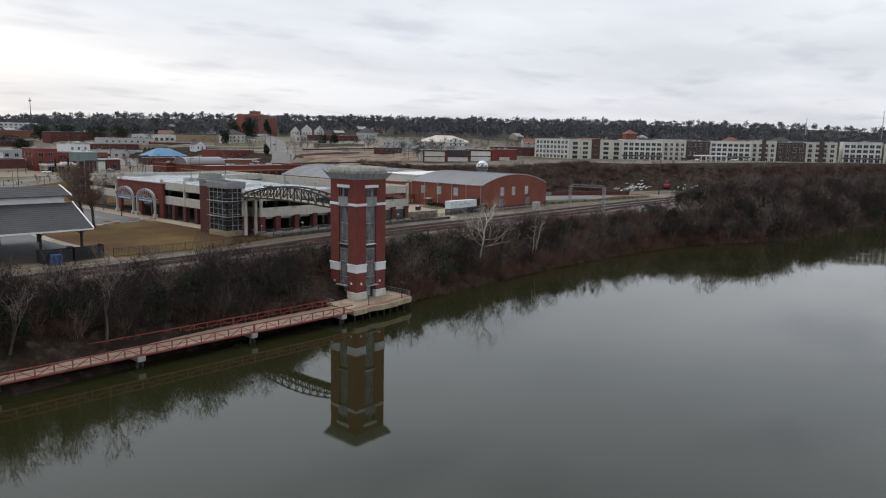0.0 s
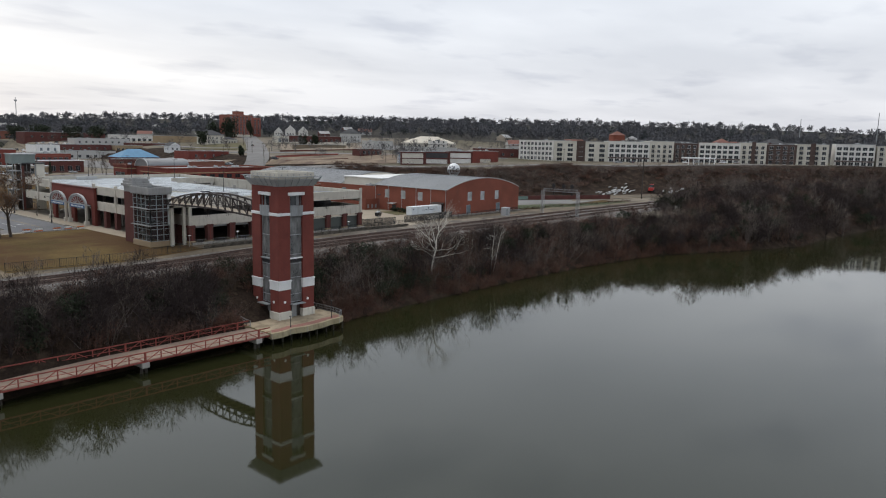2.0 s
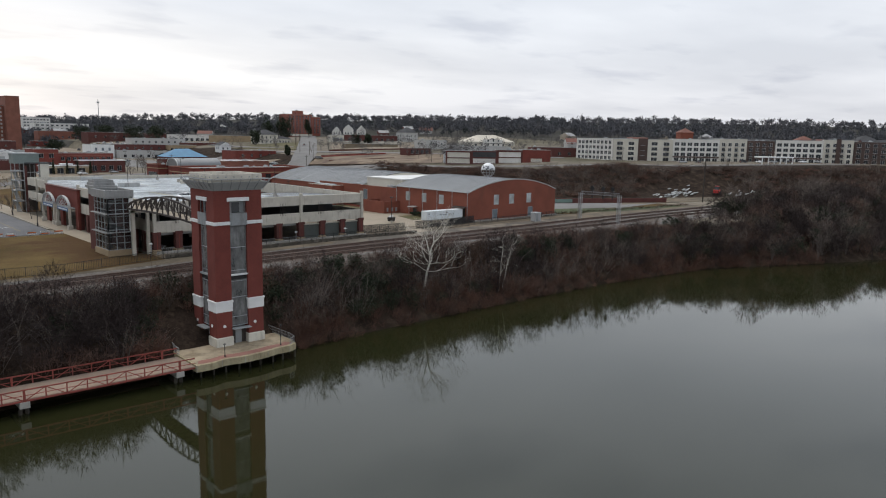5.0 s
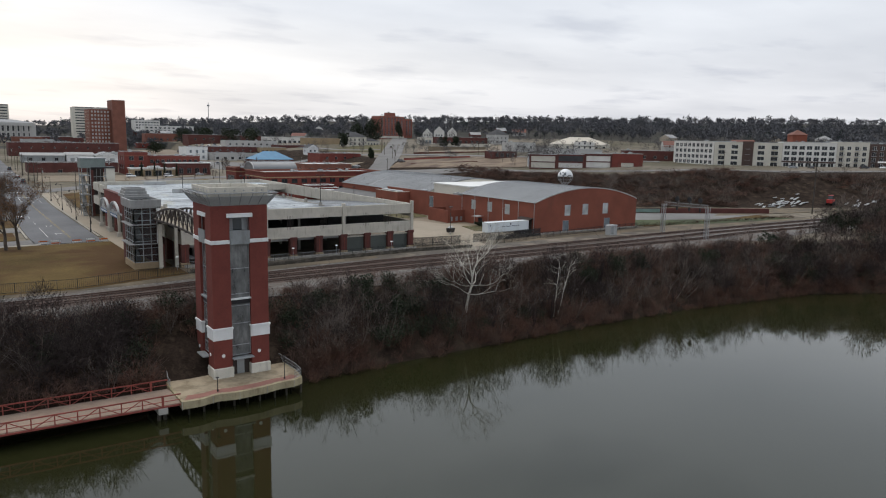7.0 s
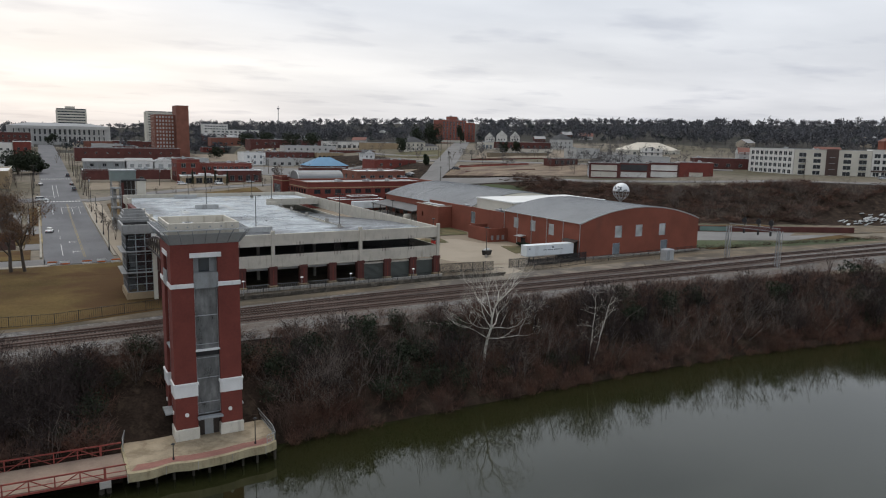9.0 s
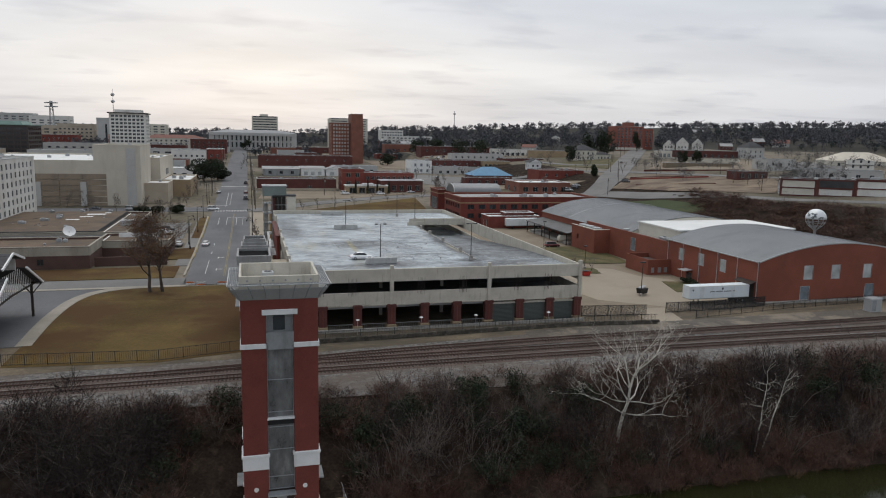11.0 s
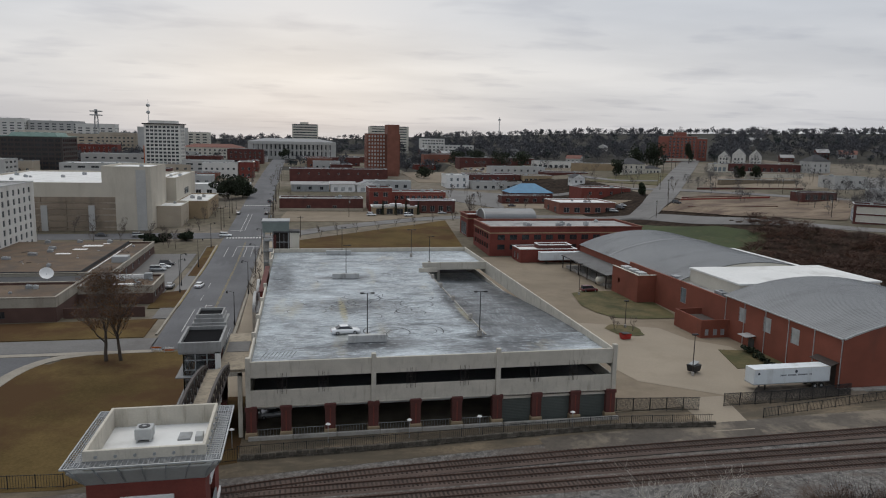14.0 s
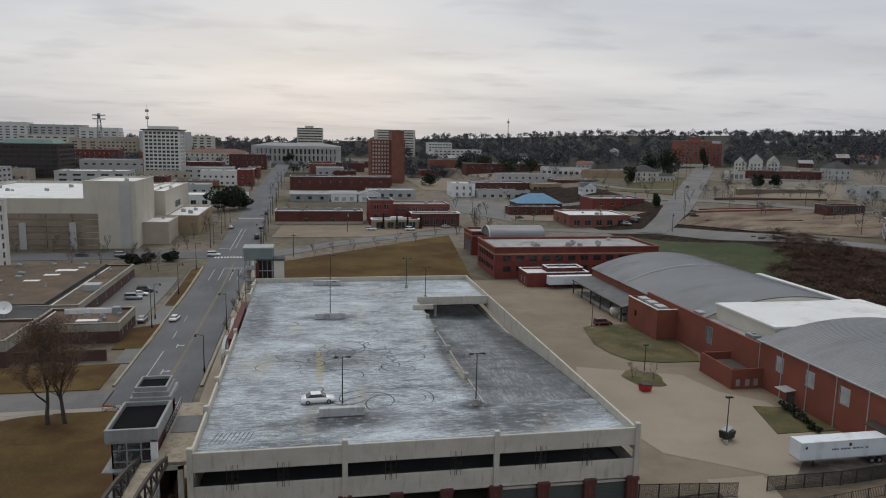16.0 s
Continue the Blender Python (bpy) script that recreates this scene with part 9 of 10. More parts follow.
part("red_side", Build().box(-1.2, 2, 0, -0.05, 9, 18), ORANGE, w_, "orange banner on the tower's side")
# courthouse with columns
c_ = building("courthouse", "long grey stone courthouse with a colonnade", 56, 947, 104, 40, 20.5, GREY_STONE, SEAM_ROOF, grid(19, 2, 2.2, 6.0, 3.0, 8.0, 5), None, None, z=25.5, cap="hip", rise=3.5)
for i in range(18):
    x = 8 + i * 5.15
    part("column", Build().rod((x, -1.2, 2), (x, -1.2, 17), 0.8, 8, 0.7), GREY_STONE, c_)
part("entablature", Build().box(4, -2.2, 17, 100, 0, 20.4), GREY_STONE, c_)
part("plinth", Build().box(2, -2.6, -3, 102, 0, 2), GREY_STONE, c_)
building("government_tower", "stepped pale government tower behind the courthouse", 107, 1040, 34, 26, 38.5, CREAM, GREY_ROOF, grid(1, 11, 31, 1.5, 6, 3.4, 1), z=27, units=1)
building("government_penthouse", "pale plant room of the government tower", 117.5, 1046, 11, 12, 44, CREAM, GREY_ROOF, z=27, units=0)
building("red_roof_hall", "pale hall with red tiled roof", -14, 905, 68, 26, 13, CREAM, ROOF_RED, grid(12, 3, 2, 2, 1.6, 3.8, 2), None, z=25, cap="hip", rise=4)
building("brick_block_street", "dark brick block beside the street", 44, 820, 36, 22, 15, BRICK_DARK, GREY_ROOF, grid(7, 3, 1.8, 2.2, 1.8, 4.2, 1.5), None, grid(4, 3, 1.8, 2.2, 1.8, 4.2, 1.5), units=3)
building("white_shop", "white two-storey shop block with square windows", 44, 626, 26, 18, 12, OFFWHITE, MEMBRANE, grid(6, 2, 1.6, 1.6, 2.2, 4.6, 1), None, grid(4, 2, 1.6, 1.6, 2.2, 4.6, 1), z=19.6, units=3)
building("brick_shop", "red brick shop with a pale parapet", 70.5, 626, 11, 18, 13, BRICK, GREY_ROOF, grid(2, 2, 1.8, 2.2, 2, 4.8, 1), None, grid(4, 2, 1.6, 2.2, 2, 4.8, 1), z=19.6, coping=WHITE, cornice=0.3)
building("blue_shop", "pale blue-grey single-storey shop", 34, 566, 24, 16, 6.8, PALE_METAL, MEMBRANE, grid(4, 1, 2.2, 2.2, 1.2, 3, 1), None, None, z=18.6)
building("white_garage", "low white garage with dark openings", 46, 508, 40, 22, 6.2, WHITE, MEMBRANE, grid(6, 1, 3.0, 2.4, 0.8, 3, 1), None, grid(3, 1, 3, 2.4, 0.8, 3, 1), z=17, units=4)
building("red_awning_shop", "brick shop near the far crossing", 72, 700, 9, 24, 9, BRICK, ROOF_RED, grid(2, 2, 1.6, 2, 1.4, 4, 1), None, grid(5, 2, 1.6, 2, 1.4, 4, 1))
building("dark_office", "dark glazed office block with green roof band", -116, 684, 46, 40, 27, DARK_STEEL, GREEN_ROOF, grid(9, 7, 4.2, 2.2, 1.6, 3.6, 1), None, grid(7, 7, 4.2, 2.2, 1.6, 3.6, 1), z=21, frame=BRICK_DARK, coping=GREEN_ROOF, cornice=0.8, units=3)
part("green_attic", Build().frustum(4, 4, 26.4, 42, 36, 30.5, 3.0), GREEN_ROOF, bpy.data.objects["dark_office"], "faded green roof slope")
building("grey_garage", "long pale grey blank-walled building", -84, 782, 60, 30, 9.6, GREY_STONE, GREY_ROOF, grid(8, 1, 3, 1.6, 5, 3, 2), None, None, units=4)
building("brick_terrace", "red brick terrace with pale windows", -128, 893, 50, 20, 15, BRICK, GREY_ROOF, grid(10, 3, 1.6, 2.2, 2, 4, 1), None, None, frame=WHITE, units=3)
building("grey_hall", "tall grey block with dark vertical slots", -70, 960, 52, 34, 34, GREY_STONE, GREY_ROOF, grid(4, 1, 2.2, 22, 5, 3, 5), None, grid(3, 1, 2.0, 22, 5, 3, 6), units=3)
building("tan_block", "five-storey tan office block", -118, 985, 40, 30, 26, BEIGE, GREY_ROOF, grid(8, 5, 2.4, 1.8, 2, 4.2, 1), None, grid(5, 5, 2.4, 1.8, 2, 4.2, 1), units=3)
for k, (x, y, w, h, m) in enumerate(((-330, 1190, 60, 35, OFFWHITE), (-268, 1200, 70, 33, GREY_STONE), (-196, 1170, 52, 31, OFFWHITE), (-236, 1060, 60, 24, CREAM), (-170, 1040, 44, 22, BEIGE), (-40, 1130, 30, 24, CREAM), (-300, 960, 60, 24, BEIGE), (-220, 860, 50, 20, OFFWHITE), (-190, 760, 44, 15, CREAM), (-150, 620, 60, 12, GREY_STONE), (-70, 560, 60, 7, OFFWHITE), (-60, 640, 50, 9, GREY_STONE), (-40, 500, 60, 6, CREAM), (10, 760, 34, 10, BRICK_DARK), (20, 690, 40, 9, GREY_STONE))):
    building("city_block", ("white", "grey stone", "white", "cream", "beige", "cream", "beige", "white", "cream", "grey", "white low", "grey low", "cream low", "brick", "grey low")[k] + " downtown block with rows of windows", x, y, w, 26, h, m, MEMBRANE if k % 2 else GREY_ROOF, grid(max(3, int(w / 9)), max(1, int(h / 3.9)), 5.4, 1.6, 1.6, 3.7, 1), None, grid(3, max(1, int(h / 3.9)), 4.4, 1.6, 1.6, 3.7, 1), units=4, group="downtown blocks")


def water_tower():
    t = thing("roof_mast", (-150, 1100, land(-150, 1100)), "lattice tower with a ringed head", "tower")
    m = Build()
    for i in range(4):
        a = math.pi / 2 * i + 0.78
        m.beam((5 * math.cos(a), 5 * math.sin(a), 0), (2.4 * math.cos(a), 2.4 * math.sin(a), 44), 0.5, 0.5)
        for j in range(7):
            r0, r1, b = 5 - 0.37 * j, 5 - 0.37 * (j + 1), a + math.pi / 2
            m.beam((r0 * math.cos(a), r0 * math.sin(a), j * 6.2), (r1 * math.cos(b), r1 * math.sin(b), (j + 1) * 6.2), 0.3, 0.3)
    part("lattice", m, GREY_METAL, t)
    hd = Build()
    for z in (44, 49):
        hd.rod((0, 0, z), (0, 0, z + 1.2), 8, 14)
    hd.rod((0, 0, 44), (0, 0, 52), 2.0, 8)
    part("head", hd, GREY_METAL, t)
    a = thing("radio_mast", (498, 1417, 50), "thin red and white radio mast on the skyline", "mast")
    part("mast", Build().rod((0, 0, -6), (0, 0, 47), 0.9, 6, 0.5), PALE_METAL, a)
    part("aerial", Build().rod((0, 0, 40), (0, 0, 43), 2.4, 8), PALE_METAL, a)
    for x, y, h in ((1004, 172, 44), (1022, 166, 40), (985, 252, 34)):
        p = thing("radio_mast", (x, y, land(x, y)), "thin grey radio mast on the ridge", "mast", group="ridge masts")
        part("mast", Build().rod((0, 0, -2), (0, 0, h), 0.6, 6, 0.3), GREY_METAL, p)


water_tower()


# houses scattered among the hill trees and low blocks between the streets
rng_ = random.Random(31)
WALLS = ((OFFWHITE, "white"), (CREAM, "cream"), (GREY_STONE, "grey"), (WHITE, "white boarded"), (BEIGE, "beige"), (BRICK_DARK, "red brick"))


def clear_of(x, y, pad):
    return all(math.hypot(x - f[0], y - f[1]) > max(f[2], f[3]) + pad for f in FOOTPRINTS)


def scatter(n, x0, x1, y0, y1, test, make):
    done = tries = 0
    while done < n and tries < 4000:
        tries += 1
        x, y = rng_.uniform(x0, x1), rng_.uniform(y0, y1)
        if test(x, y) and clear_of(x, y, 9) and not 78 < x < 108:
            make(x, y)
            done += 1


def small_house(x, y):
    m, word = rng_.choice(WALLS)
    w, d, h = rng_.uniform(10, 15), rng_.uniform(9, 12), rng_.choice((3.6, 3.8, 6.4, 6.6))
    rows = 1 if h < 5 else 2
    cap = rng_.choice(("gable_x", "gable_y", "hip"))
    building("house", word + " house with a pitched roof among bare trees", x - w / 2, y - d / 2, w, d, h, m, rng_.choice((SLATE, GREY_ROOF, DARK_ROOF_AND_SHADE, ROOF_RED)), grid(3, rows, 1.2, 1.5, 1.0, 2.9, 1), None, yaw=rng_.uniform(-45, 10), cap=cap, rise=rng_.uniform(2.4, 4.2), category="house", group="town houses", units=0)


BLOCK_WALLS = ((BRICK_DARK, "dark brick"), (BRICK_BROWN, "brown brick"), (GREY_STONE, "grey"), (BRICK_DARK, "dark brick"), (BEIGE, "beige"), (BRICK, "red brick"))


def low_block(x, y):
    m, word = rng_.choice(BLOCK_WALLS)
    w, d, h = rng_.uniform(18, 40), rng_.uniform(14, 22), rng_.uniform(4.6, 9.5)
    building("shop_block", word + " low flat-roofed town block", x - w / 2, y - d / 2, w, d, h, m, rng_.choice((GREY_ROOF, BROWN_ROOF, MEMBRANE, DARK_ROOF_AND_SHADE)), grid(max(3, int(w / 6)), 1, 2.0, 1.8, 1.4, 3, 1), None, None, units=3, group="town blocks")


def hill_road_gap(x, y):
    return abs((x - 283) * 0.824 - (y - 392) * 0.567) > 16


scatter(9, 330, 700, 560, 900, lambda x, y: hill_road_gap(x, y) and not (430 < x < 540 and 530 < y < 720), small_house)
scatter(10, 600, 760, 220, 480, lambda x, y: polyline_side(x, y, FOOT) > 90, small_house)
scatter(4, 215, 420, 760, 1000, lambda x, y: True, small_house)
scatter(10, 112, 300, 700, 900, lambda x, y: True, low_block)
scatter(20, -190, 70, 500, 900, lambda x, y: y > 480 and not (x > 55 and y < 640), low_block)


# ---- plants ----
def grow(big, small, p, d, length, radius, depth, rng, spread=0.75, lift=0.25, kids=(2, 3), shrink=0.68, thin=0.035, bend=0.16):
    """Grows a branch and its children; the thick ones go into one mesh, the twigs into another."""
    n = 3 if depth > 1 else 2
    r0 = radius
    for i in range(n):
        r1 = radius * (1 - 0.42 * (i + 1) / n)
        d = (d + Vector((rng.uniform(-1, 1), rng.uniform(-1, 1), rng.uniform(-0.5, 1))) * bend).normalized()
        q = p + d * (length / n)
        if radius > thin * 2.2:
            big.rod(p, q, r0, 6 if radius > 0.15 else 4, r1, cap=False)
        elif radius > thin * 1.3:
            small.rod(p, q, r0, 3, r1, cap=False)
        else:
            w = d.cross(Vector((rng.uniform(-1, 1), rng.uniform(-1, 1), rng.uniform(-1, 1)))).normalized()
            small.add([tuple(p - w * max(r0, thin * 0.6)), tuple(p + w * max(r0, thin * 0.6)), tuple(q + w * max(r1, thin * 0.3)), tuple(q - w * max(r1, thin * 0.3))], [(0, 1, 2, 3)])
        if depth > 0 and i < n - 1 and rng.random() < 0.45:
            side = (d + Vector((rng.uniform(-1, 1), rng.uniform(-1, 1), rng.uniform(-0.1, 0.7))) * spread).normalized()
            grow(big, small, q, side, length * shrink * 0.8, r1 * 0.55, depth - 1, rng, spread, lift, kids, shrink, thin, bend)
        p, r0 = q, r1
    if depth > 0:
        for k in range(rng.randint(*kids)):
            side = (d + Vector((rng.uniform(-1, 1), rng.uniform(-1, 1), rng.uniform(-0.35, 0.6) + lift)) * spread).normalized()
            grow(big, small, p, side, length * shrink * rng.uniform(0.8, 1.15), r0 * rng.uniform(0.6, 0.8), depth - 1, rng, spread, lift, kids, shrink, thin, bend)


def leaf_quads(b, rng, n, place, size):
    for _ in range(n):
        c = place(rng)
        s = size * rng.uniform(0.6, 1.4)
        u = Vector((rng.uniform(-1, 1), rng.uniform(-1, 1), rng.uniform(-1, 1))).normalized()
        v = u.orthogonal().normalized()
        w = u.cross(v)
        b.add([tuple(c + v * s), tuple(c + w * s), tuple(c - v * s), tuple(c - w * s)], [(0, 1, 2, 3)])


def tree(name, at, label, seed, height, trunk, bark, twig, depth=5, leaves=None, lean=(0, 0), spread=0.75, group="", kids=(2, 3), lift=0.25, thin=0.035, first=0.3, leaf_n=0, leaf_size=0.16):
    rng = random.Random(seed)
    t = thing(name, at, label, "tree", group=group)
    big, small = Build(), Build()
    grow(big, small, Vector((0, 0, -0.4)), Vector((lean[0], lean[1], 1)).normalized(), height * first, trunk, depth, rng, spread, lift, kids, 0.70, thin)
    part("trunk", big, bark, t, "", True)
    part("twig_crown", small, twig, t)
    if leaves:
        lf = Build()
        tips = [Vector(v) for v in small.v[::7]]
        leaf_quads(lf, rng, leaf_n, lambda r: r.choice(tips) + Vector((r.gauss(0, 0.25), r.gauss(0, 0.25), r.gauss(0, 0.25))), leaf_size)
        part("foliage", lf, leaves, t)
    return t


# pale sycamores on the bank
def limbed_tree(name, at, label, seed, trunk, limbs, group, radius, depth=4, sag=-0.12):
    """A crooked trunk that forks into given limbs, each limb and its twigs grown on."""
    rng = random.Random(seed)
    t = thing(name, at, label, "tree", group=group)
    big, small = Build(), Build()
    p, r = Vector((0, 0, -0.5)), radius
    for q in trunk:
        q = Vector(q)
        big.rod(p, q, r, 8, r * 0.86, cap=False)
        p, r = q, r * 0.86
    for d, length, k, up in limbs:
        grow(big, small, Vector(trunk[min(len(trunk) - 1, up)]), Vector(d).normalized(), length, max(0.03, r * k), depth, rng, 1.05, sag, (2, 3), 0.66, 0.016, 0.36)
    part("trunk", big, BARK_PALE, t, "", True)
    part("twig_crown", small, BARK_PALE, t)
    return t


limbed_tree("sycamore", (151.2, 117.2, land(151.2, 117.2)), "bare white-barked sycamore on the river bank", 21, [(0.2, -0.1, 2.0), (0.6, -0.2, 4.2), (1.3, -0.1, 5.8), (1.5, 0.0, 7.6), (1.9, 0.0, 9.2)],
            [((-1.0, -0.2, 0.55), 4.4, 0.75, 1), ((-0.8, 0.3, 0.8), 4.6, 0.8, 2), ((-0.3, 0.2, 1.0), 4.6, 0.9, 3), ((0.4, -0.2, 1.0), 4.2, 0.95, 4), ((0.9, 0.2, 0.8), 4.6, 0.85, 4), ((1.0, 0.1, 0.45), 5.2, 0.95, 2), ((1.0, -0.4, -0.1), 5.4, 0.7, 1), ((0.9, -0.5, 0.15), 4.6, 0.6, 2), ((0.1, 0.8, 0.8), 4.0, 0.6, 3), ((-1.0, 0.0, 0.2), 3.8, 0.55, 2)], "pale sycamores", 0.30)


def slim_sycamore(x, y, label, seed, run):
    """A slender trunk that runs to the top, with short arching side branches."""
    rng = random.Random(seed)
    trunk = [(run * k / 9 + rng.uniform(-0.12, 0.12), rng.uniform(-0.1, 0.1), 1.15 * k) for k in range(1, 10)]
    limbs = [((rng.choice((-1, 1, 1)), rng.uniform(-0.5, 0.5), rng.uniform(0.2, 0.9)), rng.uniform(1.5, 2.6) * (1.15 - 0.07 * k), 0.7, k) for k in (2, 3, 3, 4, 5, 5, 6, 7, 7, 8, 8)]
    limbs.append(((run * 0.1, 0, 1.0), 1.8, 0.9, 8))
    return limbed_tree("sycamore", (x, y, land(x, y)), label, seed, trunk, limbs, "pale sycamores", 0.14, 2, -0.15)


slim_sycamore(171.6, 114.0, "slender bare pale sycamore near the water", 33, 1.0)
slim_sycamore(173.0, 114.2, "slender leaning pale sycamore near the water", 36, 3.0)
for k, (x, y, lx, h) in enumerate(((205, 112.6, 0.5, 10), (209, 112.5, 0.8, 11), (213, 112.4, 0.9, 10), (232, 109, 0.5, 10), (234, 109.5, 0.9, 9), (262, 104, 0.6, 9), (196, 113, 0.2, 8), (188, 113.5, -0.3, 7))):
    tree("leaning_tree", (x, y, land(x, y)), "bare grey tree leaning over the water", 50 + k, h, 0.09, TWIG_GREY, TWIG_GREY, 4, lean=(lx, -0.35), spread=0.9, group="leaning trees", thin=0.035, first=0.4)
# two trees with clinging brown leaves by the lawn
tree("oak", (80.6, 196.4, land(80, 196)), "half-bare oak with clinging brown leaves on the lawn", 71, 27, 0.42, BARK, TWIG_GREY, 6, RUST_LEAF, spread=0.95, group="lawn oaks", thin=0.02, leaf_n=4300, leaf_size=0.092, first=0.22, lift=0.2, kids=(3, 4))
tree("oak", (83.2, 196.4, land(83, 196)), "half-bare oak with clinging brown leaves on the lawn", 72, 26, 0.4, BARK, TWIG_GREY, 6, RUST_LEAF, spread=0.95, group="lawn oaks", thin=0.02, leaf_n=4300, leaf_size=0.092, first=0.22, lift=0.2, kids=(3, 4))


def crown(rng, rx, rz, cz, n, size, lumps=14):
    """Leaf quads in uneven lumps."""
    b = Build()
    cs = []
    for _ in range(lumps):
        a, q = rng.uniform(0, 6.28), rng.uniform(0.15, 0.75)
        cs.append((Vector((rx * q * math.cos(a), rx * q * math.sin(a), cz + rz * rng.uniform(-0.6, 0.75))), rng.uniform(0.32, 0.55)))

    def place(r):
        c, s = r.choice(cs)
        v = Vector((r.gauss(0, 1), r.gauss(0, 1), r.gauss(0, 1))).normalized() * (r.uniform(0.5, 1.0) ** 0.5)
        return c + Vector((v.x * rx * s, v.y * rx * s, v.z * rz * s))

    leaf_quads(b, rng, n, place, size)
    return b


def evergreen(name, at, label, seed, rx, h, n, size, group):
    rng = random.Random(seed)
    t = thing(name, at, label, "tree", group=group)
    tr = Build()
    grow(tr, tr, Vector((0, 0, -0.4)), Vector((0, 0, 1)), h * 0.35, 0.05 * rx + 0.1, 3, rng, 0.8)
    part("trunk", tr, BARK, t)
    part("crown", crown(rng, rx, h * 0.47, h * 0.53, n, size), EVERGREEN, t)
    return t


evergreen("live_oak", (76, 484, land(76, 484)), "broad dark evergreen oak beside the street", 91, 11.0, 13, 7000, 0.34, "street oaks")
evergreen("live_oak", (83.5, 492, land(83.5, 492)), "dark evergreen oak beside the street", 92, 7.5, 11, 3600, 0.34, "street oaks")
for k, (x, y, r, h) in enumerate(((217, 640, 7, 10), (262, 725, 9, 14), (276, 700, 10, 15), (292, 674, 10, 15), (306, 657, 9, 14), (411, 498, 3.9, 8.6), (419, 492.5, 4.1, 8.8), (458, 645, 4.3, 18), (343, 545, 4, 12), (381, 566, 6, 21), (389, 574, 7, 22), (373, 578, 6, 19), (98, 930, 8, 12), (309, 437, 2.5, 7), (60, 342, 3.2, 3.0), (66, 345, 3.0, 2.8), (73, 346, 3.0, 3.2))):
    evergreen("cedar", (x, y, land(x, y)), "dark rounded evergreen tree", 100 + k, r, h, 1700, 0.4, "town evergreens")
for k, (x, y, h) in enumerate(((157.6, 417.6, 7.5), (164.2, 417.4, 7.8), (169.4, 417.6, 7.2), (175.9, 417.8, 6.8))):
    rng = random.Random(140 + k)
    t_ = thing("cypress", (x, y, land(x, y)), "narrow dark cypress in front of the diner", "tree", group="cypresses")
    part("trunk", Build().rod((0, 0, -0.3), (0, 0, h * 0.6), 0.12, 6, 0.05), BARK, t_)
    lf = Build()
    leaf_quads(lf, rng, 420, lambda r: (lambda z, a: Vector((0.75 * (1 - z) ** 0.6 * math.cos(a) * r.uniform(0.5, 1), 0.75 * (1 - z) ** 0.6 * math.sin(a) * r.uniform(0.5, 1), 0.3 + z * h)))(r.random(), r.uniform(0, 6.28)), 0.22)
    part("foliage", lf, EVERGREEN, t_)
# shrubs by the hall door
for k in range(9):
    x, y = 205.6 + 0.15 * k, 175.5 + k * 1.35
    t_ = thing("shrub", (x, y, 11.3), "dark clipped shrub beside the hall wall", "shrub", group="door shrubs")
    part("foliage", crown(random.Random(160 + k), 1.0, 0.8, 0.7, 160, 0.16, 4), EVERGREEN, t_)

# bare street trees: three grown once, then copied
STREET = []
for k in range(4):
    STREET.append(tree("street_tree", ((124.5, 350.5), (131.7, 356), (139.8, 361.5), (150, 367))[k] + (land(130, 356) + 0.1,), "small bare street tree", 200 + k, 7.0, 0.11, BARK, TWIG_GREY, 5, spread=0.75, group="street trees", thin=0.028, lift=0.35, first=0.27))
rng_ = random.Random(9)
spots = [(159, 380), (168, 380), (179, 394), (66, 338, 1.4), (69, 331, 1.5), (72, 328, 1.5), (74, 350, 1.3), (75, 370, 1.3), (74, 392, 1.4), (77, 410, 1.4), (76, 428, 1.3), (78, 445, 1.4), (62, 300, 1.2), (104, 300, 1.1), (104.6, 262, 1.3), (105, 240, 1.3), (104.5, 275, 1.1), (60, 341, 1.5), (50, 342, 1.4), (40, 344, 1.4), (190, 398, 1.5), (200, 404, 1.7), (203, 416, 1.9), (205, 396, 1.6), (214, 455, 1.4), (222, 470, 1.6), (228, 452, 1.3), (240, 440, 1.3), (120, 470), (112, 480), (190.6, 204.2, 0.8), (187, 206, 0.7), (96.5, 575, 1.4), (84, 560, 1.4), (84, 590, 1.5), (100, 610, 1.5), (84, 640, 1.6), (100, 660, 1.6), (60, 235, 0.9), (70, 232, 1.0), (27, 366, 1.2), (34, 366, 1.3), (46, 367, 1.2), (14, 366, 1.2), (300, 520, 1.8), (308, 500, 1.7), (330, 560, 1.8), (405, 520, 1.6), (412, 505, 1.5), (270, 425, 1.4), (277, 440, 1.5), (290, 470, 1.8), (250, 520, 1.6), (330, 440, 1.4), (210, 500, 1.6), (196, 470, 1.5), (320, 470, 1.6), (362, 560, 1.5)]
for s in spots:
    x, y = s[0], s[1]
    k = s[2] if len(s) > 2 else 1.0
    src = rng_.choice(STREET)
    src.scale = (1, 1, 1)
    ob = copy_thing(src, pose(x, y, land(x, y) + 0.05, 0, 0, rng_.uniform(0, 360)) @ Matrix.Scale(k * rng_.uniform(0.9, 1.15), 4))


# bare trees rooted in the bank: three grown, then copied
BANKERS = [tree("bank_tree", ((62, 124), (70, 121), (38, 120))[k] + (land(62, 124),), "bare dark-twigged tree rooted in the river bank", 240 + k, 12.5, 0.2, BARK, TWIG_GREY, 5, spread=0.85, group="bank trees", thin=0.03, lift=0.25, first=0.27) for k in range(3)]
rng_ = random.Random(77)
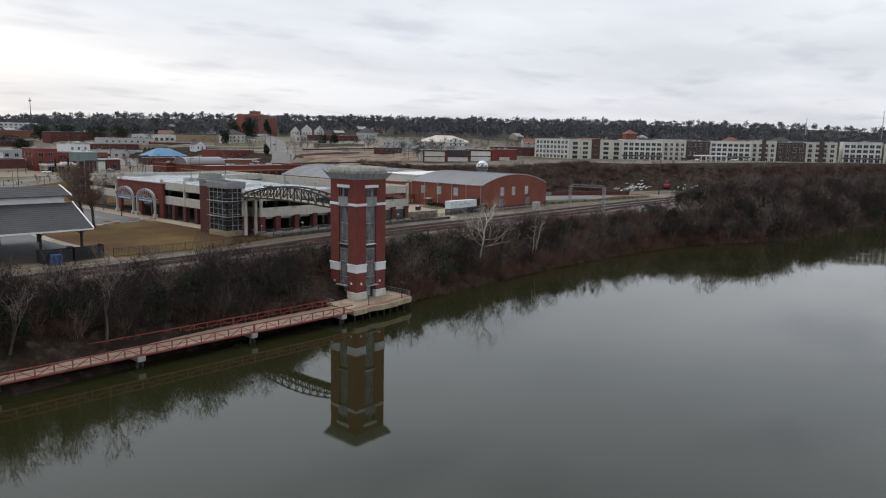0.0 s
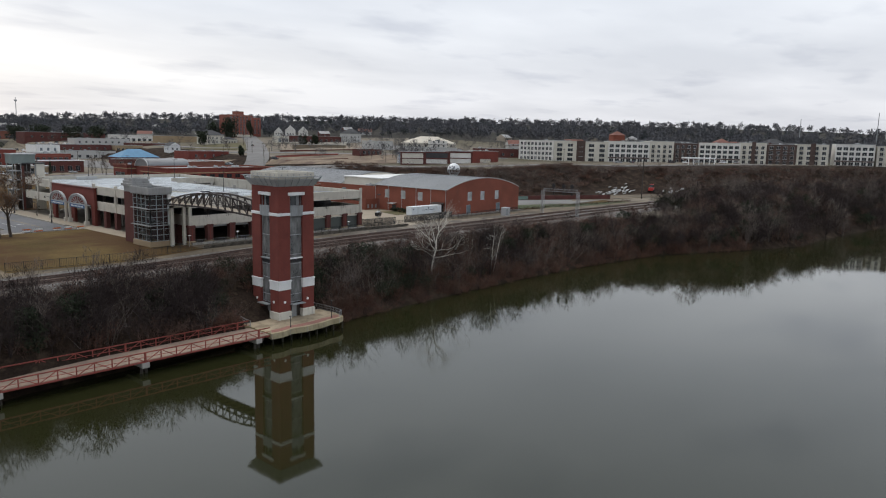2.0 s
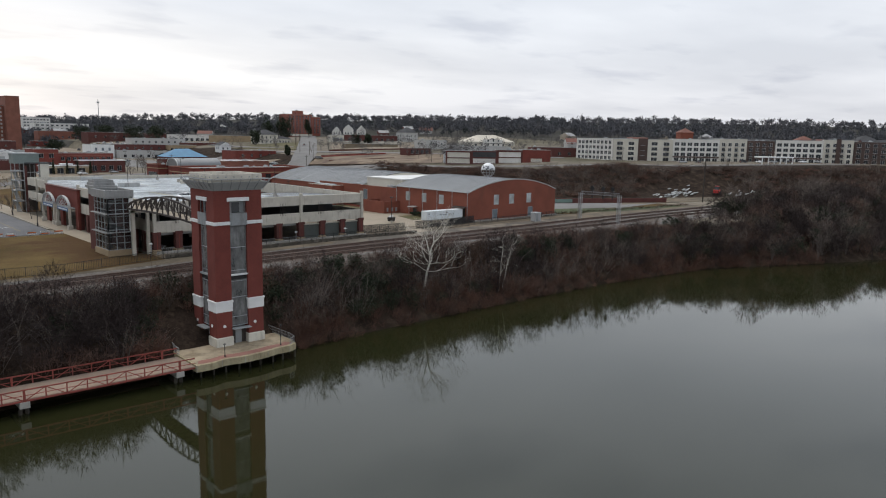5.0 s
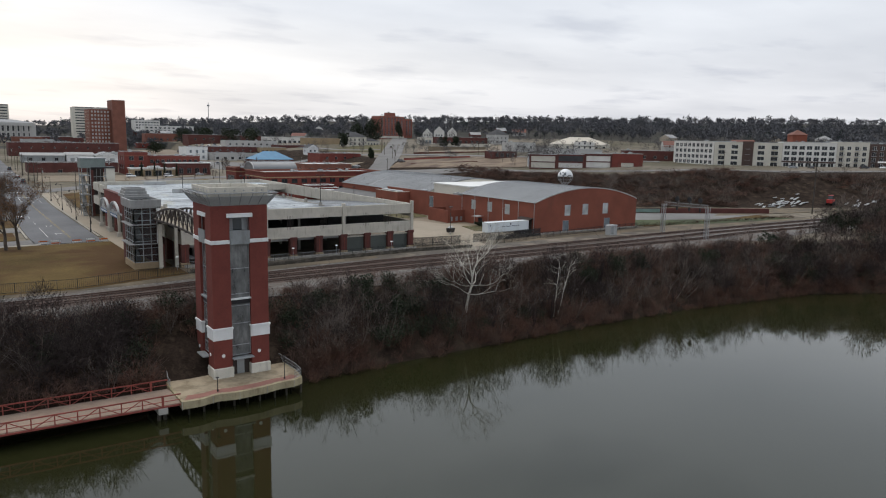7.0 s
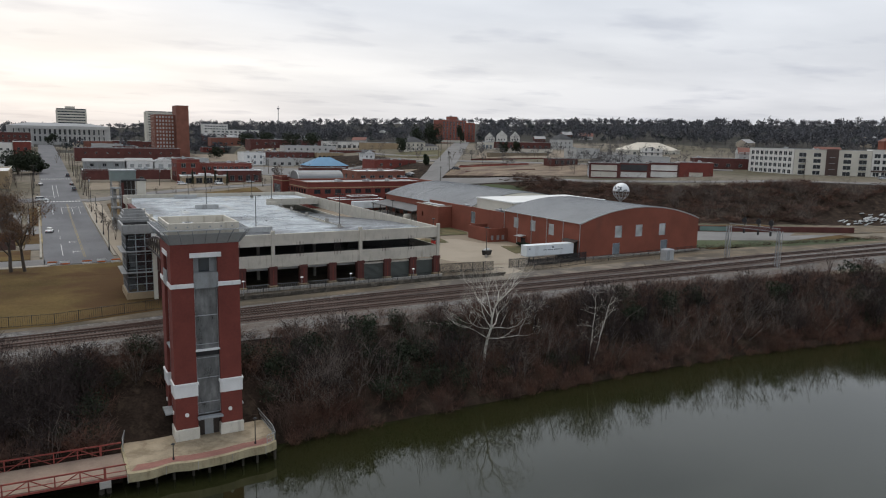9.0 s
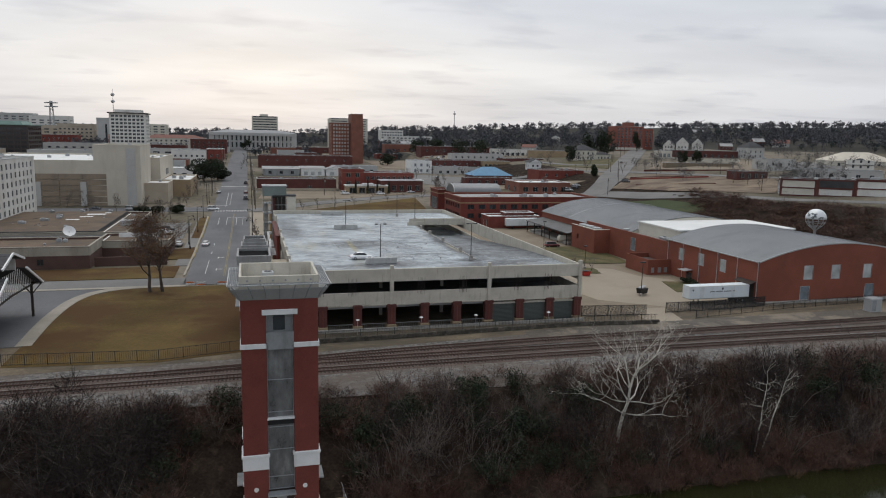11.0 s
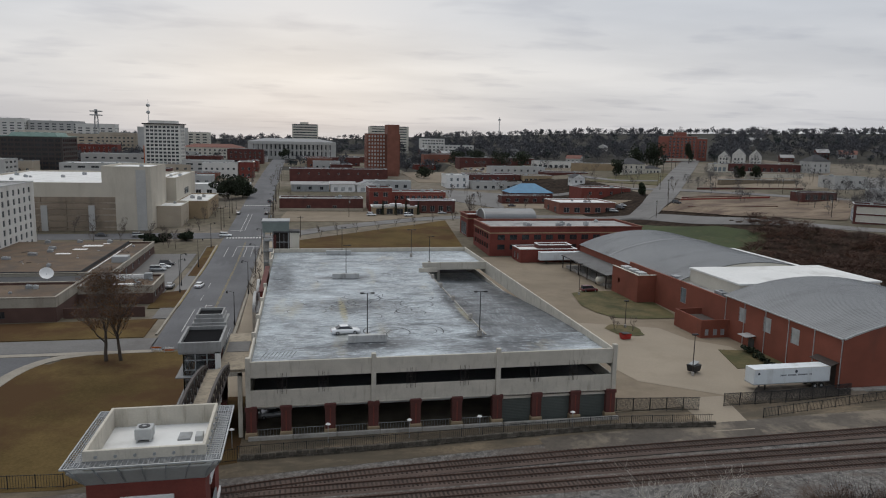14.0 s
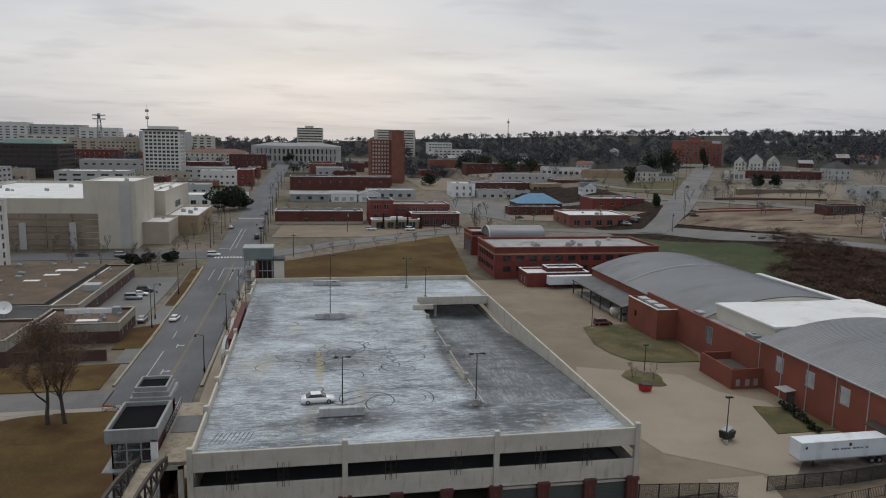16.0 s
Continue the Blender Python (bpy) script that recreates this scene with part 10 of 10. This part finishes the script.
for x, d, k in ((49, 4.5, 1.55), (35, 5.5, 1.35), (61, 6, 1.25), (74, 6.5, 1.25), (22, 5, 1.5), (8, 5, 1.4), (-6, 6, 1.4), (20, 9, 1.1), (30, 12, 1.0), (46, 8, 1.15), (53, 14, 0.9), (78, 13, 0.8), (84, 9, 0.9), (10, 12, 1.0), (0, 9, 1.1), (120, 9, 0.7), (128, 12, 0.6), (140, 8, 0.75), (160, 9, 0.75), (164, 6, 0.7), (180, 7, 0.8), (186, 11, 0.65), (200, 8, 0.8), (216, 6, 0.9), (222, 10, 0.8), (240, 7, 0.9), (248, 5, 0.9), (256, 9, 0.9), (268, 7, 1.0)):
    y = shore_y(x) + d
    copy_thing(rng_.choice(BANKERS), pose(x, y, land(x, y) - 0.2, rng_.uniform(-8, 12), rng_.uniform(-8, 8), rng_.uniform(0, 360)) @ Matrix.Scale(k, 4))


# ---- undergrowth and woods, drawn as masses ----
def shrub_cloud(rng, height, radius, stems, twigs, leaves, leaf, stem_r, twig=(0.7, 0.02), crown=False):
    """Vertices and faces of one shrub or tree: kinked stems that fan out, fine twigs along them, small leaves."""
    v, f, sprigs = [], [], []
    unit = lambda w: w / max(1e-3, np.linalg.norm(w))
    any_way = lambda: np.array([rng.gauss(0, 1), rng.gauss(0, 1), rng.gauss(0, 1)])

    def ribbon(pts, widths):
        side = unit(np.cross(pts[-1] - pts[0], any_way()))
        n = len(v)
        for p, w in zip(pts, widths):
            v.extend((p + side * w, p - side * w))
        for k in range(len(pts) - 1):
            f.append((n + 2 * k, n + 2 * k + 1, n + 2 * k + 3, n + 2 * k + 2))

    for _ in range(stems):
        a, tilt = rng.uniform(0, 6.283), rng.uniform(0.05, 0.85) * (radius / height if crown else 1.0)
        h = height * rng.uniform(0.55, 1.0)
        base = np.array([rng.uniform(-0.35, 0.35) * radius, rng.uniform(-0.35, 0.35) * radius, -0.3]) * (0.15 if crown else 1.0)
        d = np.array([math.cos(a) * tilt, math.sin(a) * tilt, 1.0])
        mid = base + d * h * 0.5
        d2 = d + np.array([rng.uniform(-0.5, 0.5), rng.uniform(-0.5, 0.5), rng.uniform(-0.4, 0.2)])
        tip = mid + d2 * h * 0.5
        r = stem_r * rng.uniform(0.6, 1.3)
        ribbon((base, mid, tip), (r, r * 0.7, r * 0.25))
        sprigs.append((mid, tip))
    for _ in range(twigs):
        if crown:
            q = unit(any_way()) * rng.uniform(0.25, 1.0) ** 0.5
            p = np.array([q[0] * radius, q[1] * radius, height * (0.64 + 0.36 * q[2])])
            d = unit(q * 0.8 + any_way() * 0.5 + np.array([0, 0, 0.4]))
        else:
            m, e = rng.choice(sprigs)
            p = m + (e - m) * rng.uniform(-0.5, 1.0)
            d = unit(unit(e - m) * 0.8 + any_way() * 0.65)
        ln = twig[0] * rng.uniform(0.5, 1.4)
        ribbon((p, p + d * ln), (twig[1], twig[1] * 0.35))
    for _ in range(leaves):
        a, q, z = rng.uniform(0, 6.283), radius * math.sqrt(rng.random()), rng.random()
        c = np.array([q * (0.5 + 0.6 * z) * math.cos(a), q * (0.5 + 0.6 * z) * math.sin(a), height * (0.08 + 0.85 * z) * (1 - 0.35 * (q / radius) ** 2)])
        u = unit(any_way())
        ribbon((c - u * leaf * rng.uniform(0.5, 1.5), c + u * leaf * rng.uniform(0.5, 1.5)), (leaf * 0.5, leaf * 0.5))
    return np.array(v), np.array(f, dtype=np.int64)


def lobed_cloud(rng, height, radius, lobes, twigs, size, width, trunk, low=0.42):
    """Vertices and faces of one broad tree: a forked trunk and rounded, uneven lobes of fine twigs or leaf clumps."""
    v, f = [], []
    unit = lambda w: w / max(1e-3, np.linalg.norm(w))
    any_way = lambda: np.array([rng.gauss(0, 1), rng.gauss(0, 1), rng.gauss(0, 1)])

    def strip(p, q, w0, w1):
        side = unit(np.cross(q - p, any_way()))
        n = len(v)
        v.extend((p + side * w0, p - side * w0, q - side * w1, q + side * w1))
        f.append((n, n + 1, n + 2, n + 3))

    fork = np.array([rng.uniform(-0.4, 0.4), rng.uniform(-0.4, 0.4), height * low * 0.6])
    for _ in range(2):
        strip(np.array([0.0, 0.0, -0.5]), fork, trunk, trunk * 0.7)
    balls = []
    for k in range(lobes):
        a, q = 6.283 * (k + rng.random()) / lobes, radius * rng.uniform(0.15, 0.72)
        c = np.array([q * math.cos(a), q * math.sin(a), height * (low + (0.92 - low) * rng.uniform(0.1, 0.8) * (1.15 - q / radius))])
        balls.append((c, radius * rng.uniform(0.32, 0.52)))
        strip(fork, c, trunk * 0.5, trunk * 0.15)
    for _ in range(twigs):
        c, r = rng.choice(balls)
        d = unit(any_way() + np.array([0, 0, 0.35]))
        p = c + d * r * rng.uniform(0.45, 1.0) * np.array([1, 1, 0.85])
        e = unit(d + any_way() * 0.45 + np.array([0, 0, 0.25]))
        w = width * rng.uniform(0.7, 1.3)
        strip(p, p + e * size * rng.uniform(0.5, 1.4), w, w * 0.4)
    return np.array(v), np.array(f, dtype=np.int64)


def mass(name, clouds, places, material, label, category):
    """One object out of many shrubs or trees: each place is x, y, z, scale, height scale, cloud."""
    rng = random.Random(len(places))
    vs, fs, n = [], [], 0
    for x, y, z, k, kz, c in places:
        v, f = clouds[c]
        a = rng.uniform(0, 6.283)
        ca, sa = math.cos(a), math.sin(a)
        w = np.empty_like(v)
        w[:, 0] = (v[:, 0] * ca - v[:, 1] * sa) * k + x
        w[:, 1] = (v[:, 0] * sa + v[:, 1] * ca) * k + y
        w[:, 2] = v[:, 2] * kz + z
        vs.append(w)
        fs.append(f + n)
        n += len(v)
    v, f = np.concatenate(vs), np.concatenate(fs)
    me = bpy.data.meshes.new(name)
    me.vertices.add(len(v))
    me.vertices.foreach_set("co", v.astype(np.float32).ravel())
    me.loops.add(f.size)
    me.loops.foreach_set("vertex_index", f.astype(np.int32).ravel())
    me.polygons.add(len(f))
    me.polygons.foreach_set("loop_start", np.arange(0, f.size, 4, dtype=np.int32))
    me.materials.append(material)
    me.update(calc_edges=True)
    return tagged(new(name, me), label, category, "", "stuff")


rng_ = random.Random(4)
BRUSH = [shrub_cloud(rng_, rng_.uniform(2.4, 4.4), rng_.uniform(1.7, 2.7), 22, 210, 30, 0.07, 0.022, (0.8, 0.017)) for _ in range(9)]
SLENDER = [shrub_cloud(rng_, rng_.uniform(5.5, 9.5), rng_.uniform(1.4, 2.2), 14, 120, 0, 0.1, 0.035, (1.1, 0.016)) for _ in range(6)]
GREENS = [shrub_cloud(rng_, rng_.uniform(2.4, 4.4), rng_.uniform(1.3, 2.2), 8, 60, 420, 0.12, 0.03, (0.6, 0.03)) for _ in range(5)]


def bank_places(n, x0, x1, d0, d1, clouds, kmin, kmax, keep):
    out = []
    while len(out) < n:
        x, d = rng_.uniform(x0, x1), rng_.uniform(d0, d1)
        y = shore_y(x) + d
        if 93 < x < 114 and y < 120.6 or x < 95 and y < 112.6 + 0.04 * (94 - x):
            continue
        if d > 17.2 and rng_.random() < 0.6:
            continue
        if not keep(x, y):
            continue
        k = rng_.uniform(kmin, kmax)
        kz = k * rng_.uniform(0.8, 1.2) * (0.7 if d > 15.5 else 1.0)
        out.append((x, y, max(-0.1, land(x, y)), k, kz, rng_.randrange(clouds)))
    return out


patch = lambda x, y, s, o: noise.noise((x * s + o, y * s * 1.6, o))
mass("bank_brush", BRUSH, bank_places(560, -42, 295, -2.0, 18.5, 9, 0.8, 1.4, lambda x, y: True), TWIG, "dense brown leafless brush covering the river bank", "brush")
mass("waterside_brush", BRUSH, bank_places(260, -20, 295, -2.2, 3.0, 9, 0.5, 0.95, lambda x, y: True), TWIG_WARM, "low reddish brush hanging over the water's edge", "brush")
mass("bank_thicket", BRUSH, bank_places(380, -42, 295, -0.6, 18, 9, 0.8, 1.4, lambda x, y: patch(x, y, 0.05, 3.3) > -0.15), TWIG_WARM, "reddish-brown thicket on the river bank", "brush")
mass("bank_bramble", BRUSH, bank_places(260, -42, 295, 0.0, 18, 9, 0.7, 1.2, lambda x, y: patch(x, y, 0.06, 5.7) > 0.0), DEAD_LEAF, "dark dry-leaved bramble on the river bank", "brush")
mass("hall_hedge", BRUSH, [(x, y, land(x, y), 0.7, 0.45, i % 9) for i, (x, y) in enumerate([(256 + 2.0 * i, 162.5 - 0.19 * i + rng_.uniform(-0.6, 0.6)) for i in range(40)])], DEAD_LEAF, "dark low hedge beside the tracks", "hedge")
mass("verge_brush", BRUSH, bank_places(300, -42, 295, 12.5, 18.2, 9, 0.6, 1.05, lambda x, y: True), TWIG, "dark scrub along the edge of the ballast", "brush")
mass("bank_saplings", SLENDER, bank_places(300, -50, 330, 1.0, 15.0, 6, 0.7, 1.2, lambda x, y: True), TWIG_GREY, "slender grey leafless saplings on the bank", "brush")
DOMES = [lobed_cloud(rng_, rng_.uniform(4.0, 6.2), rng_.uniform(2.4, 3.6), 7, 420, 0.75, 0.022, 0.07, 0.3) for _ in range(6)]
mass("bank_domes", DOMES, bank_places(150, -42, 94, 1.5, 14.5, 6, 0.8, 1.3, lambda x, y: True) + bank_places(60, 112, 290, 2.0, 14.0, 6, 0.6, 1.0, lambda x, y: patch(x, y, 0.05, 1.7) > -0.1), TWIG_DARK, "rounded dark leafless bushes crowding the river bank", "brush")
mass("bank_evergreens", GREENS, bank_places(125, -50, 330, 1.5, 15.0, 5, 0.75, 1.3, lambda x, y: patch(x, y, 0.045, 8.1) > (0.12 if x > 140 else -0.05)), EVERGREEN, "dark green evergreen shrubs on the bank", "shrubs")
for k, (x, y, h) in enumerate(((131, 122, 6), (147.0, 120.5, 5.5), (121, 121, 5), (197, 120, 6), (206, 120.5, 5.5), (66, 117.5, 6.5), (59, 116.5, 6), (228, 117, 6), (188, 120, 4.6), (80, 118, 5), (44, 117, 6), (36, 115.5, 5.5), (90, 121, 4.6), (117, 119, 4.5), (137, 119, 4.4))):
    t_ = thing("red_cedar", (x, y, land(x, y)), "dark rounded cedar on the river bank", "tree", group="bank cedars")
    part("trunk", Build().rod((0, 0, -0.3), (0, 0, h * 0.7), 0.13, 6, 0.05), BARK, t_)
    part("foliage", crown(random.Random(300 + k), 1.9 + 0.12 * h, h * 0.45, h * 0.5, 1900, 0.13, 22), EVERGREEN, t_)

# bluff brush and the tall dark trees of the lower bank
BUSH = [shrub_cloud(rng_, rng_.uniform(2.4, 4.2), rng_.uniform(2.6, 4.2), 20, 110, 14, 0.14, 0.04, (1.3, 0.045)) for _ in range(6)]
TALL = [shrub_cloud(rng_, rng_.uniform(11, 16), rng_.uniform(3.0, 4.8), 18, 260, 0, 0.2, 0.10, (2.0, 0.05), True) for _ in range(6)]
TALL_GREEN = [lobed_cloud(rng_, rng_.uniform(8, 12), rng_.uniform(3.4, 5.0), 9, 560, 0.6, 0.15, 0.12, 0.25) for _ in range(4)]
BROAD = [lobed_cloud(rng_, rng_.uniform(9, 13), rng_.uniform(4.4, 6.4), 10, 480, 1.3, 0.05, 0.16, 0.34) for _ in range(7)]


mass("waterside_trees", TALL, [(x, shore_y(x) + d, land(x, shore_y(x) + d), k, k, i % 6) for i, (x, d, k) in enumerate([(rng_.uniform(-40, 90), rng_.uniform(4.0, 11), rng_.uniform(0.5, 0.72)) for _ in range(46)] + [(rng_.uniform(116, 262), rng_.uniform(0.5, 10), rng_.uniform(0.4, 0.68)) for _ in range(44)])], TWIG_DARK, "small dark leafless trees along the water's edge", "trees")


def bluff(n, lo, hi, clouds, kmin, kmax, zk=1.0):
    out = []
    while len(out) < n:
        x, y = rng_.uniform(262, 600), rng_.uniform(-40, 420)
        s = polyline_side(x, y, FOOT)
        if lo < s < hi and not (360 < x < 425 and 160 < y < 200) and not (272 < x < 300 and y > 345) and not (255 < x < 300 and 310 < y < 400 and s < 22):
            if x > 395 and s > 36 or y > 352 or (y > 285 and x < 285 + (y - 303) * 0.72):
                continue
            k = rng_.uniform(kmin, kmax)
            out.append((x, y, land(x, y), k, k * zk, rng_.randrange(clouds)))
    return out


mass("bluff_brush", BUSH, bluff(560, 1, 46, 6, 0.9, 1.5, 0.42), TWIG, "brown brush on the bluff slope", "brush")
mass("bluff_thicket", BUSH, bluff(300, 1, 44, 6, 0.9, 1.5, 0.4), TWIG_WARM, "reddish thicket on the bluff slope", "brush")
mass("bluff_bramble", BUSH, bluff(220, 1, 44, 6, 0.9, 1.4, 0.4), DEAD_LEAF, "dry-leaved bramble on the bluff slope", "brush")
mass("bluff_carpet", BUSH, bluff(330, 0, 48, 6, 1.5, 2.2, 0.38), TWIG, "low brown scrub covering the bluff", "brush")
mass("bluff_saplings", SLENDER, [p for p in bluff(420, 4, 40, 6, 0.8, 1.3) if p[0] > 320], TWIG_GREY, "upright bare saplings on the bluff", "saplings")


def lower_bank(n, clouds, kmin, kmax):
    out = []
    while len(out) < n:
        x = rng_.uniform(256, 620)
        y = shore_y(x) + rng_.uniform(-1.0, 21 if x < 300 else 46)
        if polyline_side(x, y, FOOT) > 6 or y > 128:
            continue
        k = rng_.uniform(kmin, kmax) * (0.6 + 0.4 * smooth(258, 304, x))
        out.append((x, y, land(x, y), k, k * rng_.uniform(0.85, 1.15), rng_.randrange(clouds)))
    return out


mass("lower_bank_trees", BROAD, lower_bank(290, 7, 0.75, 1.15), TWIG_DARK, "tall leafless trees crowding the lower bank", "woods")
mass("lower_bank_brown", BROAD, lower_bank(110, 7, 0.6, 0.95), TWIG, "reddish-twigged trees on the lower bank", "woods")
mass("lower_bank_tops", TALL, lower_bank(60, 6, 0.7, 1.0), TWIG_GREY, "thin grey treetops above the lower bank", "woods")
mass("lower_bank_evergreens", TALL_GREEN, lower_bank(120, 4, 0.65, 1.05), EVERGREEN, "dark evergreen trees on the lower bank", "woods")
mass("lower_bank_brush", BUSH, lower_bank(260, 6, 0.8, 1.4), TWIG, "brush below the lower bank trees", "brush")


# far woods on the hills
def free_spot(x, y, pad=4.0):
    if 76 < x < 108 and 200 < y < 1050:
        return False
    for cx, cy, hw, hd, c, s in FOOTPRINTS:
        dx, dy = x - cx, y - cy
        if abs(dx * c + dy * s) < hw + pad and abs(-dx * s + dy * c) < hd + pad:
            return False
    for (ax, ay), (bx, by) in zip([(283, 392), (464, 655), (743, 1100)], [(464, 655), (743, 1100), (800, 1190)]):
        ux, uy = bx - ax, by - ay
        k = max(0, min(1, ((x - ax) * ux + (y - ay) * uy) / (ux * ux + uy * uy)))
        if math.hypot(x - ax - k * ux, y - ay - k * uy) < 17:
            return False
    return True


FAR = [lobed_cloud(rng_, rng_.uniform(11, 16), rng_.uniform(4.8, 7.2), 9, 96, 1.5, 0.62, 0.25, 0.30) for _ in range(9)]
FAR_BARE = [lobed_cloud(rng_, rng_.uniform(12, 17), rng_.uniform(4.6, 6.8), 8, 150, 1.7, 0.10, 0.22, 0.36) for _ in range(9)]
FAR_GREEN = [lobed_cloud(rng_, rng_.uniform(10, 15), rng_.uniform(3.8, 5.2), 8, 120, 1.1, 0.42, 0.25, 0.28) for _ in range(6)]


def woods(n, clouds, kmin, kmax, dens, rmin, rmax):
    out, tries = [], 0
    while len(out) < n and tries < n * 60:
        tries += 1
        a = rng_.uniform(radians(-38), radians(88))
        r = rng_.uniform(rmin, rmax)
        x, y = 100 + r * math.sin(a), 100 + r * math.cos(a)
        if not dens(x, y, r) or not free_spot(x, y):
            continue
        k = rng_.uniform(kmin, kmax)
        out.append((x, y, land(x, y), k, k * rng_.uniform(0.62, 1.3), rng_.randrange(clouds)))
    return out


def forest(x, y, r):
    return y > shore_y(x) + 60 and woodland(x, y, r)


# These woods take the haze-tinted colours; there is no haze volume.
mass("far_woods", FAR, woods(1900, 9, 0.7, 1.15, forest, 480, 1100) + woods(1300, 9, 0.8, 1.15, forest, 1100, 1650), WOODS_HAZY, "winter woods on the hills, tinted blue-grey for haze", "woods")
mass("far_bare_trees", FAR_BARE, woods(420, 9, 0.65, 1.05, forest, 480, 1400), WOODS_BARE_HAZY, "bare winter trees on the hills", "woods")
mass("far_evergreens", FAR_GREEN, woods(650, 6, 0.7, 1.1, forest, 480, 1400), WOODS_GREEN_HAZY, "dark evergreens on the hills", "woods")
mass("ridge_trees", FAR_BARE, woods(110, 9, 0.95, 1.2, forest, 700, 1500), WOODS_BARE_HAZY, "taller bare trees standing out of the ridge woods", "woods")
mass("ridge_evergreens", FAR_GREEN, woods(60, 6, 0.9, 1.15, forest, 650, 1400), WOODS_GREEN_HAZY, "taller evergreens standing out of the ridge woods", "woods")
mass("hill_trees", FAR_BARE, woods(260, 9, 0.4, 0.75, lambda x, y, r: x > 210 and y > 330 and polyline_side(x, y, FOOT) > 70 and noise.noise((x * 0.02, y * 0.02, 9)) > 0.0, 300, 660), WOODS_BARE_HAZY, "bare trees between the hill houses", "trees")
mass("apartment_trees", FAR_BARE, [(x, y, land(x, y), 0.95, 1.15, k % 9) for k, (x, y) in enumerate([(492 + 5.2 * i + rng_.uniform(-5, 25), 305 - 8.6 * i + rng_.uniform(-8, 12)) for i in range(34)])], WOODS_BARE_HAZY, "bare trees behind the apartments", "trees")
